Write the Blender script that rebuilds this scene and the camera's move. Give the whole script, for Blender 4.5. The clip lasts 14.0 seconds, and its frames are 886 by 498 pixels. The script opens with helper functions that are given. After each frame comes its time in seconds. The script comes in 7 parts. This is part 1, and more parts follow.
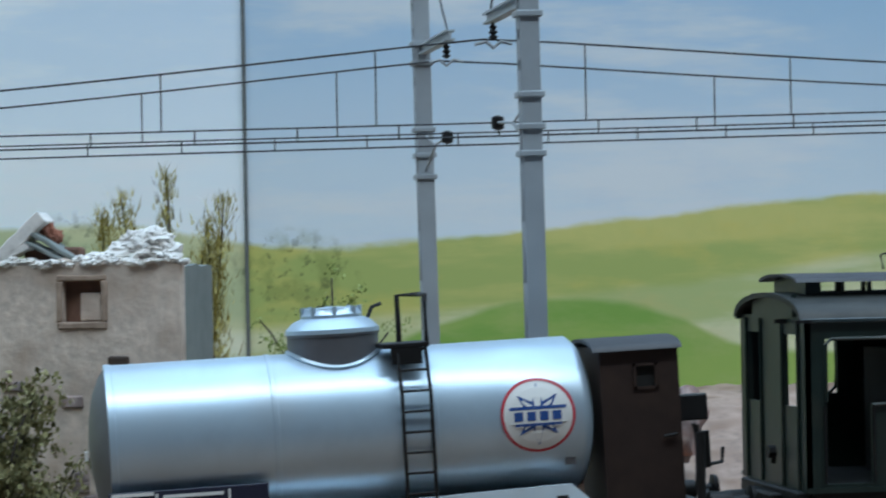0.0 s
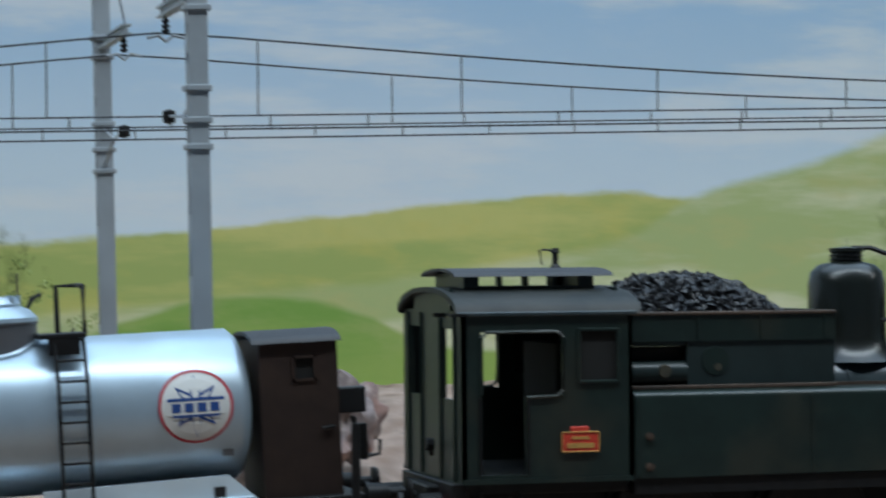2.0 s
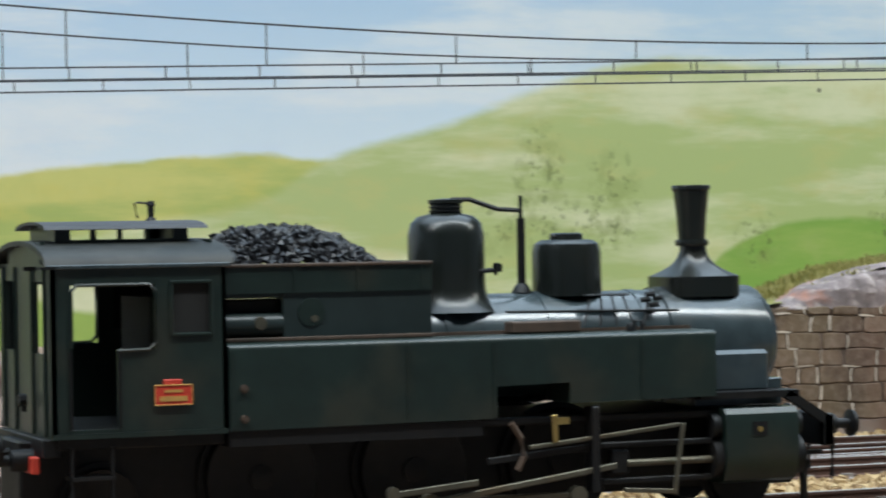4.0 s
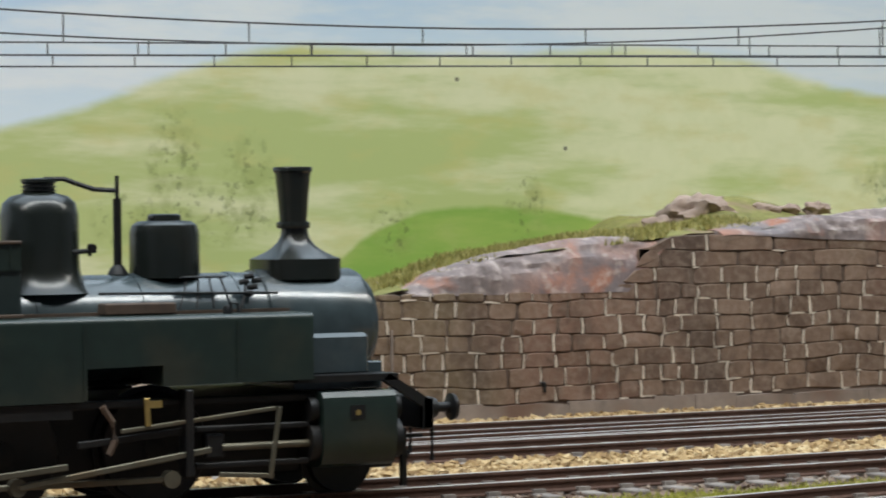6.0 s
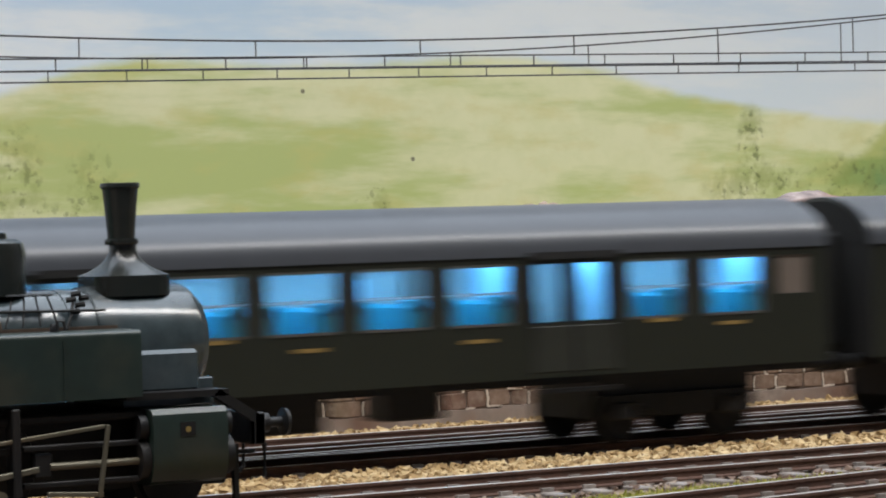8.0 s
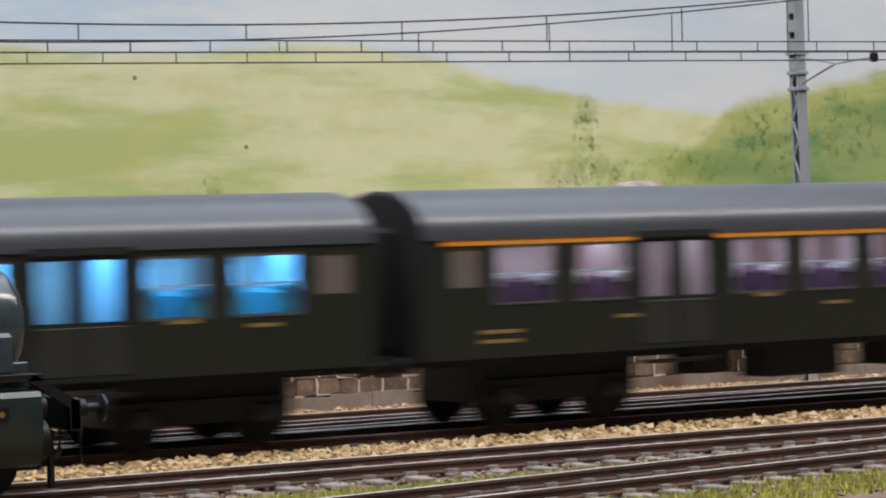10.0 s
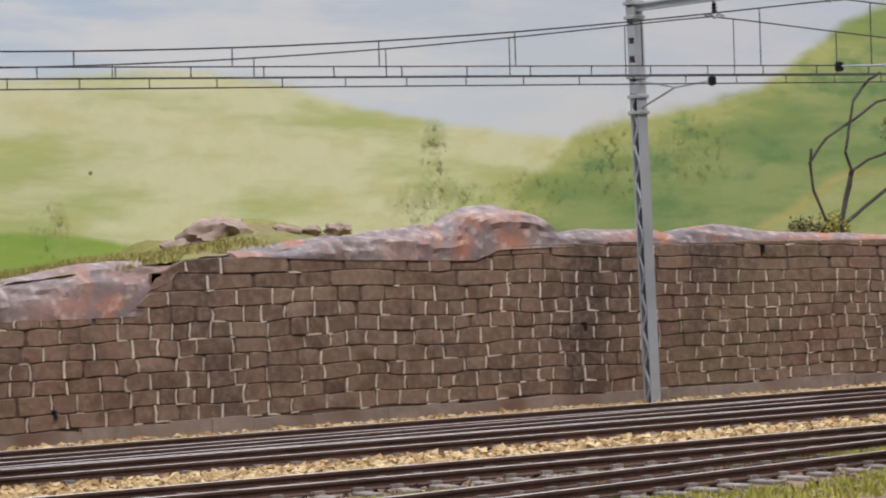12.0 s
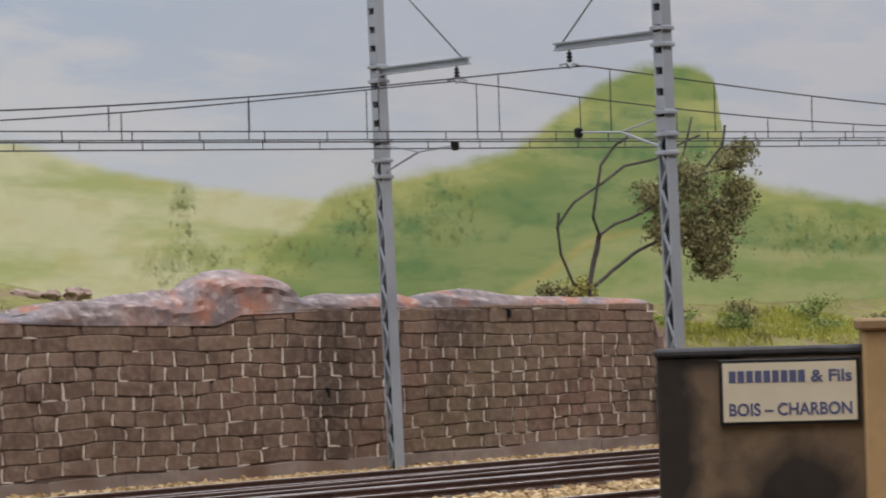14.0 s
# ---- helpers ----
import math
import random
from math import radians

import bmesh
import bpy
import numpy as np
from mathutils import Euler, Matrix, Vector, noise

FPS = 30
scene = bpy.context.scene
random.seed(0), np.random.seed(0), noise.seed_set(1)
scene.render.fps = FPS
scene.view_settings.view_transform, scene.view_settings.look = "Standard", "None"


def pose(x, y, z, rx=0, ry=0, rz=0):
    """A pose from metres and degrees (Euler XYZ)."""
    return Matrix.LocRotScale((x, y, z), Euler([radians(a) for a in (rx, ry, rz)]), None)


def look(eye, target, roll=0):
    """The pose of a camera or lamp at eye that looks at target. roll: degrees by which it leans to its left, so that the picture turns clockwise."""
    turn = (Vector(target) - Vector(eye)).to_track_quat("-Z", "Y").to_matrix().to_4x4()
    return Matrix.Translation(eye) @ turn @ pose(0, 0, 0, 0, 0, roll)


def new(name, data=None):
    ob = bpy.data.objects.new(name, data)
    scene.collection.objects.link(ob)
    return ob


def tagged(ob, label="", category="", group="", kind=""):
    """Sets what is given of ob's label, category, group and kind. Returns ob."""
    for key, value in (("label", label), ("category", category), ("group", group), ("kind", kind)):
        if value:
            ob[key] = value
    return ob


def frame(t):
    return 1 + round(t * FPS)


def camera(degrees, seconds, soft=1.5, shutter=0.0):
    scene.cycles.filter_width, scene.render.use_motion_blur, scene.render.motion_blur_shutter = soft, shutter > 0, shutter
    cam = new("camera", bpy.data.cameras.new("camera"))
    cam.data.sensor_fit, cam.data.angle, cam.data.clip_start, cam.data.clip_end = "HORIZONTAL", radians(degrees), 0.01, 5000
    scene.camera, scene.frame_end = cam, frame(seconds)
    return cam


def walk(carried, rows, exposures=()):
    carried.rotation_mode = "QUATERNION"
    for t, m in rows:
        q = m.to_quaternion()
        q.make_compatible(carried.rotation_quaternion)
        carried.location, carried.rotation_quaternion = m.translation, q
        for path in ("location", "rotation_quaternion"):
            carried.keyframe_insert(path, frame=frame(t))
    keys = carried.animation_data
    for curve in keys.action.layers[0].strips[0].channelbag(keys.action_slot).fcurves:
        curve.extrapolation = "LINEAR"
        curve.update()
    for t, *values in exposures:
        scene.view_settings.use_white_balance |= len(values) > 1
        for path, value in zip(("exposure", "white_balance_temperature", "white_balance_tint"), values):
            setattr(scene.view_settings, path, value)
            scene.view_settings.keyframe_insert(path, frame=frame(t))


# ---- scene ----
cam = camera(18.52, 14.0, 1.9, 0.48)
PATH = [
    (0, pose(0.0497, -0.3626, 0.0472, 90.290, 1.025, -8.911)),
    (0.5, pose(0.0509, -0.3636, 0.0471, 90.859, 0.912, -10.194)),
    (1, pose(0.0526, -0.3670, 0.0473, 91.133, 1.084, -11.183)),
    (1.5, pose(0.0556, -0.3689, 0.0474, 90.967, 0.837, -12.632)),
    (2, pose(0.0587, -0.3668, 0.0453, 90.336, 0.497, -14.584)),
    (2.5, pose(0.0623, -0.3656, 0.0430, 90.133, 0.269, -16.518)),
    (3, pose(0.0647, -0.3658, 0.0427, 89.862, 0.482, -18.195)),
    (3.5, pose(0.0684, -0.3678, 0.0423, 89.830, 0.755, -19.542)),
    (4, pose(0.0724, -0.3689, 0.0417, 89.755, 0.948, -21.063)),
    (4.2, pose(0.0741, -0.3689, 0.0416, 89.676, 0.990, -21.758)),
    (6.3, pose(0.0879, -0.3701, 0.0393, 89.560, 0.803, -28.342)),
    (6.5, pose(0.0886, -0.3703, 0.0393, 89.539, 1.003, -28.736)),
    (7, pose(0.0903, -0.3706, 0.0393, 89.565, 1.381, -29.350)),
    (7.5, pose(0.0919, -0.3716, 0.0398, 89.586, 1.544, -29.838)),
    (7.7, pose(0.0924, -0.3719, 0.0398, 89.650, 1.564, -29.994)),
    (9.8, pose(0.0980, -0.3719, 0.0384, 89.633, 1.200, -33.097)),
    (10, pose(0.0986, -0.3718, 0.0382, 89.537, 1.270, -33.426)),
    (10.5, pose(0.1005, -0.3718, 0.0377, 89.526, 1.315, -34.160)),
    (11, pose(0.1026, -0.3732, 0.0379, 89.756, 1.421, -34.820)),
    (11.5, pose(0.1041, -0.3747, 0.0378, 89.852, 1.484, -35.291)),
    (12, pose(0.1064, -0.3774, 0.0384, 89.957, 1.644, -35.916)),
    (12.5, pose(0.1090, -0.3774, 0.0389, 90.070, 1.705, -36.785)),
    (13, pose(0.1133, -0.3743, 0.0409, 90.389, 1.505, -38.421)),
    (13.5, pose(0.1166, -0.3764, 0.0419, 90.883, 1.477, -39.574)),
    (14, pose(0.1183, -0.3804, 0.0409, 90.958, 1.570, -40.369)),
]
walk(cam, PATH, [(0, -0.2, 5150, 1), (1.5, -0.3, 5250, 2), (3, 0.15, 5650, 3), (4.2, 0.38, 5850, 4), (6.5, 0.27, 6250, 8), (7.5, 0.33, 6350, 11), (10, 0.3, 6400, 16), (11, 0.4, 6450, 18), (12.5, 0.18, 6400, 18), (14, 0.08, 6350, 18)])

# ---- light: exhibition hall, strip lights over the layout ----
world = bpy.data.worlds.new("hall")
world.use_nodes = True
world.node_tree.nodes["Background"].inputs[0].default_value = (0.80, 0.88, 1.0, 1)
world.node_tree.nodes["Background"].inputs[1].default_value = 0.35
scene.world = world


def strip_lamp(name, eye, target, sx, sy, watts, colour):
    lamp = bpy.data.lights.new(name, "AREA")
    lamp.shape, lamp.size, lamp.size_y, lamp.energy, lamp.color = "RECTANGLE", sx, sy, watts, colour
    ob = new(name, lamp)
    ob.matrix_world = look(eye, target)
    return ob


strip_lamp("layout_strip_lamp", (0.45, -0.28, 0.80), (0.45, 0.12, 0.02), 2.6, 0.06, 10.5, (1.0, 0.95, 0.86))
strip_lamp("hall_ceiling_lamp", (0.35, 0.35, 2.45), (0.35, 0.30, 0.0), 4.6, 3.4, 105.0, (0.80, 0.90, 1.0))

# ---- helpers of this scene: all lengths below are millimetres ----
MM = 0.001
ROOT = {}


def node_mat(name, colour, rough=0.6, metal=0.0, grain=2.0, vary=0.25, bump=0.15, dirt=None, dirt_amount=0.0,
             random_piece=0.0, island=False, spec=0.5, coat=0.0):
    """A surface with two scales of colour change (grain in mm), fine relief and patches of dirt."""
    m = bpy.data.materials.new(name)
    m.use_nodes = True
    nt = m.node_tree
    n, l = nt.nodes, nt.links
    b = n["Principled BSDF"]
    b.inputs["Roughness"].default_value = rough
    b.inputs["Metallic"].default_value = metal
    b.inputs["Specular IOR Level"].default_value = spec
    b.inputs["Coat Weight"].default_value = coat
    co = n.new("ShaderNodeTexCoord")
    fine = n.new("ShaderNodeTexNoise")
    fine.inputs["Scale"].default_value = 1000.0 / grain
    fine.inputs["Detail"].default_value = 5
    big = n.new("ShaderNodeTexNoise")
    big.inputs["Scale"].default_value = 1000.0 / (grain * 9)
    big.inputs["Detail"].default_value = 4
    l.new(co.outputs["Object"], fine.inputs["Vector"])
    l.new(co.outputs["Object"], big.inputs["Vector"])
    add = n.new("ShaderNodeMath")
    add.operation = "ADD"
    l.new(fine.outputs["Fac"], add.inputs[0])
    l.new(big.outputs["Fac"], add.inputs[1])
    mr = n.new("ShaderNodeMapRange")
    mr.inputs["From Min"].default_value, mr.inputs["From Max"].default_value = 0.6, 1.4
    mr.inputs["To Min"].default_value, mr.inputs["To Max"].default_value = 1 - vary, 1 + vary
    l.new(add.outputs[0], mr.inputs["Value"])
    factor = mr.outputs["Result"]
    if random_piece:
        info = n.new("ShaderNodeNewGeometry" if island else "ShaderNodeObjectInfo")
        r2 = n.new("ShaderNodeMapRange")
        r2.inputs["To Min"].default_value, r2.inputs["To Max"].default_value = 1 - random_piece, 1 + random_piece
        l.new(info.outputs["Random Per Island" if island else "Random"], r2.inputs["Value"])
        mul = n.new("ShaderNodeMath")
        mul.operation = "MULTIPLY"
        l.new(factor, mul.inputs[0])
        l.new(r2.outputs["Result"], mul.inputs[1])
        factor = mul.outputs[0]
    sc = n.new("ShaderNodeVectorMath")
    sc.operation = "SCALE"
    sc.inputs[0].default_value = colour
    l.new(factor, sc.inputs["Scale"])
    out = sc.outputs["Vector"]
    if dirt:
        dn = n.new("ShaderNodeTexNoise")
        dn.inputs["Scale"].default_value = 1000.0 / (grain * 4)
        dn.inputs["Detail"].default_value = 6
        l.new(co.outputs["Object"], dn.inputs["Vector"])
        rr = n.new("ShaderNodeMapRange")
        rr.inputs["From Min"].default_value, rr.inputs["From Max"].default_value = 0.5, 0.68
        rr.inputs["To Max"].default_value = dirt_amount
        l.new(dn.outputs["Fac"], rr.inputs["Value"])
        mx = n.new("ShaderNodeMix")
        mx.data_type = "RGBA"
        l.new(rr.outputs["Result"], mx.inputs["Factor"])
        l.new(out, mx.inputs["A"])
        mx.inputs["B"].default_value = (*dirt, 1)
        out = mx.outputs["Result"]
    l.new(out, b.inputs["Base Color"])
    if bump:
        bp = n.new("ShaderNodeBump")
        bp.inputs["Strength"].default_value = bump
        bp.inputs["Distance"].default_value = 0.0003
        l.new(fine.outputs["Fac"], bp.inputs["Height"])
        l.new(bp.outputs["Normal"], b.inputs["Normal"])
    return m


def glow_mat(name, colour, strength):
    m = bpy.data.materials.new(name)
    m.use_nodes = True
    b = m.node_tree.nodes["Principled BSDF"]
    b.inputs["Base Color"].default_value = (*colour, 1)
    b.inputs["Emission Color"].default_value = (*colour, 1)
    b.inputs["Emission Strength"].default_value = strength
    return m


def pane_mat(name, tint=(0.9, 0.95, 1.0)):
    m = bpy.data.materials.new(name)
    m.use_nodes = True
    n, l = m.node_tree.nodes, m.node_tree.links
    tr, gl, mx = n.new("ShaderNodeBsdfTransparent"), n.new("ShaderNodeBsdfGlossy"), n.new("ShaderNodeMixShader")
    tr.inputs[0].default_value = (*tint, 1)
    gl.inputs["Roughness"].default_value = 0.05
    mx.inputs[0].default_value = 0.07
    l.new(tr.outputs[0], mx.inputs[1])
    l.new(gl.outputs[0], mx.inputs[2])
    l.new(mx.outputs[0], n["Material Output"].inputs[0])
    return m


def thing(name, x, y, z, label, category, group="", kind=""):
    ob = new(name)
    ob.empty_display_size = 0.01
    ob.location = (x * MM, y * MM, z * MM)
    ROOT[ob] = Vector((x, y, z))
    return tagged(ob, label, category, group, kind)


def finish(bm, name, material, base=Vector((0, 0, 0)), sharp=35):
    for v in bm.verts:
        v.co = (v.co - base) * MM
    bmesh.ops.recalc_face_normals(bm, faces=bm.faces)
    me = bpy.data.meshes.new(name)
    bm.to_mesh(me)
    bm.free()
    me.shade_smooth()
    me.set_sharp_from_angle(angle=radians(sharp))
    me.materials.append(material)
    return me


def part(name, bm, material, parent, label="", sharp=35):
    top = parent
    while top.parent:
        top = top.parent
    ob = new(name, finish(bm, name, material, ROOT[top], sharp))
    ob.parent = parent
    return tagged(ob, label)


def single(name, bm, material, label, category, group="", kind="", sharp=35):
    """A thing of one mesh, its origin in the middle of its underside."""
    xs = [v.co for v in bm.verts]
    lo = Vector([min(c[i] for c in xs) for i in range(3)])
    hi = Vector([max(c[i] for c in xs) for i in range(3)])
    base = Vector(((lo.x + hi.x) / 2, (lo.y + hi.y) / 2, lo.z))
    ob = new(name, finish(bm, name, material, base, sharp))
    ob.location = base * MM
    ROOT[ob] = base
    return tagged(ob, label, category, group, kind)


def B():
    return bmesh.new()


def box(bm, x0, x1, y0, y1, z0, z1, bevel=0.0, turn=None):
    g = bmesh.ops.create_cube(bm, size=1)["verts"]
    for v in g:
        v.co = Vector((x0 + (v.co.x + 0.5) * (x1 - x0), y0 + (v.co.y + 0.5) * (y1 - y0), z0 + (v.co.z + 0.5) * (z1 - z0)))
    if bevel:
        e = list({e for v in g for e in v.link_edges})
        g = bmesh.ops.bevel(bm, geom=e, offset=bevel, segments=1, affect="EDGES", profile=0.5)["verts"]
    if turn:
        bmesh.ops.transform(bm, matrix=turn, verts=list(set(g)))
    return bm


def rod(bm, p, q, r, r2=None, seg=8):
    """A round bar from p to q."""
    p, q = Vector(p), Vector(q)
    d = q - p
    m = Matrix.Translation((p + q) / 2) @ d.to_track_quat("Z", "Y").to_matrix().to_4x4()
    bmesh.ops.create_cone(bm, cap_ends=True, segments=seg, radius1=r, radius2=r if r2 is None else r2, depth=d.length, matrix=m)
    return bm


def bar(bm, p, q, w, t):
    """A flat bar from p to q in the plane of a vehicle's side: w high, t thick."""
    p, q = Vector(p), Vector(q)
    d = q - p
    m = Matrix.Translation((p + q) / 2) @ Matrix.Rotation(math.atan2(-d.z, d.x), 4, "Y")
    g = bmesh.ops.create_cube(bm, size=1, matrix=m @ Matrix.Diagonal((math.hypot(d.x, d.z), t, w, 1)))["verts"]
    bmesh.ops.bevel(bm, geom=list({e for v in g for e in v.link_edges}), offset=min(w, t) * 0.2, segments=1, affect="EDGES")
    return bm


def pipe(bm, pts, r, seg=6):
    """A bent round pipe along pts."""
    pts = [Vector(p) for p in pts]
    rings = []
    for i, p in enumerate(pts):
        d = (pts[min(i + 1, len(pts) - 1)] - pts[max(i - 1, 0)]).normalized()
        q = d.to_track_quat("Z", "Y")
        rings.append([bm.verts.new(p + q @ Vector((r * math.cos(a), r * math.sin(a), 0)))
                      for a in [2 * math.pi * k / seg for k in range(seg)]])
    for a, b in zip(rings, rings[1:]):
        for k in range(seg):
            bm.faces.new((a[k], a[(k + 1) % seg], b[(k + 1) % seg], b[k]))
    bm.faces.new(rings[0][::-1])
    bm.faces.new(rings[-1])
    return bm


def lathe(bm, centre, profile, seg=28, axis="Z"):
    """A turned solid: profile of (radius, distance along the axis)."""
    c = Vector(centre)
    rings = []
    for r, h in profile:
        ring = []
        for k in range(seg):
            a = 2 * math.pi * k / seg
            u, v = r * math.cos(a), r * math.sin(a)
            ring.append(bm.verts.new(c + (Vector((u, v, h)) if axis == "Z" else Vector((h, u, v)) if axis == "X" else Vector((u, h, v)))))
        rings.append(ring)
    for a, b in zip(rings, rings[1:]):
        for k in range(seg):
            bm.faces.new((a[k], a[(k + 1) % seg], b[(k + 1) % seg], b[k]))
    bm.faces.new(rings[0][::-1])
    bm.faces.new(rings[-1])
    return bm


def slab(bm, outline, y0, y1):
    """A plate cut to an outline of (x, z), from y0 to y1."""
    a = [bm.verts.new((x, y0, z)) for x, z in outline]
    b = [bm.verts.new((x, y1, z)) for x, z in outline]
    n = len(outline)
    bm.faces.new(a)
    bm.faces.new(b[::-1])
    for i in range(n):
        bm.faces.new((a[i], b[i], b[(i + 1) % n], a[(i + 1) % n]))
    return bm


def vault(bm, x0, x1, yc, half, z0, rise, thick=0.6, n=14, over=0.0):
    """A rounded roof along x: rise at the middle over z0, half its half-width."""
    outer = [(yc + half * math.sin(a), z0 + rise * math.cos(a) ** 0.9) for a in [math.pi * (k / n - 0.5) for k in range(n + 1)]]
    inner = [(yc + (y - yc) * (1 - thick / half), max(z0 - 0.01, z - thick)) for y, z in outer]
    rings = []
    for x in (x0 - over, x1 + over):
        rings.append(([bm.verts.new((x, y, z)) for y, z in outer], [bm.verts.new((x, y, z)) for y, z in inner]))
    (a, ai), (b, bi) = rings
    for k in range(n):
        bm.faces.new((a[k], a[k + 1], b[k + 1], b[k]))
        bm.faces.new((ai[k], bi[k], bi[k + 1], ai[k + 1]))
        bm.faces.new((a[k], ai[k], ai[k + 1], a[k + 1]))
        bm.faces.new((b[k], b[k + 1], bi[k + 1], bi[k]))
    bm.faces.new((a[0], b[0], bi[0], ai[0]))
    bm.faces.new((a[n], ai[n], bi[n], b[n]))
    return bm


def sheet(bm, us, zs, holes, a, b, axis="Y"):
    """One connected plate with openings: grid lines us and zs, holes (u0, u1, z0, z1), thick from a to b across axis."""
    def put(u, w, z):
        return (u, w, z) if axis == "Y" else (w, u, z)
    us, zs = sorted(set(us) | {h for q in holes for h in q[:2]}), sorted(set(zs) | {h for q in holes for h in q[2:]})
    solid = {(i, j) for i in range(len(us) - 1) for j in range(len(zs) - 1)
             if not any(q[0] < (us[i] + us[i + 1]) / 2 < q[1] and q[2] < (zs[j] + zs[j + 1]) / 2 < q[3] for q in holes)}
    made = {}

    def v(i, j, k):
        if (i, j, k) not in made:
            made[i, j, k] = bm.verts.new(put(us[i], (a, b)[k], zs[j]))
        return made[i, j, k]
    for i, j in sorted(solid):
        for k in (0, 1):
            bm.faces.new([v(i, j, k), v(i + 1, j, k), v(i + 1, j + 1, k), v(i, j + 1, k)])
        for di, dj, p, q in ((-1, 0, (i, j), (i, j + 1)), (1, 0, (i + 1, j), (i + 1, j + 1)), (0, -1, (i, j), (i + 1, j)), (0, 1, (i, j + 1), (i + 1, j + 1))):
            if (i + di, j + dj) not in solid:
                bm.faces.new([v(*p, 0), v(*q, 0), v(*q, 1), v(*p, 1)])
    return bm


def noise2(x, y, s, seed=0.0):
    return noise.noise(Vector((x / s, y / s, seed)))


def smooth(a, b, v):
    t = min(1.0, max(0.0, (v - a) / (b - a)))
    return t * t * (3 - 2 * t)


def between(v, pts):
    return float(np.interp(v, [p[0] for p in pts], [p[1] for p in pts]))


# ---- materials ----
M_RAIL = node_mat("rail_steel", (0.52, 0.47, 0.43), 0.38, 0.5, 3, 0.2, 0.05, (0.10, 0.05, 0.03), 0.35)
M_RAILSIDE = node_mat("rusty_rail_side", (0.095, 0.050, 0.035), 0.85, 0.0, 1.2, 0.35, 0.3)
M_SLEEPER = node_mat("weathered_sleeper", (0.26, 0.225, 0.20), 0.85, 0.0, 1.0, 0.3, 0.4, (0.05, 0.03, 0.02), 0.6, 0.2)
M_GREY = node_mat("grey_mast_paint", (0.36, 0.39, 0.42), 0.5, 0.0, 3, 0.12, 0.1, (0.16, 0.15, 0.14), 0.25)
M_WIRE = node_mat("dark_wire", (0.045, 0.045, 0.05), 0.6, 0.3, 3, 0.2, 0.0)
M_BLACK = node_mat("black_iron", (0.0075, 0.0075, 0.008), 0.5, 0.0, 1.5, 0.4, 0.2, (0.017, 0.013, 0.010), 0.35, spec=0.35)
M_GREEN = node_mat("dark_green_paint", (0.0125, 0.0225, 0.0185), 0.36, 0.0, 2.5, 0.3, 0.10, (0.040, 0.036, 0.024), 0.5, spec=0.55)
M_BOILER = node_mat("blue_grey_boiler_paint", (0.042, 0.057, 0.062), 0.20, 0.0, 2.5, 0.35, 0.10, (0.075, 0.07, 0.06), 0.45, spec=0.9)
M_GLOSSBLACK = node_mat("black_green_dome_paint", (0.011, 0.014, 0.012), 0.27, 0.0, 2.5, 0.3, 0.08, (0.028, 0.024, 0.018), 0.45, spec=0.6)
M_STEEL = node_mat("oiled_steel_rod", (0.13, 0.12, 0.09), 0.5, 0.7, 1.5, 0.3, 0.15, (0.12, 0.08, 0.04), 0.5)
M_BRASS = node_mat("dull_brass", (0.45, 0.33, 0.12), 0.4, 0.8, 1.5, 0.25, 0.1)
M_RUSTBAND = node_mat("rusty_band", (0.075, 0.048, 0.032), 0.7, 0.0, 1.5, 0.45, 0.25, (0.03, 0.025, 0.02), 0.6)
M_RED = node_mat("red_plate", (0.60, 0.055, 0.03), 0.45, 0.0, 1.5, 0.15, 0.05)
M_GOLD = node_mat("gilt_lettering", (0.62, 0.36, 0.10), 0.45, 0.3, 1.5, 0.2, 0.05)
M_COAL = node_mat("coal", (0.011, 0.011, 0.013), 0.36, 0.0, 0.8, 0.5, 0.6)
# near-black for dark parts and for shade inside windows and recesses
M_DARKIN = node_mat("dark_parts_and_inside_shade", (0.010, 0.010, 0.009), 0.8, 0.0, 2, 0.2, 0.1)
M_TANK = node_mat("silver_tank_paint", (0.53, 0.64, 0.74), 0.36, 0.55, 4, 0.10, 0.05, (0.34, 0.31, 0.28), 0.3)
M_TANKDOME = node_mat("grey_dome_side", (0.17, 0.17, 0.18), 0.42, 0.4, 3, 0.15, 0.05)
M_BROWN = node_mat("brown_wagon_paint", (0.030, 0.018, 0.014), 0.55, 0.0, 2, 0.25, 0.15, (0.05, 0.03, 0.02), 0.4, spec=0.35)
M_ROOFDARK = node_mat("dark_grey_roof", (0.034, 0.034, 0.038), 0.55, 0.0, 2.5, 0.2, 0.15)
M_WHITE = node_mat("white_print", (0.78, 0.77, 0.74), 0.5, 0.0, 2, 0.05, 0.0)
M_LOGORED = node_mat("red_print", (0.45, 0.04, 0.06), 0.5, 0.0, 2, 0.08, 0.0)
M_LOGOBLUE = node_mat("blue_print", (0.030, 0.075, 0.27), 0.5, 0.0, 2, 0.08, 0.0)
M_EGREEN = node_mat("mid_green_loco_paint", (0.095, 0.215, 0.11), 0.40, 0.0, 4, 0.10, 0.05)
M_EROOF = node_mat("pale_green_roof_paint", (0.13, 0.32, 0.21), 0.45, 0.0, 4, 0.10, 0.05)
M_EDARK = node_mat("dark_green_lower_paint", (0.012, 0.015, 0.011), 0.42, 0.0, 4, 0.15, 0.05)
M_COACH = node_mat("dark_coach_green_paint", (0.014, 0.016, 0.010), 0.42, 0.0, 4, 0.12, 0.05)
M_COACHROOF = node_mat("grey_coach_roof", (0.062, 0.066, 0.075), 0.33, 0.1, 5, 0.12, 0.05)
M_GANGWAY = node_mat("black_rubber_gangway", (0.008, 0.008, 0.008), 0.8, 0.0, 1.5, 0.2, 0.2)
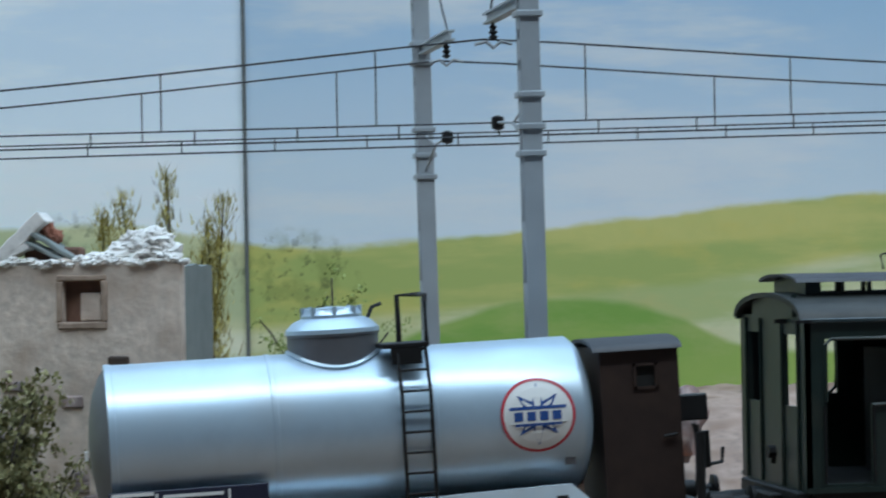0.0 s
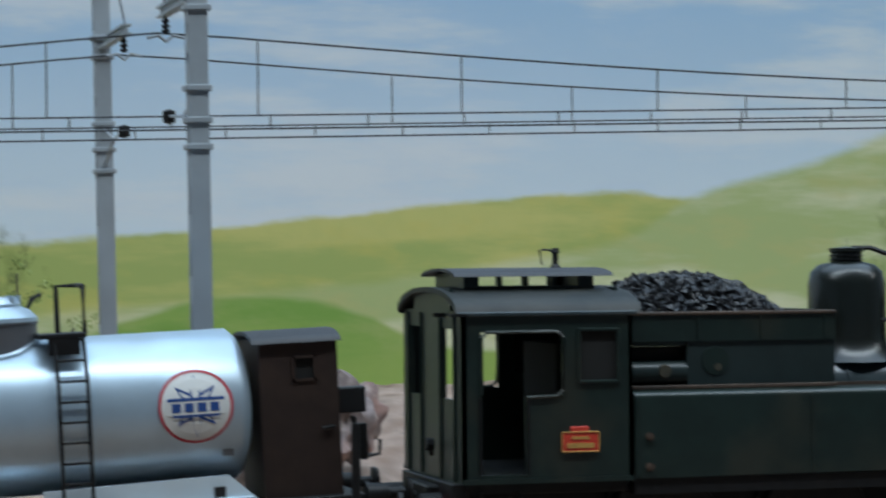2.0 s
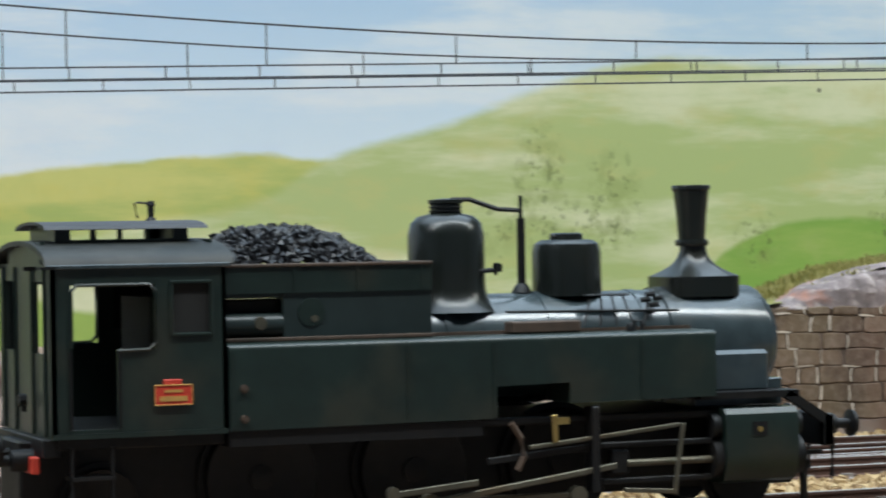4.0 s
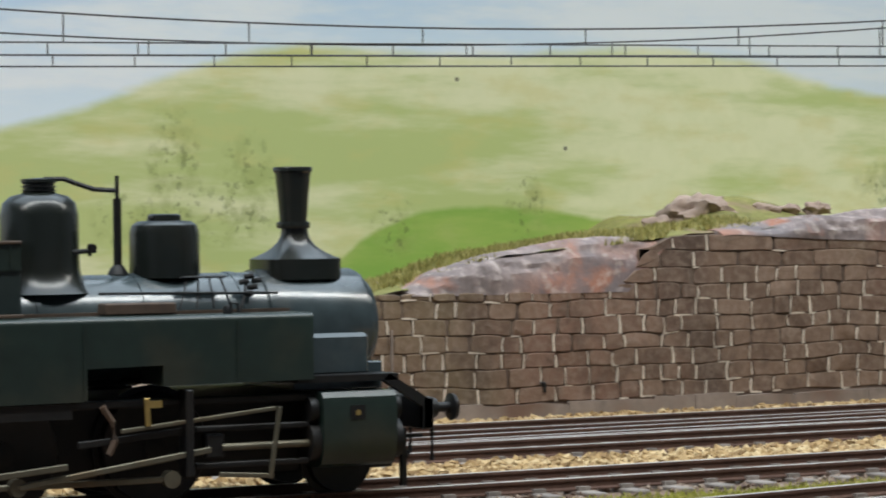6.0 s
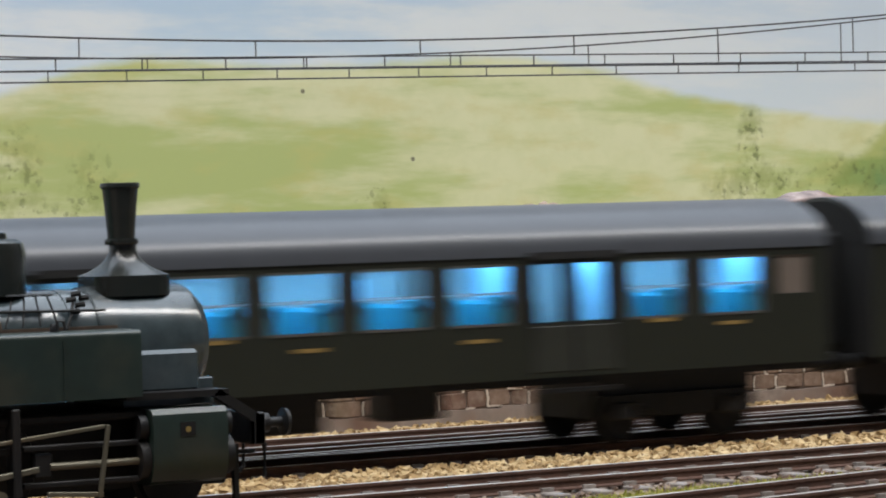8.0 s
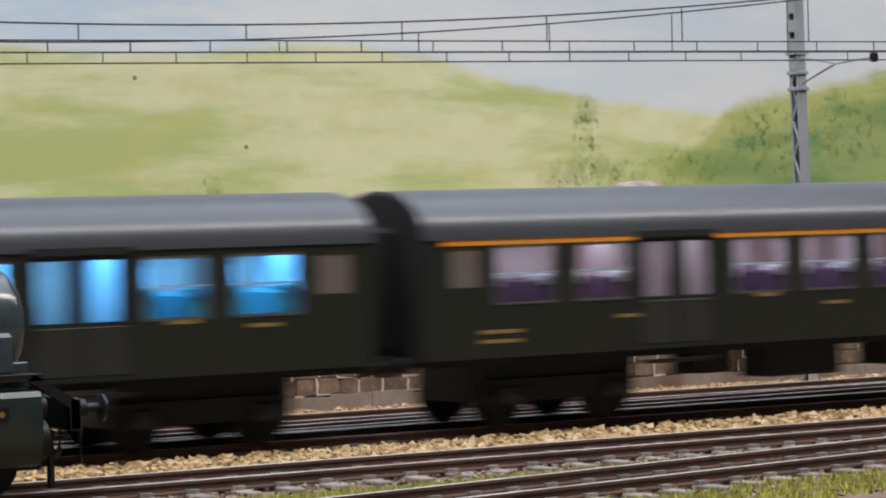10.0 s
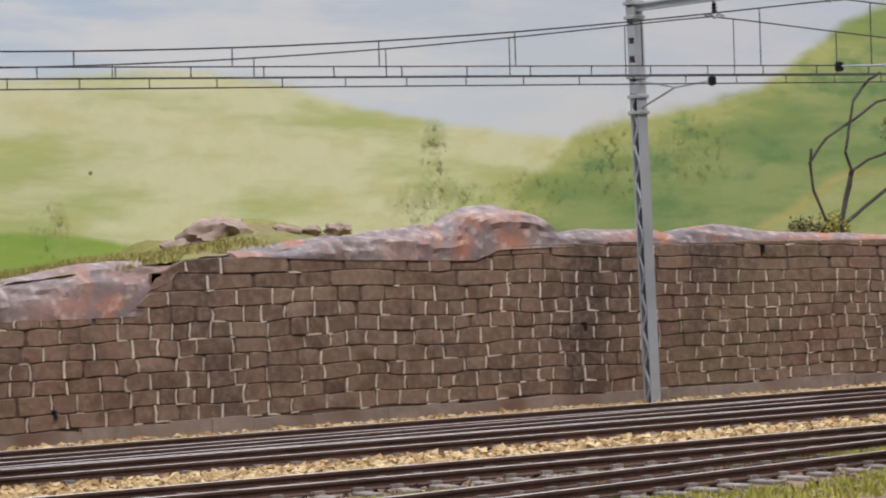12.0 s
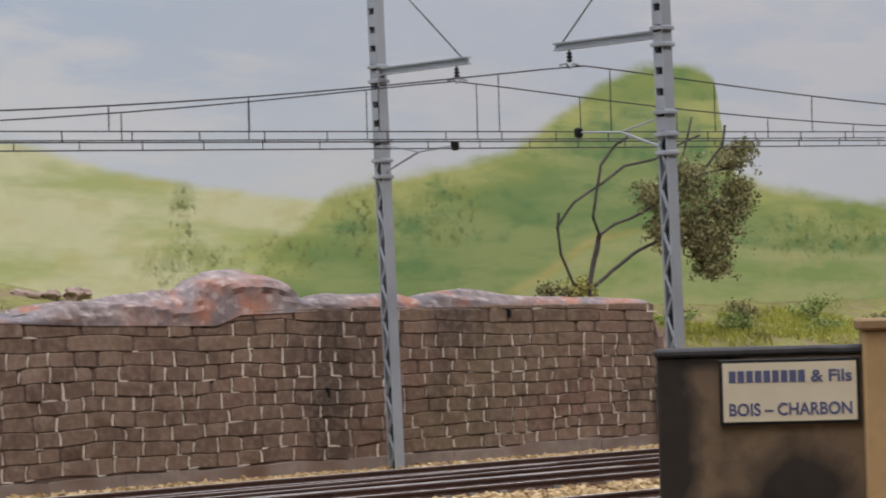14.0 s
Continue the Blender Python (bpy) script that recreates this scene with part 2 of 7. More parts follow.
M_ORANGE = node_mat("orange_band", (0.78, 0.30, 0.03), 0.5, 0.0, 3, 0.06, 0.0)
M_YELLOWPRINT = node_mat("ochre_print", (0.26, 0.17, 0.05), 0.5, 0.0, 2, 0.1, 0.0)
M_SEATBLUE = node_mat("teal_seat", (0.04, 0.30, 0.36), 0.6, 0.0, 2, 0.15, 0.1)
M_SEATPURPLE = node_mat("maroon_seat", (0.11, 0.045, 0.085), 0.6, 0.0, 2, 0.2, 0.1)
M_INPALE = node_mat("pale_interior", (0.62, 0.66, 0.70), 0.7, 0.0, 3, 0.1, 0.0)
M_INWARM = node_mat("warm_interior", (0.50, 0.36, 0.31), 0.7, 0.0, 3, 0.15, 0.0)
M_PANE = pane_mat("window_pane")
M_LAMPBLUE = glow_mat("blue_coach_lighting", (0.16, 0.58, 1.0), 12.0)
M_LAMPVIOLET = glow_mat("white_coach_lighting", (0.74, 0.80, 1.0), 6.0)
M_HEAD = glow_mat("lit_headlamp", (1.0, 0.80, 0.42), 3.2)
M_TAIL = glow_mat("lit_tail_lamp", (1.0, 0.06, 0.03), 26.0)
M_MORTAR = node_mat("pale_mortar", (0.66, 0.57, 0.47), 0.9, 0.0, 1.5, 0.35, 0.3, (0.26, 0.19, 0.14), 0.7)
M_PLINTH = node_mat("grey_brown_plinth", (0.27, 0.215, 0.18), 0.9, 0.0, 3, 0.4, 0.5, (0.16, 0.085, 0.055), 0.8)
M_PLASTER = node_mat("crumbling_plaster", (0.60, 0.51, 0.43), 0.9, 0.0, 2.0, 0.35, 0.9, (0.36, 0.27, 0.20), 0.7)
# grey of the thin slabs; on the ruin's side wall it carries shade
M_PLASTERGREY = node_mat("grey_slab_and_shaded_side", (0.22, 0.24, 0.23), 0.9, 0.0, 3, 0.15, 0.2)
M_RUBBLE = node_mat("white_broken_stone", (0.78, 0.75, 0.71), 0.9, 0.0, 1.5, 0.2, 0.5)
M_BRICKRED = node_mat("old_red_brick", (0.32, 0.14, 0.09), 0.9, 0.0, 1.2, 0.3, 0.4)
M_TWIG = node_mat("dark_twig", (0.05, 0.04, 0.034), 0.8, 0.0, 1.0, 0.3, 0.2)
M_SOOT = node_mat("soot_stained_wall", (0.185, 0.128, 0.075), 0.85, 0.0, 3.4, 0.45, 0.3, (0.03, 0.024, 0.018), 0.7)
M_COPING = node_mat("dark_coping", (0.045, 0.042, 0.042), 0.8, 0.0, 2, 0.3, 0.4)
M_CREAM = node_mat("cream_sign", (0.74, 0.66, 0.47), 0.55, 0.0, 5, 0.05, 0.02)
M_SIGNFRAME = node_mat("black_sign_frame", (0.014, 0.013, 0.013), 0.5, 0.0, 2, 0.2, 0.1)
M_LETTER = node_mat("blue_grey_letters", (0.10, 0.11, 0.21), 0.6, 0.0, 2, 0.1, 0.0)
M_OCHRE = node_mat("ochre_stone_pillar", (0.50, 0.33, 0.15), 0.8, 0.0, 3, 0.18, 0.25, (0.28, 0.17, 0.08), 0.4)
M_BOARD = node_mat("grey_fascia_board", (0.10, 0.10, 0.11), 0.7, 0.0, 10, 0.1, 0.05)
M_HALL = node_mat("hall_paint", (0.45, 0.46, 0.48), 0.9, 0.0, 60, 0.08, 0.0)
M_HALLFLOOR = node_mat("hall_floor_paint", (0.20, 0.19, 0.18), 0.6, 0.0, 60, 0.12, 0.0)
M_FROST = node_mat("frosted_pane", (0.16, 0.13, 0.11), 0.35, 0.0, 2, 0.1, 0.0)
M_GREY_DARK = node_mat("dull_window_metal", (0.14, 0.14, 0.13), 0.4, 0.5, 2, 0.1, 0.0)
M_BRICKDARKIN = node_mat("brown_inner_panel", (0.22, 0.12, 0.09), 0.6, 0.0, 2, 0.2, 0.0)


# ---- painted backdrop ----
def backdrop_material(name, brighten, colourful):
    m = bpy.data.materials.new(name)
    m.use_nodes = True
    nt = m.node_tree
    n, l = nt.nodes, nt.links
    bsdf = n["Principled BSDF"]
    bsdf.inputs["Roughness"].default_value = 0.75
    co = n.new("ShaderNodeNewGeometry")
    sep = n.new("ShaderNodeSeparateXYZ")
    l.new(co.outputs["Position"], sep.inputs[0])

    def math_node(op, a, b=None, c=None):
        k = n.new("ShaderNodeMath")
        k.operation = op
        for i, v in enumerate((a, b, c)):
            if v is None:
                continue
            if isinstance(v, (int, float)):
                k.inputs[i].default_value = v
            else:
                l.new(v, k.inputs[i])
        return k.outputs[0]

    def noise_node(scale, detail, stretch=1.0, rough=0.55):
        mp = n.new("ShaderNodeMapping")
        mp.inputs["Scale"].default_value = (1, 1, stretch)
        l.new(co.outputs["Position"], mp.inputs["Vector"])
        k = n.new("ShaderNodeTexNoise")
        k.inputs["Scale"].default_value, k.inputs["Detail"].default_value, k.inputs["Roughness"].default_value = scale, detail, rough
        l.new(mp.outputs[0], k.inputs["Vector"])
        return k.outputs["Fac"]

    def spread(v, lo, hi, a=0.0, b=1.0):
        k = n.new("ShaderNodeMapRange")
        k.interpolation_type = "SMOOTHSTEP"
        for i, x in zip(("From Min", "From Max", "To Min", "To Max"), (lo, hi, a, b)):
            k.inputs[i].default_value = x
        l.new(v, k.inputs["Value"])
        return k.outputs["Result"]

    def mix(f, a, b):
        k = n.new("ShaderNodeMix")
        k.data_type = "RGBA"
        l.new(f, k.inputs["Factor"])
        for key, v in (("A", a), ("B", b)):
            if isinstance(v, tuple):
                k.inputs[key].default_value = (*v, 1)
            else:
                l.new(v, k.inputs[key])
        return k.outputs["Result"]

    x, z = sep.outputs["X"], sep.outputs["Z"]
    u = math_node("MULTIPLY_ADD", x, 1 / 1.2, 0.25 / 1.2)
    streak = noise_node(14, 6, 5.0)
    brush = noise_node(60, 5, 2.5)
    dab = noise_node(190, 4, 1.0)
    fine = noise_node(420, 3, 1.0)

    def height(points):
        k = n.new("ShaderNodeFloatCurve")
        c = k.mapping.curves[0]
        pts = [((px + 250) / 1200, pz / 150) for px, pz in points]
        c.points[0].location, c.points[1].location = pts[0], pts[-1]
        for p in pts[1:-1]:
            c.points.new(*p)
        k.mapping.update()
        l.new(u, k.inputs["Value"])
        return math_node("MULTIPLY", k.outputs[0], 0.150)

    def under(points, rag, soft):
        h = height(points)
        h = math_node("ADD", h, math_node("MULTIPLY", math_node("SUBTRACT", brush, 0.5), rag))
        return spread(math_node("SUBTRACT", h, z), -soft, soft)

    # sky: blue-grey with soft white cloud
    sky = mix(spread(z, 0.045, 0.125), (0.76, 0.84, 0.90), (0.42, 0.60, 0.82))
    sky = mix(spread(streak, 0.44, 0.64, 0.0, 0.8), sky, (0.83, 0.85, 0.87))
    sky = mix(spread(brush, 0.45, 0.75, 0.0, 0.25), sky, (0.62, 0.72, 0.86))
    sky = mix(spread(x, 0.30, 0.70, 0.0, 0.72), sky, (0.66, 0.69, 0.75))
    # far hills
    def field(a, b, c, k1=0.45):
        f = mix(spread(streak, 0.40, 0.58), a, b)
        f = mix(spread(brush, 0.48, 0.72, 0.0, k1), f, c)
        return mix(spread(dab, 0.35, 0.75, 0.0, 0.16), f, a)

    far = field((0.42, 0.49, 0.14), (0.62, 0.60, 0.19), (0.66, 0.58, 0.14))
    big = field((0.47, 0.54, 0.22), (0.72, 0.72, 0.47), (0.60, 0.55, 0.21))
    right = field((0.30, 0.38, 0.12), (0.48, 0.51, 0.19), (0.18, 0.30, 0.10), 0.9)
    near = field((0.24, 0.40, 0.07), (0.34, 0.46, 0.10), (0.44, 0.50, 0.17), 0.5)
    col = mix(under([(-250, 55), (46, 57), (75, 57), (110, 51), (150, 53), (204, 58), (254, 62), (287, 61), (330, 56), (950, 40)], 0.004, 0.0010), sky, far)
    col = mix(under([(-250, 20), (255, 48), (287, 62), (317, 70), (349, 81), (375, 86), (421, 85), (482, 88), (510, 85), (548, 77), (588, 72), (640, 69), (950, 66)], 0.004, 0.0018), col, big)
    col = mix(under([(-250, 10), (560, 40), (608, 62), (625, 74), (650, 78), (683, 84), (715, 98), (738, 110), (760, 115), (780, 115), (788, 106), (794, 80), (832, 73), (950, 68)], 0.007, 0.0026), col, right)
    deep = field((0.21, 0.32, 0.115), (0.33, 0.40, 0.16), (0.14, 0.27, 0.10), 0.9)
    col = mix(under([(-250, 2), (560, 32), (608, 54), (625, 65), (650, 69), (683, 74), (715, 87), (738, 98), (760, 104), (776, 100), (784, 80), (796, 68), (832, 63), (950, 58)], 0.024, 0.009), col, deep)
    path = field((0.40, 0.34, 0.09), (0.50, 0.48, 0.20), (0.26, 0.30, 0.08), 0.6)
    col = mix(under([(-250, 0), (560, 6), (640, 22), (687, 40.5), (712, 51), (738, 60), (756, 60), (800, 52), (950, 50)], 0.005, 0.0018), col, path)
    slope = field((0.27, 0.38, 0.13), (0.44, 0.48, 0.22), (0.50, 0.50, 0.24), 0.6)
    col = mix(under([(-250, 0), (560, 4), (640, 17), (687, 36.5), (712, 47.5), (738, 58), (756, 60), (800, 54), (950, 50)], 0.004, 0.0018), col, slope)
    col = mix(under([(-250, 30), (120, 25), (147, 33), (176, 38), (203, 33), (222, 26), (370, 26), (397, 39), (420, 45), (446, 44), (468, 41), (520, 36), (950, 36)], 0.003, 0.0010), col, near)
    # painted bushes: dabs inside soft ovals
    for cx, cz, rx, rz, dark in ((0.112, 0.045, 0.018, 0.012, 0.9), (0.062, 0.050, 0.012, 0.012, 0.7), (0.341, 0.056, 0.009, 0.018, 0.6), (0.361, 0.051, 0.010, 0.016, 0.6), (0.350, 0.043, 0.020, 0.009, 0.55), (0.327, 0.043, 0.010, 0.010, 0.5),
                                 (0.402, 0.040, 0.008, 0.010, 0.7), (0.441, 0.046, 0.007, 0.011, 0.8), (0.566, 0.064, 0.006, 0.014, 0.9),
                                 (0.568, 0.051, 0.022, 0.009, 0.8), (0.602, 0.053, 0.020, 0.009, 0.7), (0.634, 0.062, 0.018, 0.015, 0.9),
                                 (0.665, 0.066, 0.020, 0.014, 0.7), (0.84, 0.058, 0.045, 0.010, 0.9)):
        dx = math_node("MULTIPLY", math_node("SUBTRACT", x, cx), 1 / rx)
        dz = math_node("MULTIPLY", math_node("SUBTRACT", z, cz), 1 / rz)
        d = math_node("ADD", math_node("MULTIPLY", dx, dx), math_node("MULTIPLY", dz, dz))
        inside = spread(d, 0.1, 1.0, 1.0, 0.0)
        f = math_node("MULTIPLY", inside, spread(dab, 0.42, 0.64, 0.0, dark * 0.6))
        f2 = math_node("MULTIPLY", inside, spread(fine, 0.54, 0.67, 0.0, dark * 0.7))
        col = mix(f, col, (0.24, 0.28, 0.07))
        col = mix(f2, col, (0.09, 0.11, 0.035))
    # little dark blemishes of the board
    for cx, cz in ((0.4209, 0.0786), (0.4535, 0.0606)):
        dx, dz = math_node("SUBTRACT", x, cx), math_node("SUBTRACT", z, cz)
        d = math_node("ADD", math_node("MULTIPLY", dx, dx), math_node("MULTIPLY", dz, dz))
        col = mix(spread(d, 0.0000001, 0.0000006, 0.8, 0.0), col, (0.07, 0.06, 0.05))
    hs = n.new("ShaderNodeHueSaturation")
    hs.inputs["Value"].default_value, hs.inputs["Saturation"].default_value = brighten, colourful
    l.new(col, hs.inputs["Color"])
    l.new(hs.outputs[0], bsdf.inputs["Base Color"])
    return m


M_BACK = backdrop_material("painted_landscape", 1.0, 1.0)
# left board stands at another angle: its brighter light is put into the colours
M_BACKLEFT = backdrop_material("pale_brightened_landscape", 1.2, 0.6)
box(bm := B(), 102.2, 3600, 260, 266, -20, 260)
single("backdrop", bm, M_BACK, "board painted with green hills under a cloudy sky", "backdrop", kind="structure")
box(bm := B(), -1900, 101.4, 260, 266, -20, 260)
single("backdrop", bm, M_BACKLEFT, "board painted with pale sky and low hills, brighter light put into its colours", "backdrop", kind="structure")
pipe(bm := B(), [(101.8, 259.6, z) for z in range(-20, 261, 20)], 0.45, 6)
single("backdrop_hinge", bm, node_mat("hinge_grey", (0.16, 0.17, 0.17), 0.6, 0.2, 3, 0.3, 0.1), "dark hinge line between two backdrop boards", "hinge", kind="structure")

# ---- the board on which everything stands, and the hall round it ----
M_SOIL = node_mat("brown_soil", (0.20, 0.135, 0.09), 0.95, 0.0, 1.8, 0.5, 0.5, (0.06, 0.04, 0.03), 0.6)
bm = B()
box(bm, -1900, 3600, -120, 266, -999, -2.7)
single("ground", bm, M_SOIL, "brown earth of the model layout between the tracks", "ground", kind="structure")
box(bm := B(), -1900, 3600, -123, -120.2, -999, -3.2)
single("fascia_board", bm, M_BOARD, "grey board along the layout's front edge", "board", kind="structure")
box(bm := B(), -4000, 5000, -5000, 3000, -1010, -1000)
single("floor", bm, M_HALLFLOOR, "grey hall floor", "floor", kind="structure")
box(bm := B(), -4000, 5000, -5000, 3000, 2600, 2650)
single("ceiling", bm, M_HALL, "pale hall ceiling", "ceiling", kind="structure")
for nm, (x0, x1, y0, y1) in (("wall_north", (-4000, 5000, 3000, 3050)), ("wall_south", (-4000, 5000, -5050, -5000)), ("wall_west", (-4050, -4000, -5000, 3000)), ("wall_east", (5000, 5050, -5000, 3000))):
    box(bm := B(), x0, x1, y0, y1, -1000, 2600)
    single(nm, bm, M_HALL, "plain pale hall wall", "wall", kind="structure")


def bank(name, x0, x1, y0, y1, step, height, material, label):
    """Uneven ground rising behind the tracks."""
    nx, ny = int((x1 - x0) / step), int((y1 - y0) / step)
    vs = [((x0 + i * step), (y0 + j * step), height(x0 + i * step, y0 + j * step)) for j in range(ny + 1) for i in range(nx + 1)]
    fs = [(j * (nx + 1) + i, j * (nx + 1) + i + 1, (j + 1) * (nx + 1) + i + 1, (j + 1) * (nx + 1) + i) for j in range(ny) for i in range(nx)]
    me = bpy.data.meshes.new(name)
    me.from_pydata([(a * MM, b * MM, c * MM) for a, b, c in vs], [], fs)
    me.shade_smooth()
    me.materials.append(material)
    return tagged(new(name, me), label, "ground", kind="structure")


M_GRASSBANK = node_mat("mossy_earth", (0.20, 0.19, 0.055), 0.95, 0.0, 2.2, 0.45, 0.6, (0.23, 0.155, 0.10), 0.9)
M_STONYBANK = node_mat("stony_pink_earth", (0.34, 0.25, 0.20), 0.95, 0.0, 2.2, 0.4, 0.6, (0.20, 0.13, 0.09), 0.8)
WALLTOP = [(333, 26.0), (350, 27.5), (368, 33), (390, 36), (408, 38), (440, 40), (480, 40.0), (500, 40), (530, 39.5), (640, 37.8)]


def plateau(x, y):
    z = between(x, WALLTOP) - 1.0 + 0.03 * (y - 150) - 0.32 * max(0.0, y - 172) * (1 - smooth(425, 470, x))  + 1.0 * noise2(x, y, 14) + 0.5 * noise2(x, y, 4, 3)
    z += 6.0 * math.exp(-((x - 452) / 15) ** 2 - ((y - 185) / 14) ** 2) + 3.0 * math.exp(-((x - 470) / 20) ** 2 - ((y - 190) / 10) ** 2)
    return z


bank("embankment_top", 334, 642, 149, 261, 2.0, plateau, M_GRASSBANK, "mossy earth bank behind the stone wall")
bank("stony_slope", 60, 334, 124, 261, 2.0,
     lambda x, y: -3 + 20 * smooth(128, 215, y) * (0.45 + 0.55 * smooth(140, 175, x)) + 9 * smooth(310, 334, x) * smooth(140, 170, y) + 1.6 * noise2(x, y, 12, 5) * smooth(126, 140, y) + 0.7 * noise2(x, y, 4, 2),
     M_STONYBANK, "stony pinkish earth slope beside the far track")
bank("grassy_slope", -1900, 60, 124, 261, 8.0, lambda x, y: -3 + 9 * smooth(130, 215, y) + 1.2 * noise2(x, y, 14, 5), M_GRASSBANK, "low grassy slope beside the far track")
bank("grassy_slope", 642, 1000, 122, 261, 2.0,
     lambda x, y: -3 + 29 * smooth(124, 165, y) + 9 * smooth(165, 250, y) + 1.6 * noise2(x, y, 13, 7) * smooth(126, 150, y) + 0.7 * noise2(x, y, 4, 4),
     M_GRASSBANK, "green slope with bare patches beyond the wall")
bank("grassy_slope", 1000, 3600, 124, 261, 10.0, lambda x, y: -3 + 36 * smooth(126, 200, y) + 1.2 * noise2(x, y, 15, 7), M_GRASSBANK, "green slope along the far track")


# ---- tracks ----
def rail_profile(bm, a, b, z=0.0):
    """A rail from a to b (x, y): foot, web and head."""
    a, b = Vector((*a, 0)), Vector((*b, 0))
    d = (b - a).normalized()
    s = Vector((-d.y, d.x, 0))
    prof = [(-0.9, -2.0), (0.9, -2.0), (0.9, -1.75), (0.25, -1.5), (0.25, -0.65), (0.45, -0.5), (0.45, -0.06), (0.36, 0.0), (-0.36, 0.0), (-0.45, -0.06), (-0.45, -0.5), (-0.25, -0.65), (-0.25, -1.5), (-0.9, -1.75)]
    r0 = [bm.verts.new(a + s * u + Vector((0, 0, v + z))) for u, v in prof]
    r1 = [bm.verts.new(b + s * u + Vector((0, 0, v + z))) for u, v in prof]
    k = len(prof)
    for i in range(k):
        f = bm.faces.new((r0[i], r0[(i + 1) % k], r1[(i + 1) % k], r1[i]))
        f.material_index = 1 if i in (6, 7, 8) else 0
    bm.faces.new(r0[::-1])
    bm.faces.new(r1)


def track(label, a, b, near_x0, near_x1):
    """Two rails on sleepers 8 mm apart; a and b are points on the centre line."""
    t = thing("railway_track", a[0], a[1], -2.7, label, "railway track", kind="structure")
    va, vb = Vector((*a, 0)), Vector((*b, 0))
    d = (vb - va).normalized()
    s = Vector((-d.y, d.x, 0))
    for k in (-8.25, 8.25):
        rail_profile(bm := B(), (va + s * k)[:2], (vb + s * k)[:2])
        r = part("rail", bm, M_RAILSIDE, t, "worn steel rail with a rusty web")
        r.data.materials.append(M_RAIL)
    bm = box(B(), -1.35, 1.35, -14.6, 14.6, -3.6, -2.0, 0.2)
    for sx in (-1, 1):
        for c in (-8.25, 8.25):
            box(bm, -1.1, 1.1, c + sx * 1.0 - 0.5, c + sx * 1.0 + 0.5, -2.0, -1.35)
    base = finish(bm, "sleeper", M_SLEEPER)
    n = int((vb - va).length / 8)
    ang = math.atan2(d.y, d.x)
    rest = B()
    for i in range(n):
        p = va + d * (4 + 8 * i)
        if near_x0 < p.x < near_x1:
            o = new("sleeper", base)
            o.parent = t
            o.matrix_basis = Matrix.Translation((p - ROOT[t]) * MM) @ Matrix.Rotation(ang + random.uniform(-0.01, 0.01), 4, "Z")
        else:
            box(rest, -1.35, 1.35, -14.6, 14.6, -3.6, -2.0, 0.0, Matrix.Translation(p) @ Matrix.Rotation(ang, 4, "Z"))
    if rest.verts:
        tagged(part("sleepers", rest, M_SLEEPER, t), kind="stuff")
    else:
        rest.free()


track("near railway track with rusty rails on grey sleepers", (-300, 8.25), (1200, 8.25), 120, 700)
track("middle railway track with bright rails", (-1900, 64.8), (3600, 64.8), 150, 760)
track("far railway track beside the stone wall", (-1900, 108.0), (3600, 108.0), 150, 760)
track("siding converging on the near railway track", (180, -65.0), (640, 5.5), 180, 640)
# crossover rails between the middle and the far track
t = thing("crossover_track", 300, 84, -2.0, "crossover rails between middle and far railway track", "railway track", kind="structure")
for a, b in (((150, 73.5), (640, 92.0)), ((150, 82.0), (560, 99.0)), ((150, 77.0), (560, 75.5))):
    rail_profile(bm := B(), a, b, -0.05)
    part("rail", bm, M_RAILSIDE, t, "bright crossover rail").data.materials.append(M_RAIL)


def stones(name, zones, size, material, label):
    """Loose broken stones strewn over zones (x0, x1, y0, y1, z, how many)."""
    rng = np.random.default_rng(7)
    base = np.array([(1, 0, 0), (-1, 0, 0), (0, 1, 0), (0, -1, 0), (0, 0, 1), (0, 0, -1)], float)
    tri = np.array([(0, 2, 4), (2, 1, 4), (1, 3, 4), (3, 0, 4), (2, 0, 5), (1, 2, 5), (3, 1, 5), (0, 3, 5)])
    vs, fs = [], []
    k = 0
    for x0, x1, y0, y1, z, n in zones:
        for _ in range(n):
            c = np.array([rng.uniform(x0, x1), rng.uniform(y0, y1), z + rng.uniform(-0.4, 0.5)])
            q, _r = np.linalg.qr(rng.normal(size=(3, 3)))
            v = (base * rng.uniform(0.55, 1.25, (6, 1)) * size * rng.uniform(0.6, 1.3)) @ q.T
            vs.append((v * (1, 1, 0.8) + c) * MM)
            fs.append(tri + k)
            k += 6
    me = bpy.data.meshes.new(name)
    me.from_pydata(np.concatenate(vs).tolist(), [], np.concatenate(fs).tolist())
    me.materials.append(material)
    return tagged(new(name, me), label, "ballast", kind="stuff")


def piece_mat(name, c1, c2, c3, rough=0.9):
    """Loose pieces, each of its own colour."""
    m = bpy.data.materials.new(name)
    m.use_nodes = True
    n, l = m.node_tree.nodes, m.node_tree.links
    g, r = n.new("ShaderNodeNewGeometry"), n.new("ShaderNodeValToRGB")
    e = r.color_ramp.elements
    e[0].color, e[1].color = (*c1, 1), (*c3, 1)
    e.new(0.5).color = (*c2, 1)
    l.new(g.outputs["Random Per Island"], r.inputs[0])
    l.new(r.outputs[0], n["Principled BSDF"].inputs["Base Color"])
    n["Principled BSDF"].inputs["Roughness"].default_value = rough
    return m


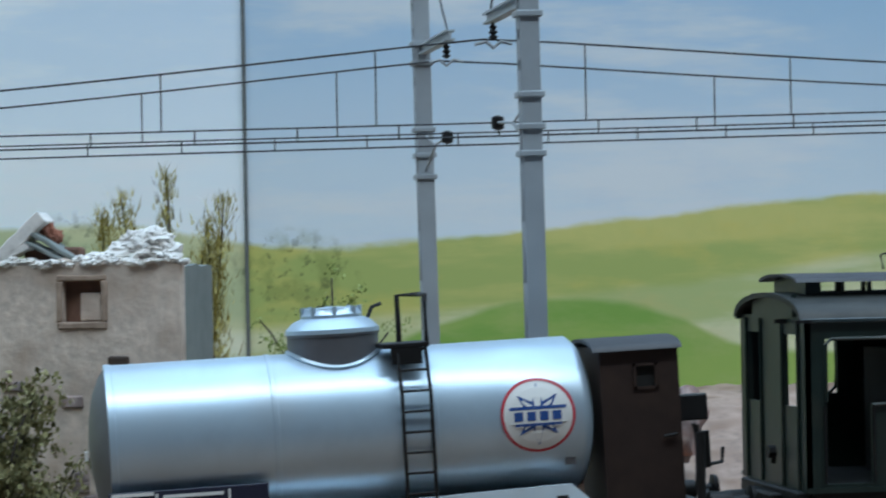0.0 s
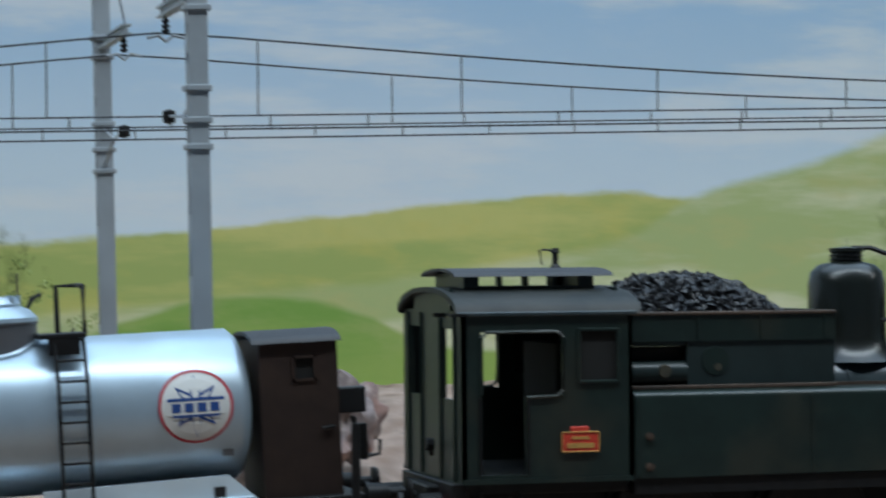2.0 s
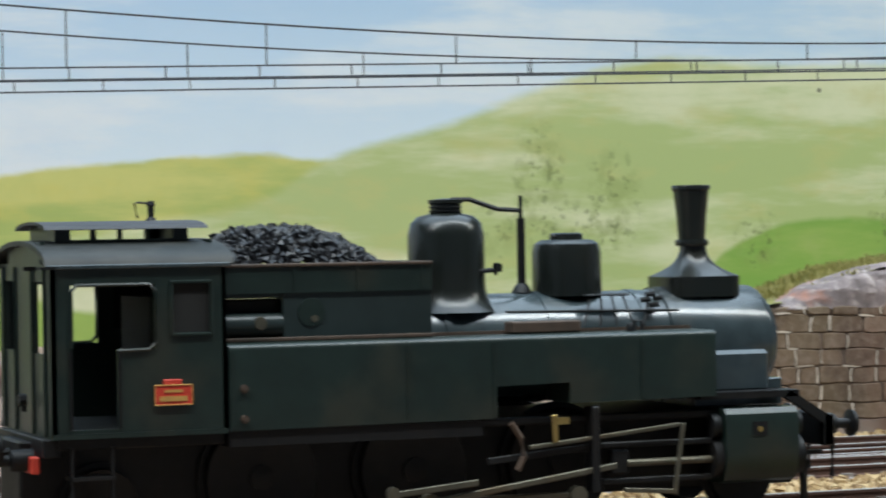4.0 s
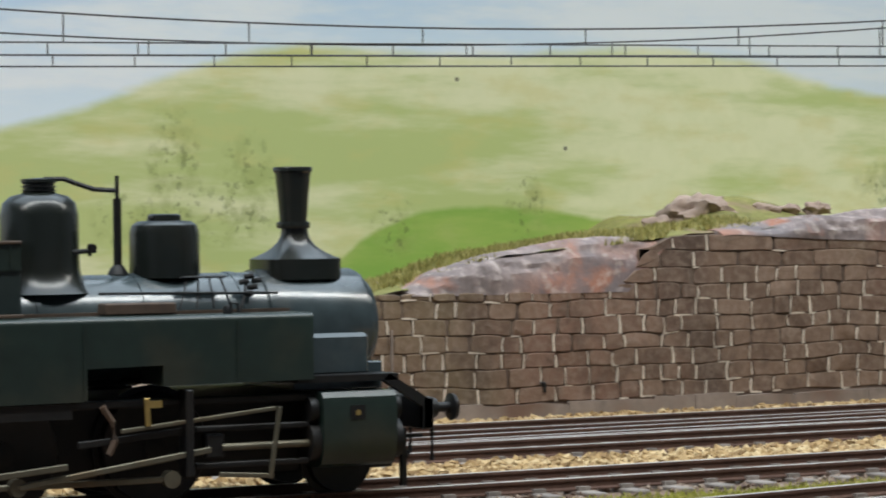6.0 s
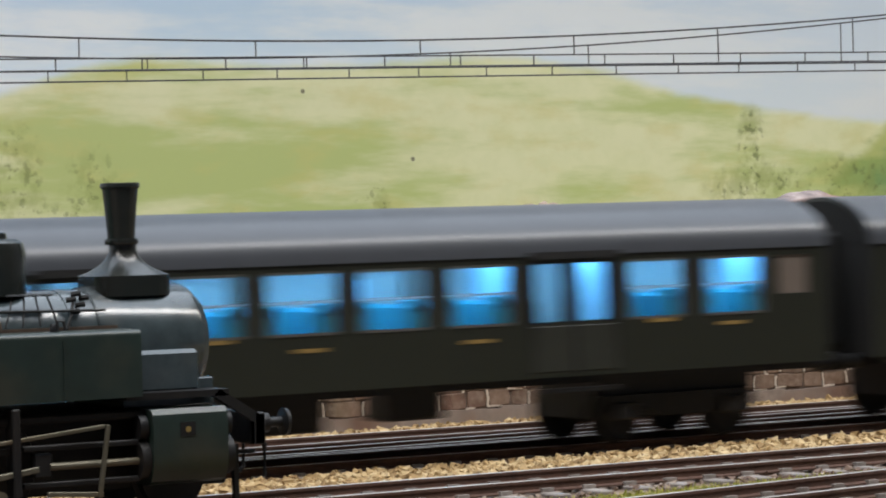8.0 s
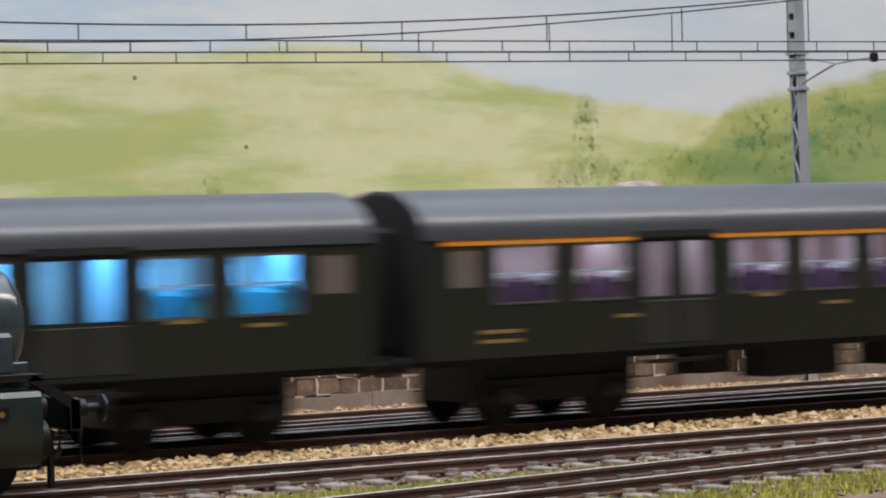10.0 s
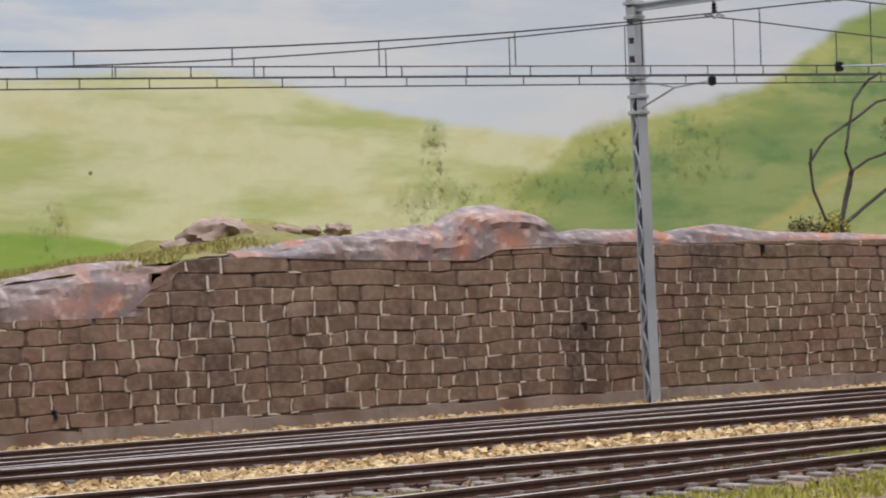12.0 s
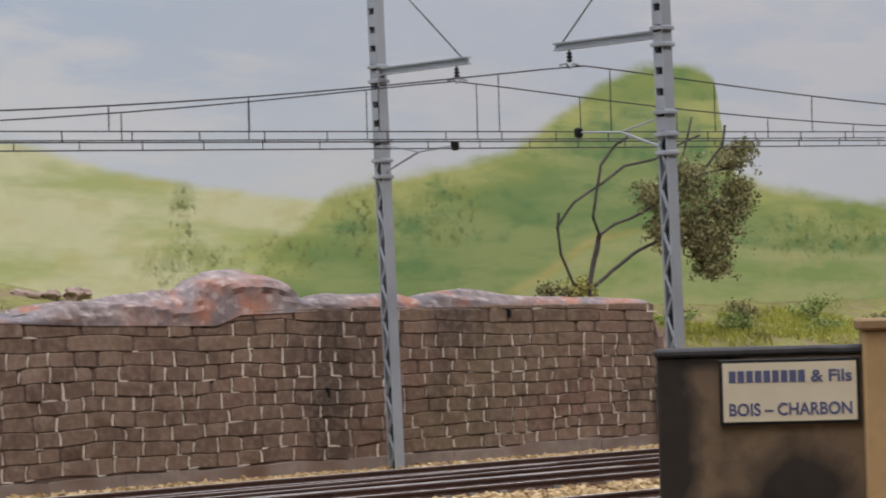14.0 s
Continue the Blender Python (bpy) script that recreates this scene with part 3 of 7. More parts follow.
M_CHIPS = piece_mat("mixed_ballast_stone", (0.20, 0.12, 0.05), (0.43, 0.29, 0.13), (0.60, 0.46, 0.26))
stones("ballast", [(180, 760, 24, 51, -2.0, 9500), (180, 760, 122, 147, -2.2, 6500), (180, 760, 80, 93, -2.5, 1500), (-60, 180, 20, 52, -2.2, 700), (-60, 180, 120, 140, -2.2, 900)], 1.15, M_CHIPS, "tan broken-stone ballast between the tracks")
M_CINDER = piece_mat("brown_cinder", (0.09, 0.055, 0.04), (0.17, 0.11, 0.08), (0.34, 0.27, 0.21))
stones("cinders", [(180, 760, -6, 22, -2.6, 3800), (180, 760, 50, 80, -2.6, 2600), (180, 760, 96, 122, -2.6, 2600), (180, 640, -70, -6, -2.7, 5000)], 0.8, M_CINDER, "brown cinders between the rails and sleepers")


def tufts(name, spots, count, material, label, h=2.2):
    """Static grass: thin upright blades round the spots (x, y, z, rx, ry)."""
    rng = np.random.default_rng(11)
    vs, fs = [], []
    for x, y, z, rx, ry in spots:
        for _ in range(count):
            a, q = rng.uniform(0, 6.283), math.sqrt(rng.uniform(0, 1))
            px, py = x + rx * q * math.cos(a), y + ry * q * math.sin(a)
            b, w, hh = rng.uniform(0, 6.283), rng.uniform(0.15, 0.3), h * rng.uniform(0.4, 1.1)
            dx, dy = math.cos(b) * w, math.sin(b) * w
            lx, ly = rng.normal(0, 0.5 * h / 2), rng.normal(0, 0.5 * h / 2)
            pz = z(px, py) if callable(z) else z
            k = len(vs)
            vs += [((px - dx) * MM, (py - dy) * MM, pz * MM), ((px + dx) * MM, (py + dy) * MM, pz * MM), ((px + lx) * MM, (py + ly) * MM, (pz + hh) * MM)]
            fs.append((k, k + 1, k + 2))
    me = bpy.data.meshes.new(name)
    me.from_pydata(vs, [], fs)
    me.materials.append(material)
    return tagged(new(name, me), label, "grass", kind="stuff")


M_GRASS = piece_mat("static_grass", (0.22, 0.24, 0.03), (0.42, 0.42, 0.06), (0.52, 0.47, 0.14))
tufts("grass", [(275 + 16 * i, -21 + 0.5 * i + random.uniform(-3, 3), -2.7, 15, 7.5 - 0.32 * i) for i in range(18)], 900, M_GRASS, "yellow-green static grass between siding and near track", 1.7)
tufts("grass", [(300 + 18 * i, -70 + 2.0 * i + random.uniform(-3, 3), -2.7, 15, 12) for i in range(16)], 700, M_GRASS, "yellow-green static grass in front of the siding", 1.6)
tufts("grass", [(648 + 11 * i, 165 + random.uniform(-10, 45), lambda x, y: -3 + 29 * smooth(124, 165, y) + 9 * smooth(165, 250, y), 12, 20) for i in range(12)], 900, M_GRASS, "green grass on the slope beyond the wall", 2.4)
M_GRASSBROWN = piece_mat("dry_grass", (0.17, 0.16, 0.04), (0.32, 0.29, 0.08), (0.48, 0.42, 0.17))
tufts("grass", [(336 + 14 * i, 166 + random.uniform(-8, 12), plateau, 14, 12) for i in range(8)], 1100, M_GRASSBROWN, "olive grass on top of the bank", 1.8)


# ---- stone retaining wall ----
def wall_stone(name, island):
    """Old brown masonry: each stone its own shade, red and olive patches, dark runs of damp, pale dust."""
    m = bpy.data.materials.new(name)
    m.use_nodes = True
    n, l = m.node_tree.nodes, m.node_tree.links
    b = n["Principled BSDF"]
    b.inputs["Roughness"].default_value, b.inputs["Specular IOR Level"].default_value = 0.88, 0.3
    co = n.new("ShaderNodeTexCoord")

    def grain(size, detail, flat=1.0):
        mp, k = n.new("ShaderNodeMapping"), n.new("ShaderNodeTexNoise")
        mp.inputs["Scale"].default_value = (1, 1, flat)
        k.inputs["Scale"].default_value, k.inputs["Detail"].default_value = 1000.0 / size, detail
        l.new(co.outputs["Object"], mp.inputs["Vector"])
        l.new(mp.outputs[0], k.inputs["Vector"])
        return k.outputs["Fac"]

    def step(v, lo, hi, top):
        k = n.new("ShaderNodeMapRange")
        k.interpolation_type = "SMOOTHSTEP"
        for key, x in zip(("From Min", "From Max", "To Max"), (lo, hi, top)):
            k.inputs[key].default_value = x
        l.new(v, k.inputs["Value"])
        return k.outputs["Result"]

    def mix(f, a, c):
        k = n.new("ShaderNodeMix")
        k.data_type = "RGBA"
        l.new(f, k.inputs["Factor"])
        if isinstance(a, tuple):
            k.inputs["A"].default_value = (*a, 1)
        else:
            l.new(a, k.inputs["A"])
        k.inputs["B"].default_value = (*c, 1)
        return k.outputs["Result"]
    piece = n.new("ShaderNodeNewGeometry" if island else "ShaderNodeObjectInfo").outputs["Random Per Island" if island else "Random"]
    fine = grain(1.6, 6)
    col = mix(step(piece, 0.0, 1.0, 0.75), (0.160, 0.106, 0.076), (0.27, 0.184, 0.132))
    col = mix(step(grain(38, 3), 0.46, 0.66, 0.55), col, (0.26, 0.145, 0.105))
    col = mix(step(grain(52, 4), 0.50, 0.68, 0.60), col, (0.19, 0.150, 0.088))
    col = mix(step(grain(26, 4, 0.28), 0.53, 0.70, 0.75), col, (0.080, 0.058, 0.047))
    col = mix(step(fine, 0.40, 0.75, 0.40), col, (0.36, 0.28, 0.22))
    col = mix(step(grain(5.5, 5), 0.52, 0.70, 0.50), col, (0.100, 0.066, 0.048))
    l.new(col, b.inputs["Base Color"])
    bp = n.new("ShaderNodeBump")
    bp.inputs["Strength"].default_value, bp.inputs["Distance"].default_value = 0.7, 0.0004
    l.new(fine, bp.inputs["Height"])
    l.new(bp.outputs["Normal"], b.inputs["Normal"])
    return m


STONETOP = [(333, 25.6), (398, 25.4), (404, 29), (408, 34.5), (414, 37.2), (432, 38.3), (455, 37.0), (495, 35.8), (502, 38.2), (530, 38.6), (641, 37.1)]


def course_line(k, x):
    """Height of the joint below course k: courses grow thinner along the wall and wander from stone to stone."""
    c = between(x, [(333, 3.75), (430, 3.6), (520, 3.4), (640, 3.05)])
    return 1.5 + k * c + 0.8 * noise2(x, 0.0, 40, 1.0) + 0.5 * noise2(x, k * 9.0, 13, 1.0) + 0.34 * noise2(x, k * 5.0, 4.5, 3.0)


def stone_wall():
    rng = random.Random(21)
    w = thing("retaining_wall", 487, 148, -3, "old brown coursed-stone retaining wall with pale mortar", "wall", kind="structure")
    outline = [(333, -4), (641, -4)] + [(x, z - 0.5) for x, z in STONETOP[::-1]]
    slab(bm := B(), outline, 146.22, 150.5)
    part("wall_core", bm, M_JOINT, w, "dark recessed joints")
    bm = B()
    x = 333.0
    while x < 641:
        x1 = min(x + rng.uniform(9, 24), 641)
        zt = 1.2 + rng.uniform(-0.6, 0.5)
        slab(bm, [(x, -4), (x1, -4), (x1, zt + rng.uniform(-0.3, 0.3)), ((x + x1) / 2, zt + rng.uniform(-0.3, 0.4)), (x, zt)], 144.9 + rng.uniform(-0.25, 0.25), 146.7)
        x = x1
    part("plinth", bm, M_PLINTH, w, "rough grey-brown plinth course")
    made, rest, pale = 0, B(), B()
    for row in range(13):
        x = 333.2 - rng.uniform(0, 3)
        while x < 640.5:
            top = between(x + 3, STONETOP)
            high = (top - course_line(row, x)) / 3.4
            ln = rng.choice((4.6, 5.4, 6.2, 7.0, 8.2, 9.6)) if high > 2.6 or x < 410 else rng.choice((6.5, 9, 12, 15, 18))
            x1 = min(x + ln, 640.8)
            zl = lambda q: course_line(row, q) + 0.07
            zh = lambda q: min(course_line(row + 1, q) - 0.08, between(q, STONETOP) + 0.3 * noise2(q, 0, 3, 8))
            if zh((x + x1) / 2) - zl((x + x1) / 2) > 0.9 and x1 - x > 1.5 and x > 332:
                gap = rng.choice((0.2, 0.3, 0.4, 0.5))
                bm = B() if made < 300 and 428 < x < 572 else rest
                ya = 145.92 + rng.uniform(-0.16, 0.14)
                a, b = x + gap + rng.uniform(-0.25, 0.15), x1 - rng.uniform(0.02, 0.2)
                lean = rng.uniform(-0.35, 0.35)
                m1, m2 = a + (b - a) * 0.33, a + (b - a) * 0.67
                ring = [(a + 0.25, zl(a)), (m1, zl(m1) - 0.05), (m2, zl(m2) - 0.05), (b - 0.25, zl(b)), (b, (zl(b) + zh(b)) / 2),
                        (b - 0.3 + lean, zh(b) - 0.12), (m2 + lean, zh(m2)), (m1 + lean, zh(m1)), (a + 0.3 + lean, zh(a) - 0.12), (a, (zl(a) + zh(a)) / 2)]
                cx, cz = (a + b) / 2, sum(q[1] for q in ring) / len(ring)
                c = []
                for yy, sh in ((146.9, 0.0), (ya + 0.16, 0.02), (ya, 0.17)):
                    c.append([bm.verts.new((px + max(-sh, min(sh, (cx - px) * 0.3)), yy + (rng.uniform(-0.06, 0.06) if sh else 0), pz + max(-sh, min(sh, (cz - pz) * 0.3)))) for px, pz in ring])
                bm.faces.new(c[2])
                for p, f in ((c[0], c[1]), (c[1], c[2])):
                    for i in range(len(ring)):
                        bm.faces.new((p[i], p[(i + 1) % len(ring)], f[(i + 1) % len(ring)], f[i]))
                # crooked smears of pale mortar, thicker low down
                if rng.random() < (0.9 if high > 4.5 else 0.72 if high > 2.2 else 0.35):
                    z0, z1, wd = zl(x) + rng.uniform(-0.2, 0.4), zh(x) - rng.uniform(-0.2, 0.6), rng.uniform(0.18, 0.42)
                    mid = rng.uniform(-0.2, 0.2)
                    left = [(x - wd * rng.uniform(0.2, 0.6), z0), (x + mid - wd * 0.5, (z0 + z1) / 2), (x + lean - wd * rng.uniform(0.1, 0.5), z1)]
                    right = [(x + lean + wd * rng.uniform(0.5, 1.3), z1), (x + mid + wd, (z0 + z1) / 2), (x + wd * rng.uniform(0.6, 1.6), z0)]
                    if z1 - z0 > 0.8:
                        slab(pale, left + right, 145.86, 146.6)
                if rng.random() < (0.4 if row < 2 else 0.16):
                    e = x + rng.uniform(1.0, 4.5)
                    slab(pale, [(x, zl(x) - 0.3), (e, zl(e) - 0.2), (e, zl(e) + 0.02), ((x + e) / 2, zl((x + e) / 2) + 0.12), (x, zl(x) + 0.1)], 145.88, 146.6)
                if bm is not rest:
                    part("stone_block", bm, M_STONE, w, sharp=28)
                    made += 1
            x = x1
    # drain holes with dark iron spouts
    for x, z in ((381, 4.6), (528, 17.8), (588, 35.6)):
        box(bm := B(), x - 0.35, x + 0.35, 145.2, 146.2, z - 1.1, z + 1.1, 0.15)
        box(bm, x - 0.9, x + 0.2, 145.3, 146.0, z + 0.6, z + 1.2, 0.15)
        part("drain_spout", bm, M_SIGNFRAME, w, "dark drain hole")
    box(bm := B(), 343.6, 344.1, 145.3, 145.9, 6.0, 18.0, 0.1)
    part("drain_pipe", bm, M_PLINTH, w, "thin brown upright pipe")
    tagged(part("mortar", pale, M_MORTAR, w, "pale crumbling mortar in upright joints"), kind="stuff")
    tagged(part("stone_blocks", rest, M_STONE_REST, w, sharp=28), kind="stuff")


M_JOINT = node_mat("dark_joint", (0.125, 0.088, 0.067), 0.92, 0.0, 2.0, 0.3, 0.3, (0.20, 0.15, 0.115), 0.5)
M_STONE = wall_stone("brown_wall_stone", False)
M_STONE_REST = wall_stone("brown_wall_stone_mixed", True)
stone_wall()


def rock_mat():
    """Grey-violet rock with rust-red and salmon beds and chalky bruises."""
    m = node_mat("pinkish_grey_rock", (0.27, 0.215, 0.205), 0.8, 0.0, 2.6, 0.6, 1.0, (0.15, 0.12, 0.12), 0.7)
    n, l = m.node_tree.nodes, m.node_tree.links
    b = n["Principled BSDF"]
    col = b.inputs["Base Color"].links[0].from_socket
    co = n.new("ShaderNodeTexCoord")
    for size, lo, hi, amount, colour in ((20, 0.49, 0.60, 0.8, (0.35, 0.185, 0.135)), (15, 0.52, 0.64, 0.75, (0.17, 0.15, 0.16)), (11, 0.58, 0.68, 0.7, (0.42, 0.17, 0.095)), (2.5, 0.54, 0.70, 0.5, (0.58, 0.50, 0.45))):
        k, r, mx = n.new("ShaderNodeTexNoise"), n.new("ShaderNodeMapRange"), n.new("ShaderNodeMix")
        k.inputs["Scale"].default_value, k.inputs["Detail"].default_value = 1000.0 / size, 6
        l.new(co.outputs["Object"], k.inputs["Vector"])
        for key, v in (("From Min", lo), ("From Max", hi), ("To Max", amount)):
            r.inputs[key].default_value = v
        l.new(k.outputs["Fac"], r.inputs["Value"])
        mx.data_type = "RGBA"
        l.new(r.outputs["Result"], mx.inputs["Factor"])
        l.new(col, mx.inputs["A"])
        mx.inputs["B"].default_value = (*colour, 1)
        col = mx.outputs["Result"]
    l.new(col, b.inputs["Base Color"])
    return m


M_ROCK = rock_mat()


def rock(name, cx, cy, cz, rx, ry, rz, seed, material, label, rough=0.45, sub=4):
    bm = B()
    bmesh.ops.create_icosphere(bm, subdivisions=sub, radius=1)
    for v in bm.verts:
        p = v.co.copy()
        k = 1 + rough * noise.noise(p * 1.7 + Vector((seed, 0, 0))) + rough * 0.5 * noise.noise(p * 4.5 + Vector((0, seed, 0))) + rough * 0.32 * abs(noise.noise(p * 11 + Vector((seed, seed, 0)))) + rough * 0.15 * noise.noise(p * 26)
        v.co = Vector((cx + p.x * rx * k, cy + p.y * ry * k, cz + p.z * rz * k))
    return single(name, bm, material, label, "rock", sharp=50)


def crag(tops, foot, y0, depth, label, seed, rough=1.0):
    """A bedded outcrop along the wall: a closed ridge whose front leans back, broken by ledges and cracks."""
    bm = B()
    x0, x1 = tops[0][0], tops[-1][0]
    n, ring_n, rings = int((x1 - x0) / 0.7), 26, []
    for i in range(n + 1):
        x = x0 + (x1 - x0) * i / n
        top, low = between(x, tops), foot(x)
        ring = []
        for j in range(ring_n):
            u = j / (ring_n - 1)
            a = math.pi * u
            y = y0 + depth * (0.5 - 0.5 * math.cos(a))
            z = low + (top - low) * math.sin(a) ** 0.75
            h = max(0.0, min(1.0, (top - low) / 4.0))
            p = Vector((x, y * 1.4, z * 1.3 + seed * 31))
            q = Vector((p.x * 0.45 + p.z * 0.3, p.y, p.z))
            ledge = 0.7 + noise.noise(q / 7.3) * 1.5 + noise.noise(q / 3.7 + Vector((5.3, 2.7, 1.1))) * 0.4 + noise.noise(p / 1.9) * 0.25 + noise.noise(p / 0.83) * 0.22
            bed = 0.3 * math.sin(z * 2.6 + x * 0.25 + 3.0 * noise.noise(p / 9.0))
            k = rough * h * math.sin(a) ** 0.5
            ring.append(bm.verts.new((x + 0.3 * noise.noise(p), y - k * (ledge + bed - 0.9), z + k * (0.75 * ledge - 0.7))))
        rings.append(ring)
    for a, b in zip(rings, rings[1:]):
        for k in range(ring_n):
            bm.faces.new((a[k], a[(k + 1) % ring_n], b[(k + 1) % ring_n], b[k]))
    bm.faces.new(rings[0][::-1])
    bm.faces.new(rings[-1])
    return single("rock", bm, M_ROCK, label, "rock", sharp=28)


stone_foot = lambda x: between(x, STONETOP) - 0.9
crag([(349, 26.0), (355, 29.5), (362, 32.0), (379, 35.4), (389, 36.6), (400, 37.3), (406, 37.6), (411, 36.8), (413, 36.2)], lambda x: min(25.0 + max(0, x - 403) * 1.0, 36), 145.9, 13, "grey-violet rock breaking through the wall top", 1, 0.8)
crag([(428, 38.6), (440, 40.0), (452, 41.6), (466, 42.4), (480, 42.8), (488, 43.6), (493, 46.6), (499, 48.2), (506, 48.6), (513, 47.4), (518, 45.2), (522, 41.8), (525, 40.5)], stone_foot, 145.7, 17, "salmon-pink rock crowning the stone wall", 2, 1.25)
crag([(521, 39.8), (526, 41.2), (534, 42.0), (548, 41.8), (556, 41.2), (563, 39.4)], stone_foot, 146.6, 13, "flat pinkish rock ledge on the stone wall", 3, 0.9)
crag([(556, 39.4), (564, 41.4), (578, 41.8), (590, 40.8), (606, 39.8), (622, 39.2), (640, 38.2)], stone_foot, 146.8, 12, "long weathered rock ledge on the wall's end", 4, 0.8)
rock("rock", 446, 183, 41.5, 8, 8, 5, 7, M_STONYBANK, "dark earthy mound on the bank", 0.4)
for k, (x, y, z, q) in enumerate(((462, 180, 43.0, 2.2), (471, 181, 43.2, 1.6), (478, 180, 43.3, 2.0), (433, 181, 40.2, 2.0))):
    rock("rock", x, y, z, q * 1.8, q, q * 0.8, 30 + k, M_STONYBANK, "dark clod of earth on the bank", 0.5, 3)
rock("rock", 331, 150, 10, 3.0, 5, 17, 8, M_ROCK, "broken pinkish stone at the wall's end", 0.6)
rock("rock", 647, 152, 12, 6, 6, 20, 9, M_STONYBANK, "dark rocky shoulder at the wall's end", 0.6)
rock("rock", 173, 156, 14, 7, 8, 9, 10, M_ROCK, "grey boulder on the stony slope", 0.6)
rock("rock", 163, 165, 11, 9, 9, 8, 11, M_ROCK, "grey boulder on the stony slope", 0.6)


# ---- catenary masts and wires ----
# shade inside the mast lattice, put into a near-black colour
M_LATTICESHADE = node_mat("mast_lattice_shade", (0.022, 0.023, 0.025), 0.7, 0.0, 3, 0.15, 0.1)


def mast(x, y, side, label, arm_z, steady_z, lean):
    """A grey lattice mast with a bracket reaching to the track on its side (+1: towards the wall)."""
    t = thing("catenary_mast", x, y, -3, label, "mast", "catenary masts")
    w = 1.5
    # plain channels front and back, laced and pierced on the side along the track
    for y0, y1 in ((y - w, y - w + 0.5), (y + w - 0.5, y + w)):
        box(bm := B(), x - w, x + w, y0, y1, -3, 118, 0.1)
        part("channel", bm, M_GREY, t, "grey steel channel")
    xl = x - w + 0.25
    z, k = -2.0, 0
    while z < steady_z - 3:
        a, b = (-w + 0.5, w - 0.5) if k % 2 else (w - 0.5, -w + 0.5)
        rod(bm := B(), (xl, y + a, z), (xl, y + b, z + 4.6), 0.36, seg=6)
        part("lacing_bar", bm, M_GREY, t)
        z += 4.6
        k += 1
    z = steady_z
    while z < 116:
        box(bm := B(), xl - 0.2, xl + 0.15, y - w + 0.4, y + w - 0.4, z, z + 3.0)
        part("batten_plate", bm, M_GREY, t)
        z += 4.6
    # added sheet between the channels: its near-black colour stands for shade
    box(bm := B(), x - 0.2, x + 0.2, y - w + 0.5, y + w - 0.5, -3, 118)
    part("web", bm, M_LATTICESHADE, t, "near-black sheet for the shade inside the lattice")
    for zz in (arm_z - 3.0, arm_z + 0.6, steady_z + 3.6, steady_z - 1.2, steady_z - 5.2):
        box(bm := B(), x - w - 0.5, x + w + 0.5, y - w - 0.4, y + w + 0.4, zz, zz + 0.9, 0.12)
        part("collar", bm, M_GREY, t, "bolted steel collar")
    reach = y + side * 34
    wire_y = y + side * 29.5
    bm = B()
    for zz in (-1.1, 0.4):
        box(bm, x - 0.85, x + 0.85, min(y, reach), max(y, reach), arm_z + zz, arm_z + zz + 0.35)
    box(bm, x - 0.2, x + 0.2, min(y, reach), max(y, reach), arm_z - 0.9, arm_z + 0.5)
    part("bracket_arm", bm, M_GREY, t, "grey I-beam bracket arm")
    bm = B()
    lathe(bm, (x, wire_y, arm_z - 4.0), [(0.15, 0), (0.8, 0.5), (0.35, 0.9), (0.8, 1.3), (0.35, 1.7), (0.7, 2.1), (0.2, 2.6), (0.2, 3.2)], 12)
    part("insulator", bm, M_BLACK, t, "black ribbed insulator")
    pipe(bm := B(), [(x - 3, wire_y, arm_z - 4.6), (x - 1.2, wire_y, arm_z - 4.2), (x, wire_y, arm_z - 5.2), (x + 1.2, wire_y, arm_z - 4.2), (x + 3, wire_y, arm_z - 4.6)], 0.3)
    part("wire_clamp", bm, M_GREY, t, "messenger-wire clamp")
    bm = B()
    rod(bm, (x, y + side * w, steady_z - 3.5), (x, y + side * 14, steady_z + 0.6), 0.28)
    rod(bm, (x, y + side * 14, steady_z + 0.6), (x, y + side * 28, steady_z + 1.4), 0.22)
    rod(bm, (x, y + side * w, steady_z + 3.0), (x, y + side * 14, steady_z + 0.6), 0.2)
    part("steady_arm", bm, M_GREY, t, "thin steady arm")
    lathe(bm := B(), (x, y + side * 27.6, steady_z + 1.3), [(0.2, -1.2), (1.0, -0.9), (1.05, 0), (1.0, 0.9), (0.2, 1.2)], 12)
    part("insulator", bm, M_BLACK, t, "round black insulator")
    rod(bm := B(), (x, wire_y + side * 2, arm_z + 0.8), (x, y + side * 4, arm_z + 24), 0.18)
    part("stay_wire", bm, M_WIRE, t, "thin stay wire")
    t.rotation_euler = (0, radians(lean), 0)


mast(126.4, 35.3, 1, "grey lattice catenary mast between near and middle track", 86.6, 68.0, -0.6)
mast(126.2, 138.0, -1, "grey catenary mast beyond the far track", 87.0, 68.0, -0.9)
mast(542.5, 138.0, -1, "grey lattice catenary mast before the stone wall", 96.3, 75.0, -1.4)
mast(538.0, 35.3, 1, "grey lattice catenary mast behind the soot-stained yard wall", 96.2, 75.0, -1.2)


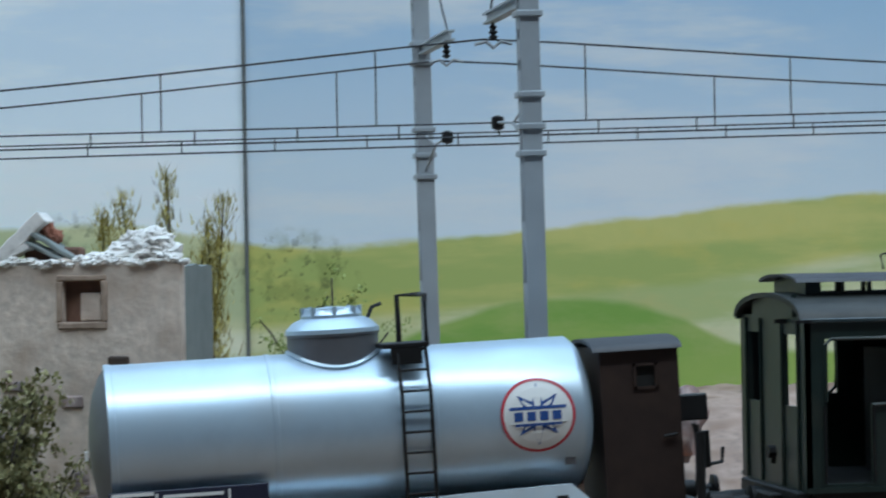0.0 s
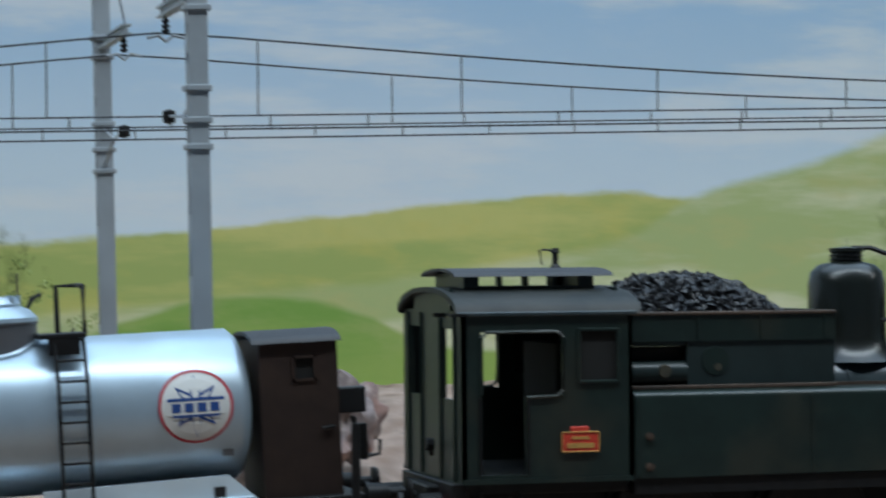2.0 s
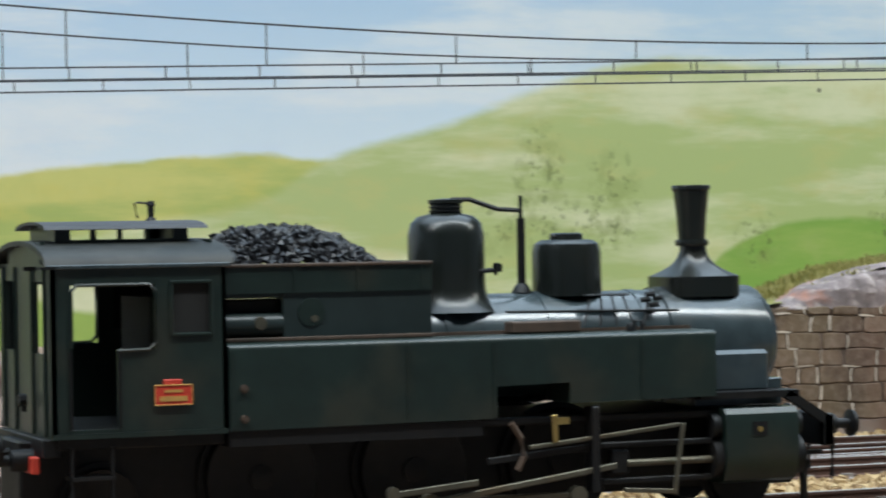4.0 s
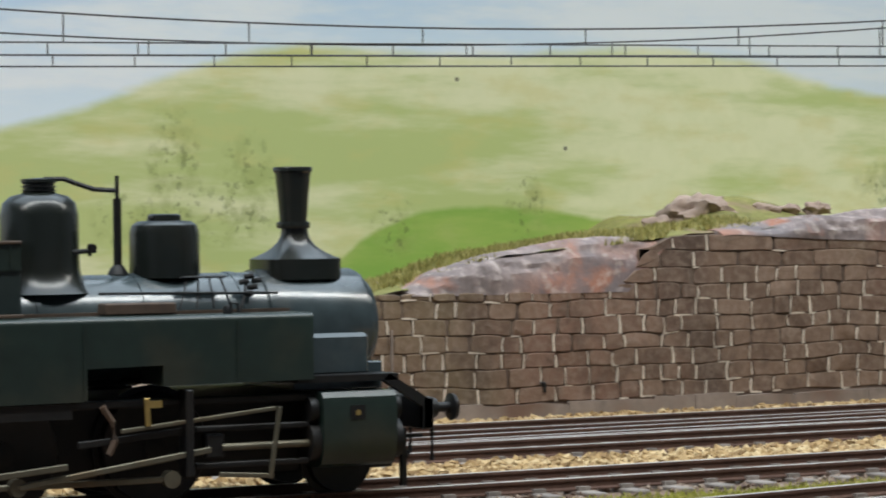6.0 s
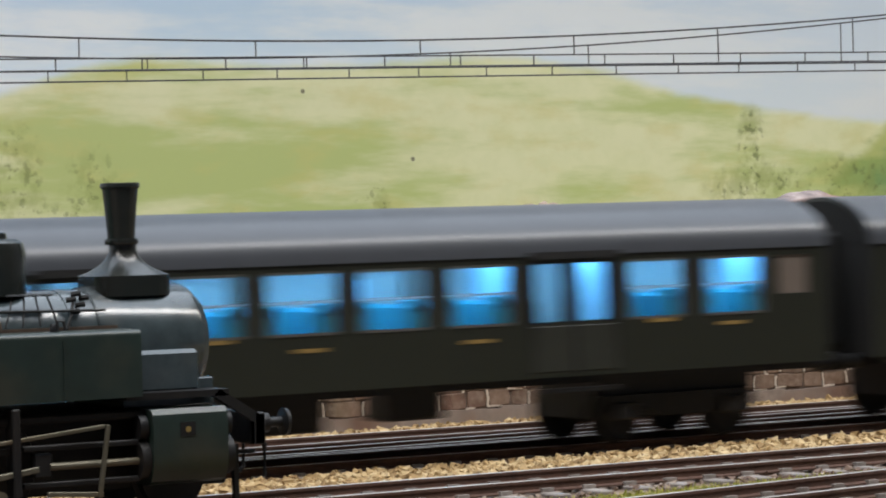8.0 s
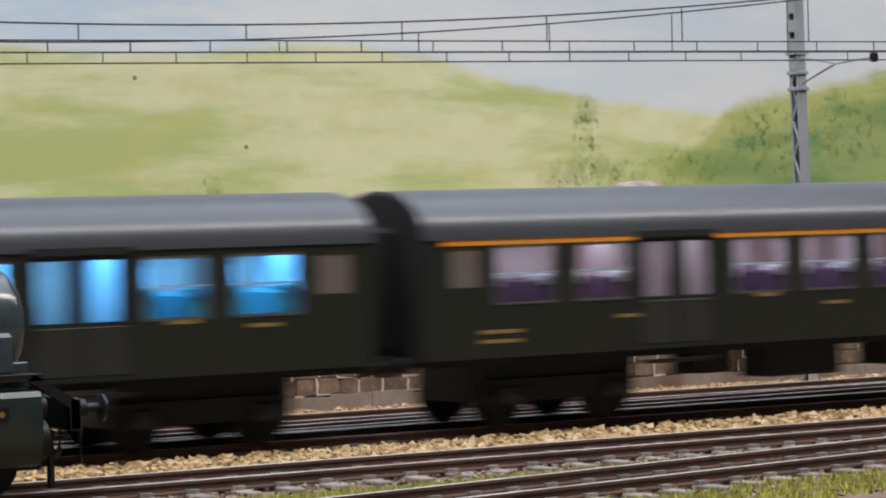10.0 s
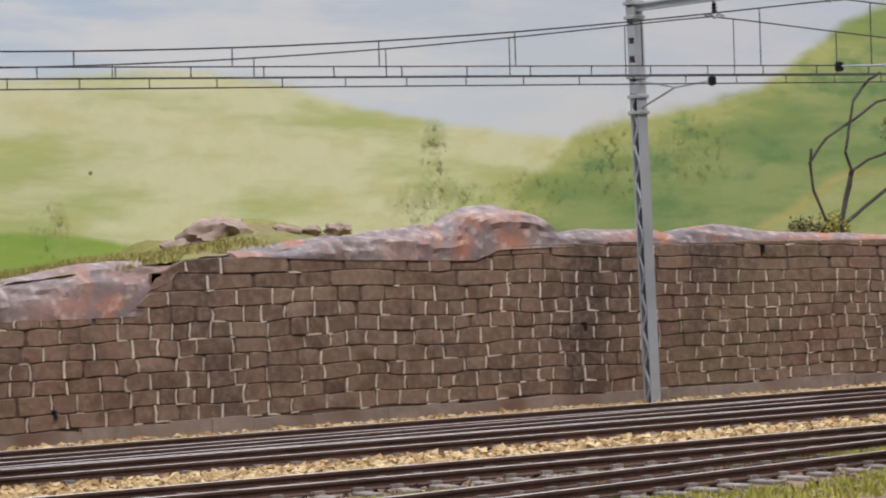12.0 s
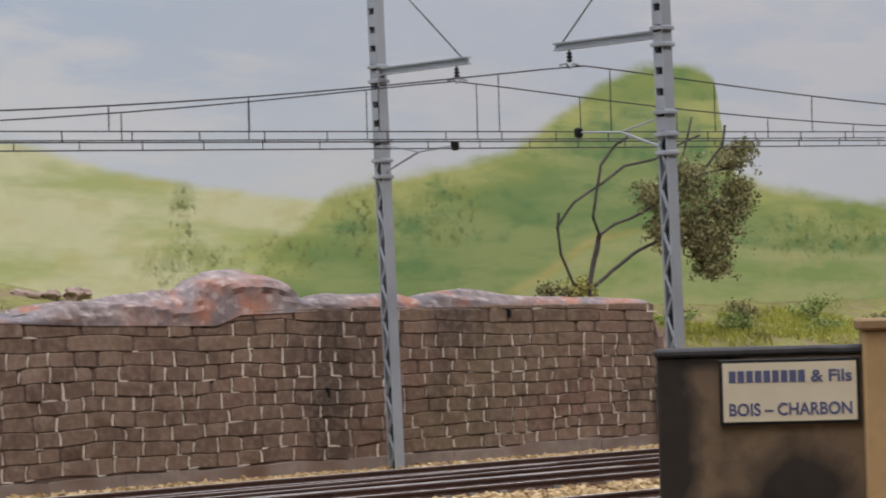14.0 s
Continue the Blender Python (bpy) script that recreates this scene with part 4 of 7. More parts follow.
def catenary(y, base, slope, start, label):
    """Messenger, auxiliary and contact wire over a track, with droppers."""
    t = thing("overhead_wire", 330, y, base, label, "overhead wire", "catenary wires")
    aux = lambda x: base + slope * x
    posts = [(-293.0, 75.2), (124.5, 82.8), (540.5, 91.6), (957.5, 99.4)]

    def messenger(x):
        for (xa, za), (xb, zb) in zip(posts, posts[1:]):
            if xa <= x <= xb:
                u = (x - xa) / (xb - xa)
                return za + (zb - za) * u - 11.3 * (4 * u * (1 - u)) ** 1.15
        return posts[-1][1]

    xs = list(np.arange(-293, 957.6, 11.58))
    pipe(bm := B(), [(x, y, messenger(x)) for x in xs], 0.17, 5)
    part("messenger_wire", bm, M_WIRE, t, "sagging messenger wire")
    rod(bm := B(), (-293, y, aux(-293)), (957, y, aux(957)), 0.15, seg=5)
    part("auxiliary_wire", bm, M_WIRE, t, "straight auxiliary wire")
    rod(bm := B(), (-293, y, aux(-293) - 2.15), (957, y, aux(957) - 2.15), 0.17, seg=5)
    part("contact_wire", bm, M_WIRE, t, "straight contact wire")
    x = start - 34.0 * 12
    while x < 950:
        if messenger(x) - aux(x) > 1:
            rod(bm := B(), (x, y, aux(x)), (x, y, messenger(x)), 0.13, seg=5)
            part("dropper", bm, M_WIRE, t)
        x += 34.0
    x = start - 24.0 * 17 + 5
    while x < 950:
        rod(bm := B(), (x, y, aux(x) - 2.15), (x, y, aux(x)), 0.13, seg=5)
        part("dropper", bm, M_WIRE, t)
        x += 16.2


catenary(64.8, 67.2, 0.0176, 140.4, "overhead wires with droppers above the middle track")
catenary(110.0, 67.6, 0.0188, 173.5, "overhead wires with droppers above the far track")


# ---- rolling stock ----
def wheel(bm, x, y, r, thick=2.6, spokes=10, seg=24):
    """A spoked wheel in the plane of the vehicle's side, outer face at y."""
    lathe(bm, (x, y, r), [(r * 0.86, 0.4), (r * 0.98, 0.2), (r, 0.5), (r, thick - 0.5), (r + 0.8, thick - 0.45), (r + 0.8, thick), (r * 0.84, thick), (r * 0.84, 0.6)], seg, "Y")
    lathe(bm, (x, y, r), [(r * 0.1, -0.2), (r * 0.22, 0.0), (r * 0.22, thick), (r * 0.1, thick)], 12, "Y")
    for k in range(spokes):
        a = 2 * math.pi * k / spokes
        rod(bm, (x + r * 0.18 * math.cos(a), y + 1.0, r + r * 0.18 * math.sin(a)), (x + r * 0.88 * math.cos(a), y + 1.0, r + r * 0.88 * math.sin(a)), 0.35, seg=5)
    return bm


def buffer_stock(bm, x, y, z, d):
    """A sprung buffer whose face looks along d (+1 or -1)."""
    lathe(bm, (x, y, z), [(0.0, 6.4 * d), (2.0, 6.3 * d), (2.1, 5.7 * d), (0.8, 5.4 * d), (0.75, 3.2 * d), (1.5, 3.0 * d), (1.6, 0.0), (0.0, 0.0)], 18, "X")
    return bm


def steam_engine():
    yc, yn, yf = 8.25, -8.4, 24.9
    t = thing("steam_locomotive", 215, yc, 0, "black-green tank steam locomotive standing with coal in its bunker", "locomotive")
    # frame and running gear
    box(bm := B(), 152, 272, 1.5, 15, 3.2, 14.5, 0.3)
    part("frame", bm, M_BLACK, t, "black main frame")
    box(bm := B(), 176, 256, -6.5, 23, 14.3, 15.6, 0.3)
    part("running_board", bm, M_BLACK, t, "black running board")
    for x, r in ((186, 8.2), (209, 8.2), (232, 8.2)):
        for y, flip in ((-1.6, 1), (18.1, -1)):
            wheel(bm := B(), x, y, r, 2.6, 0)
            dw = part("driving_wheel", bm, M_BLACK, t, "black spoked driving wheel")
            for k in range(12):
                a = math.pi * k / 6
                rod(bm := B(), (x + 1.5 * math.cos(a), y + 1.0, r + 1.5 * math.sin(a)), (x + 7.2 * math.cos(a), y + 1.0, r + 7.2 * math.sin(a)), 0.4, seg=5)
                part("spoke", bm, M_BLACK, dw)
        rod(bm := B(), (x, 0, r), (x, 17, r), 1.2)
        part("axle", bm, M_BLACK, t)
    for x in (163, 262):
        for y in (-1.2, 18.1):
            wheel(bm := B(), x, y, 5.2, 2.4, 0)
            part("carrying_wheel", bm, M_BLACK, t, "small black carrying wheel")
    # cab, thick sheets with true openings
    d = 0.7
    z0, zt = 15.2, 38.9
    for y0, y1 in ((yn, yn + d), (yf - d, yf)):
        sheet(bm := B(), (154.5, 179.0), (z0, zt), [(157.2, 163.6, 16.4, 36.0), (163.6, 168.9, 27.0, 36.0), (171.4, 176.7, 29.0, 36.0)], y0, y1)
        part("cab_side", bm, M_GREEN, t, "dark green cab side with an open doorway")
        o = y0 - 0.25 if y0 < 0 else y1
        bm = B()
        pipe(bm, [(157.2, o + 0.12, 27.5), (157.2, o + 0.12, 35.2), (158.0, o + 0.12, 36.0), (168.1, o + 0.12, 36.0), (168.9, o + 0.12, 35.2), (168.9, o + 0.12, 28.0), (168.0, o + 0.12, 27.1), (163.6, o + 0.12, 27.0)], 0.28, 6)
        for a, b in (((171.2, 29.0), (171.2, 36.2)), ((171.2, 36.2), (176.9, 36.2)), ((176.9, 36.2), (176.9, 29.0)), ((176.9, 29.0), (171.2, 29.0))):
            rod(bm, (a[0], o + 0.1, a[1]), (b[0], o + 0.1, b[1]), 0.25, seg=6)
        part("window_beading", bm, M_GREEN, t, "raised green beading")
        # sheet closing the window; its near-black stands for the shaded cab inside
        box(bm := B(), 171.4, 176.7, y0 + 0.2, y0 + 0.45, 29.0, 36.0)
        part("window_shade_fill", bm, M_DARKIN, t, "near-black sheet filling the cab window for the shade inside")
        rod(bm := B(), (157.0, o, 16.5), (157.0, o, 27), 0.22)
        rod(bm, (163.8, o, 16.5), (163.8, o, 27), 0.22)
        part("handrail", bm, M_BLACK, t)
        box(bm := B(), 153.8, 179.6, o - 0.25, o + 0.45, 38.2, 38.8, 0.12)
        part("gutter", bm, M_BOILER, t, "rain gutter")
        box(bm := B(), 154.4, 179.0, o, o + 0.25, 15.2, 15.9)
        part("lower_moulding", bm, M_GREEN, t)
    # rear sheet with two windows and a curved top, front sheet
    for x0, x1 in ((154.5, 155.2), (178.4, 179.0)):
        sheet(bm := B(), (yn + d, -2.0, 18.5, yf - d), (z0, 38.9, 41.0), [(-4.6, 2.6, 26.6, 36.5), (13.9, 21.1, 26.6, 36.5), (yn, -2.0, 38.9, 42), (18.5, yf, 38.9, 42)], x0, x1, "X")
        part("cab_end", bm, M_GREEN, t, "olive-green cab end with two windows")
    for y in (-4.8, 2.8, 13.7, 21.3):
        rod(bm := B(), (154.3, y, 15.4), (154.3, y, 38.5), 0.22, seg=5)
        part("cab_end_beading", bm, M_GREEN, t)
    box(bm := B(), 152.8, 155.0, 0.5, 1.2, 38.0, 38.6)
    box(bm, 152.8, 155.0, -9.6, -7.5, 38.2, 38.6)
    rod(bm, (153.9, 5.4, 20.0), (152.8, 5.4, 20.0), 0.9)
    rod(bm, (153.6, 5.4, 20.8), (153.6, 5.4, 18.4), 0.35)
    part("lamp_bracket", bm, M_BLACK, t, "black lamp irons")
    vault(bm := B(), 153.6, 180.2, yc, 17.1, 38.6, 3.6, 0.7)
    part("cab_roof", bm, M_CABROOF, t, "weathered dark curved cab roof")
    bm = B()
    for y0, y1 in ((0.4, 1.2), (15.3, 16.1)):
        box(bm, 157.2, 176.3, y0, y1, 41.6, 42.2)
        box(bm, 157.2, 176.3, y0, y1, 43.6, 44.0)
        for x in (157.2, 162.3, 166.2, 170.1, 174.0):
            box(bm, x, x + (0.5 if 158 < x < 171 else 2.2), y0, y1, 42.2, 43.6)
    for x in (157.2, 175.7):
        box(bm, x, x + 0.6, 1.2, 15.3, 41.4, 44.2)
    part("ventilator_frame", bm, M_GREEN, t, "roof ventilator with open slots")
    vault(bm := B(), 155.4, 178.6, yc, 9.6, 43.6, 1.2, 0.4)
    part("ventilator_roof", bm, M_ROOFDARK, t, "thin curved ventilator roof")
    bm = B()
    lathe(bm, (173.0, yc, 44.4), [(1.0, 0), (0.7, 0.6), (0.45, 0.9), (0.45, 2.4), (0.7, 2.6), (0.5, 3.2)], 12)
    pipe(bm, [(173.0, yc, 47.2), (171.2, yc, 47.4), (170.6, yc, 47.2), (171.0, yc, 45.2)], 0.18)
    part("whistle", bm, M_BLACK, t, "small roof whistle")
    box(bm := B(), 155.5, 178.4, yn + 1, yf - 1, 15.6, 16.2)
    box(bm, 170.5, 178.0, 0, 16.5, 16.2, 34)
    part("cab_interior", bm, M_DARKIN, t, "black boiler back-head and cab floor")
    box(bm := B(), 153.6, 156, yn + 2, yf - 2, 12.6, 15.2, 0.2)
    box(bm, 155.5, 179, -7.0, 23.5, 13.6, 15.3, 0.2)
    part("cab_underframe", bm, M_BLACK, t)
    for z in (5.5, 9.5):
        box(bm := B(), 157, 163, -8.4, -4.0, z, z + 0.5)
        part("footstep", bm, M_BLACK, t)
    bm = B()
    for x in (157.2, 162.8):
        box(bm, x - 0.2, x + 0.2, -8.0, -7.4, 5.5, 14)
    part("step_bracket", bm, M_BLACK, t)
    # red number plate with unreadable gilt characters
    box(bm := B(), 168.6, 173.9, yn - 0.35, yn, 19.4, 22.1, 0.1)
    box(bm, 169.9, 172.5, yn - 0.35, yn, 22.1, 22.9, 0.1)
    plate = part("number_plate", bm, M_RED, t, "small red plate with gilt rim")
    bm = B()
    for a, b in (((168.6, 19.4), (173.9, 19.4)), ((168.6, 22.1), (173.9, 22.1)), ((168.6, 19.4), (168.6, 22.1)), ((173.9, 19.4), (173.9, 22.1))):
        rod(bm, (a[0], yn - 0.4, a[1]), (b[0], yn - 0.4, b[1]), 0.09, seg=5)
    box(bm, 169.3, 173.2, yn - 0.45, yn - 0.35, 19.9, 20.6)
    box(bm, 170.0, 172.5, yn - 0.45, yn - 0.35, 21.1, 21.5)
    part("plate_rim", bm, M_GOLD, plate, "gilt rim and bars")
    # side tanks with a cut-out for the motion, rounded upper edge
    for y0, y1, face in ((yn, 0.3, -1), (16.2, yf, 1)):
        bm = B()
        slab(bm, [(179.3, 15.4), (219.0, 15.6), (219.0, 20.2), (230.6, 20.4), (230.6, 17.4), (254.2, 17.6), (254.2, 27.4), (179.3, 27.4)], y0, y1)
        bmesh.ops.bevel(bm, geom=[e for e in bm.edges if abs(e.verts[0].co.z - e.verts[1].co.z) < 0.01 and e.verts[0].co.z > 27 and abs(e.verts[0].co.y - (y0 if face < 0 else y1)) < 0.01 and abs(e.verts[1].co.y - e.verts[0].co.y) < 0.01],
                        offset=0.9, segments=4, affect="EDGES", profile=0.5)
        side = part("side_tank", bm, M_GREEN, t, "long dark green side tank", 25)
        yy = y0 - 0.12 if face < 0 else y1 + 0.12
        for x in (179.6, 205.5, 218.6, 242.0):
            box(bm := B(), x, x + 0.5, min(yy, yy - face * 0.2), max(yy, yy - face * 0.2), 15.8 if x < 219 else 17.8, 26.4)
            part("tank_seam", bm, M_GREEN, side, "riveted seam strip")
        bm = B()
        for x, z in ((181.4, 17.0), (181.4, 21.2)):
            rod(bm, (x, yy - 0.3, z), (x, yy + 0.3, z), 0.6)
            rod(bm, (x, yy - 0.5, z), (x, yy + 0.5, z), 0.28)
        part("wash_plug", bm, M_RUSTBAND, side, "rusty plug")
        lathe(bm := B(), (242.5, (y0 + y1) / 2, 27.4), [(0.7, 0.0), (0.7, 0.9), (0.5, 1.2)], 10)
        pipe(bm, [(241.8, y0 + 2, 27.6), (242.0, y0 + 2, 29.0), (243.0, y0 + 2, 29.0), (243.2, y0 + 2, 27.6)], 0.22)
        part("lifting_eye", bm, M_BLACK, side)
        box(bm := B(), 179.3, 217, y0 + 0.4, y1 - 0.2, 13.2, 15.4)
        part("tank_bracket", bm, M_BLACK, side)
    # bunker: coal boxes above the tanks
    box(bm := B(), 180.2, 211.4, 0.6, 15.9, 27.6, 33.2)
    part("firebox", bm, M_BOILER, t, "dark firebox casing")
    for q in ((179.6, 211.4, -3.2, -2.4, 34.2, 38.2), (179.6, 211.4, 18.9, 19.7, 34.2, 38.2), (179.6, 180.4, -2.4, 18.9, 34.2, 39.5), (210.6, 211.4, -2.4, 18.9, 34.2, 38.4), (180.4, 210.6, -2.4, 18.9, 33.6, 34.4)):
        part("bunker_plate", box(B(), *q), M_GREEN, t, "dark green bunker sheet")
    box(bm := B(), 179.6, 211.6, -3.6, 20.0, 27.45, 28.0, 0.1)
    part("bunker_band", bm, M_RUSTBAND, t, "rusty plate along the tank top")
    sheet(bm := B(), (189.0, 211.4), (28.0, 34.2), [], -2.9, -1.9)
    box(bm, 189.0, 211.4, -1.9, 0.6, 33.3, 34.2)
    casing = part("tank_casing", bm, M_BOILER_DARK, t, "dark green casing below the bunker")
    lathe(bm := B(), (193.2, -3.05, 31.4), [(1.55, 0.0), (2.0, 0.0), (2.05, 0.3), (1.55, 0.3)], 24, "Y")
    part("port_rim", bm, M_GREEN, casing, "raised round rim")
    # solid disc: the shade of the opening is its near-black colour
    lathe(bm := B(), (193.2, -2.95, 31.4), [(0.1, 0.0), (1.5, 0.0), (1.5, 0.2)], 20, "Y")
    part("port_hole_disc", bm, M_DARKIN, casing, "near-black disc standing for the shaded round opening")
    rod(bm := B(), (193.6, -3.1, 30.5), (193.6, -2.8, 30.5), 0.55, seg=10)
    part("port_plug", bm, M_STEEL, casing, "dull steel plug")
    # solid block whose black colour stands for shade in the recess
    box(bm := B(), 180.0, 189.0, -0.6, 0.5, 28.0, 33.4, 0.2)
    part("recess_shade_block", bm, M_DARKIN, t, "black block standing for the shaded recess behind the cab")
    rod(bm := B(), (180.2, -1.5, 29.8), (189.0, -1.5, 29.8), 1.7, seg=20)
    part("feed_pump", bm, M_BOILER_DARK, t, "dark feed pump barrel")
    lathe(bm := B(), (185.6, -3.3, 30.0), [(0.2, 0.0), (0.9, 0.0), (1.0, 0.3), (1.0, 1.0), (0.2, 1.0)], 16, "Y")
    part("round_cover", bm, M_STEEL, t, "small round cover")
    for x in (190.5, 200.0, 209.8):
        box(bm := B(), x, x + 0.35, -3.35, -3.18, 34.4, 38.0)
        part("bunker_rib", bm, M_GREEN, t)
    box(bm := B(), 179.6, 211.5, -3.5, -2.4, 37.9, 38.4, 0.12)
    part("bunker_rim", bm, M_RUSTBAND, t, "worn bunker rim")
    # coal heap of many lumps
    rng = np.random.default_rng(5)
    octa = np.array([(1, 0, 0), (-1, 0, 0), (0, 1, 0), (0, -1, 0), (0, 0, 1), (0, 0, -1)], float)
    tri = np.array([(0, 2, 4), (2, 1, 4), (1, 3, 4), (3, 0, 4), (2, 0, 5), (1, 2, 5), (3, 1, 5), (0, 3, 5)])
    vs, fs = [], []
    for k in range(3200):
        u, v = rng.uniform(-1, 1, 2)
        hgt = max(0.0, 1 - abs(u) ** 2.4) * max(0.0, 1 - v * v) ** 0.6
        x, y = 191.4 + u * 16.0, yc + v * 9.8
        z = 36.8 + 7.0 * hgt * (1 + 0.10 * noise2(x, y, 5)) - rng.uniform(0, 0.9)
        q, _r = np.linalg.qr(rng.normal(size=(3, 3)))
        vs.append(((octa * rng.uniform(0.5, 1.4, (6, 1)) * rng.uniform(0.35, 0.85)) @ q.T + (x - ROOT[t].x, y - ROOT[t].y, z)) * MM)
        fs.append(tri + 6 * k)
    me = bpy.data.meshes.new("coal")
    me.from_pydata(np.concatenate(vs).tolist(), [], np.concatenate(fs).tolist())
    me.materials.append(M_COAL)
    coal = new("coal", me)
    coal.parent = t
    tagged(coal, "heap of black coal lumps", kind="stuff")
    # boiler and smokebox
    lathe(bm := B(), (0, yc, 25.0), [(0.1, 205), (8.2, 205), (8.2, 247.0), (8.35, 247.1), (8.35, 248.2), (8.2, 248.3), (8.2, 251.5)], 48, "X")
    boiler = part("boiler", bm, M_BOILER, t, "blue-grey lagged boiler")
    lathe(bm := B(), (0, yc, 25.0), [(0.1, 251.5), (8.6, 251.5), (8.6, 267.6), (8.2, 268.4), (7.4, 268.8), (7.0, 269.6), (5.0, 270.4), (0.5, 270.7)], 48, "X")
    part("smokebox", bm, M_BOILER, t, "blue-grey smokebox with a domed door")
    bm = B()
    for x in (215.0, 231.5, 251.3):
        lathe(bm, (0, yc, 25.0), [(8.2, x), (8.4, x + 0.05), (8.4, x + 0.8), (8.2, x + 0.85)], 48, "X")
    part("boiler_band", bm, M_BOILER, boiler, "boiler band")
    box(bm := B(), 254.2, 268.8, -1.5, 18, 15.5, 19.6, 0.2)
    box(bm, 254.4, 266, -3, 19.5, 17.6, 24.0, 0.6)
    part("smokebox_saddle", bm, M_BOILER, t, "saddle under the smokebox")
    bm = B()
    slab(bm, [(252, 17.0), (268.5, 17.0), (268.5, 18.0), (252, 18.0)], -7.5, 24)
    slab(bm, [(267, 18.0), (274.2, 13.6), (274.2, 9.6), (272.6, 9.6), (272.6, 12.8), (266, 17.0)], -7.5, -6.3)
    slab(bm, [(267, 18.0), (274.2, 13.6), (274.2, 9.6), (272.6, 9.6), (272.6, 12.8), (266, 17.0)], 22.8, 24.0)
    box(bm, 272.6, 274.4, -7.5, 24.0, 9.4, 14.2, 0.2)
    part("front_platform", bm, M_BLACK, t, "black front platform and buffer beam")
    for y in (-1.9, 18.4):
        buffer_stock(bm := B(), 274.4, y, 12.2, 1)
        part("buffer", bm, M_BLACK, t, "round black buffer")
        buffer_stock(bm := B(), 153.0, y, 12.2, -1)
        part("buffer", bm, M_BLACK, t, "round black buffer")
    box(bm := B(), 152.2, 153.4, -5.0, 21.5, 10.4, 12.8, 0.2)
    part("rear_buffer_beam", bm, M_RED, t, "red rear buffer beam")
    bm = B()
    pipe(bm, [(274.4, 8.25, 12), (276.2, 8.25, 11.2), (276.6, 8.25, 9.2), (276.0, 8.25, 8.0)], 0.45)
    pipe(bm, [(274.4, 3, 10.5), (275.8, 3, 9.4), (275.6, 3, 5.4), (274.8, 3, 4.6)], 0.4)
    pipe(bm, [(274.4, -4.5, 10.5), (275.6, -4.5, 9.2), (275.5, -4.5, 4.4)], 0.4)
    box(bm, 270.5, 271.3, -4.4, -3.4, 0.8, 9.5)
    box(bm, 268.6, 275, -2.5, -2.0, 7.8, 8.4)
    part("brake_hose", bm, M_BLACK, t, "black brake hoses and guard iron")
    # chimney with flared base
    lathe(bm := B(), (258.7, yc, 0), [(2.0, 40.0), (2.05, 40.6), (2.35, 44.5), (2.75, 48.2), (3.0, 48.4), (3.05, 48.8), (2.9, 49.1), (2.3, 49.1), (1.7, 42)], 32)
    chim = part("chimney", bm, M_GLOSSBLACK, t, "tapered black chimney")
    bm = B()
    lathe(bm, (258.7, yc, 0), [(1.9, 39.7), (2.5, 39.8), (2.6, 40.25), (2.5, 40.7), (1.9, 40.8)], 28)
    part("chimney_ring", bm, M_GLOSSBLACK, chim)
    bm = B()
    rings = []
    for k in range(13):
        u = k / 12
        z = 40.0 - 4.9 * u
        f = u ** 2.7
        ring = []
        for j in range(36):
            a = 2 * math.pi * j / 36
            cx, sy = math.cos(a), math.sin(a)
            e = 2 / (2 + 2.2 * f)
            px = math.copysign(abs(cx) ** e, cx) * (2.05 + 4.1 * f)
            py = math.copysign(abs(sy) ** e, sy) * (2.05 + 3.8 * f)
            ring.append(bm.verts.new((258.9 + px, yc + py, z)))
        rings.append(ring)
    rings.append([bm.verts.new((v.co.x, v.co.y, 32.0)) for v in rings[-1]])
    for a, b in zip(rings, rings[1:]):
        for j in range(36):
            bm.faces.new((a[j], a[(j + 1) % 36], b[(j + 1) % 36], b[j]))
    part("chimney_base", bm, M_GLOSSBLACK, chim, "wide flared chimney base")
    # steam dome with cap, safety-valve pipe, sand dome
    lathe(bm := B(), (218.1, yc, 0), [(8.0, 30.6), (7.2, 31.4), (6.3, 32.6), (5.85, 34.0), (5.75, 36.0), (5.75, 42.0), (5.3, 43.8), (4.2, 44.8), (2.6, 45.2), (2.3, 45.4), (2.3, 46.6), (2.6, 46.8), (2.6, 47.3), (0.2, 47.5)], 40)
    dome = part("steam_dome", bm, M_GLOSSBLACK, t, "tall glossy black steam dome")
    bm = B()
    for z in (45.6, 46.2):
        lathe(bm, (218.1, yc, z), [(2.2, -0.15), (2.65, 0), (2.2, 0.15)], 20)
    part("dome_cap", bm, M_BLACK, dome)
    pipe(bm := B(), [(219, yc, 47.3), (222, yc, 47.3), (224, yc, 46.6), (226.5, yc, 45.8), (229.8, yc, 45.6)], 0.4)
    part("spring_lever", bm, M_BLACK, t, "long bent safety-valve lever")
    bm = B()
    rod(bm, (230.2, yc, 34.6), (230.2, yc, 44.4), 0.62, seg=10)
    rod(bm, (230.2, yc, 44.4), (230.2, yc, 47.8), 0.3, seg=8)
    lathe(bm, (230.2, yc, 33.2), [(1.6, 0), (1.2, 0.8), (0.7, 1.4)], 12)
    part("spring_balance", bm, M_BLACK, t, "black spring balance post")
    bm = B()
    rod(bm, (221.4, 4.0, 36.6), (225.2, 4.0, 36.8), 0.35)
    rod(bm, (224.3, 4.0, 36.0), (224.3, 4.0, 37.8), 0.3)
    rod(bm, (224.6, 3.4, 37.2), (224.6, 4.6, 37.2), 0.6)
    part("dome_valve", bm, M_BLACK, t, "small valve tap")
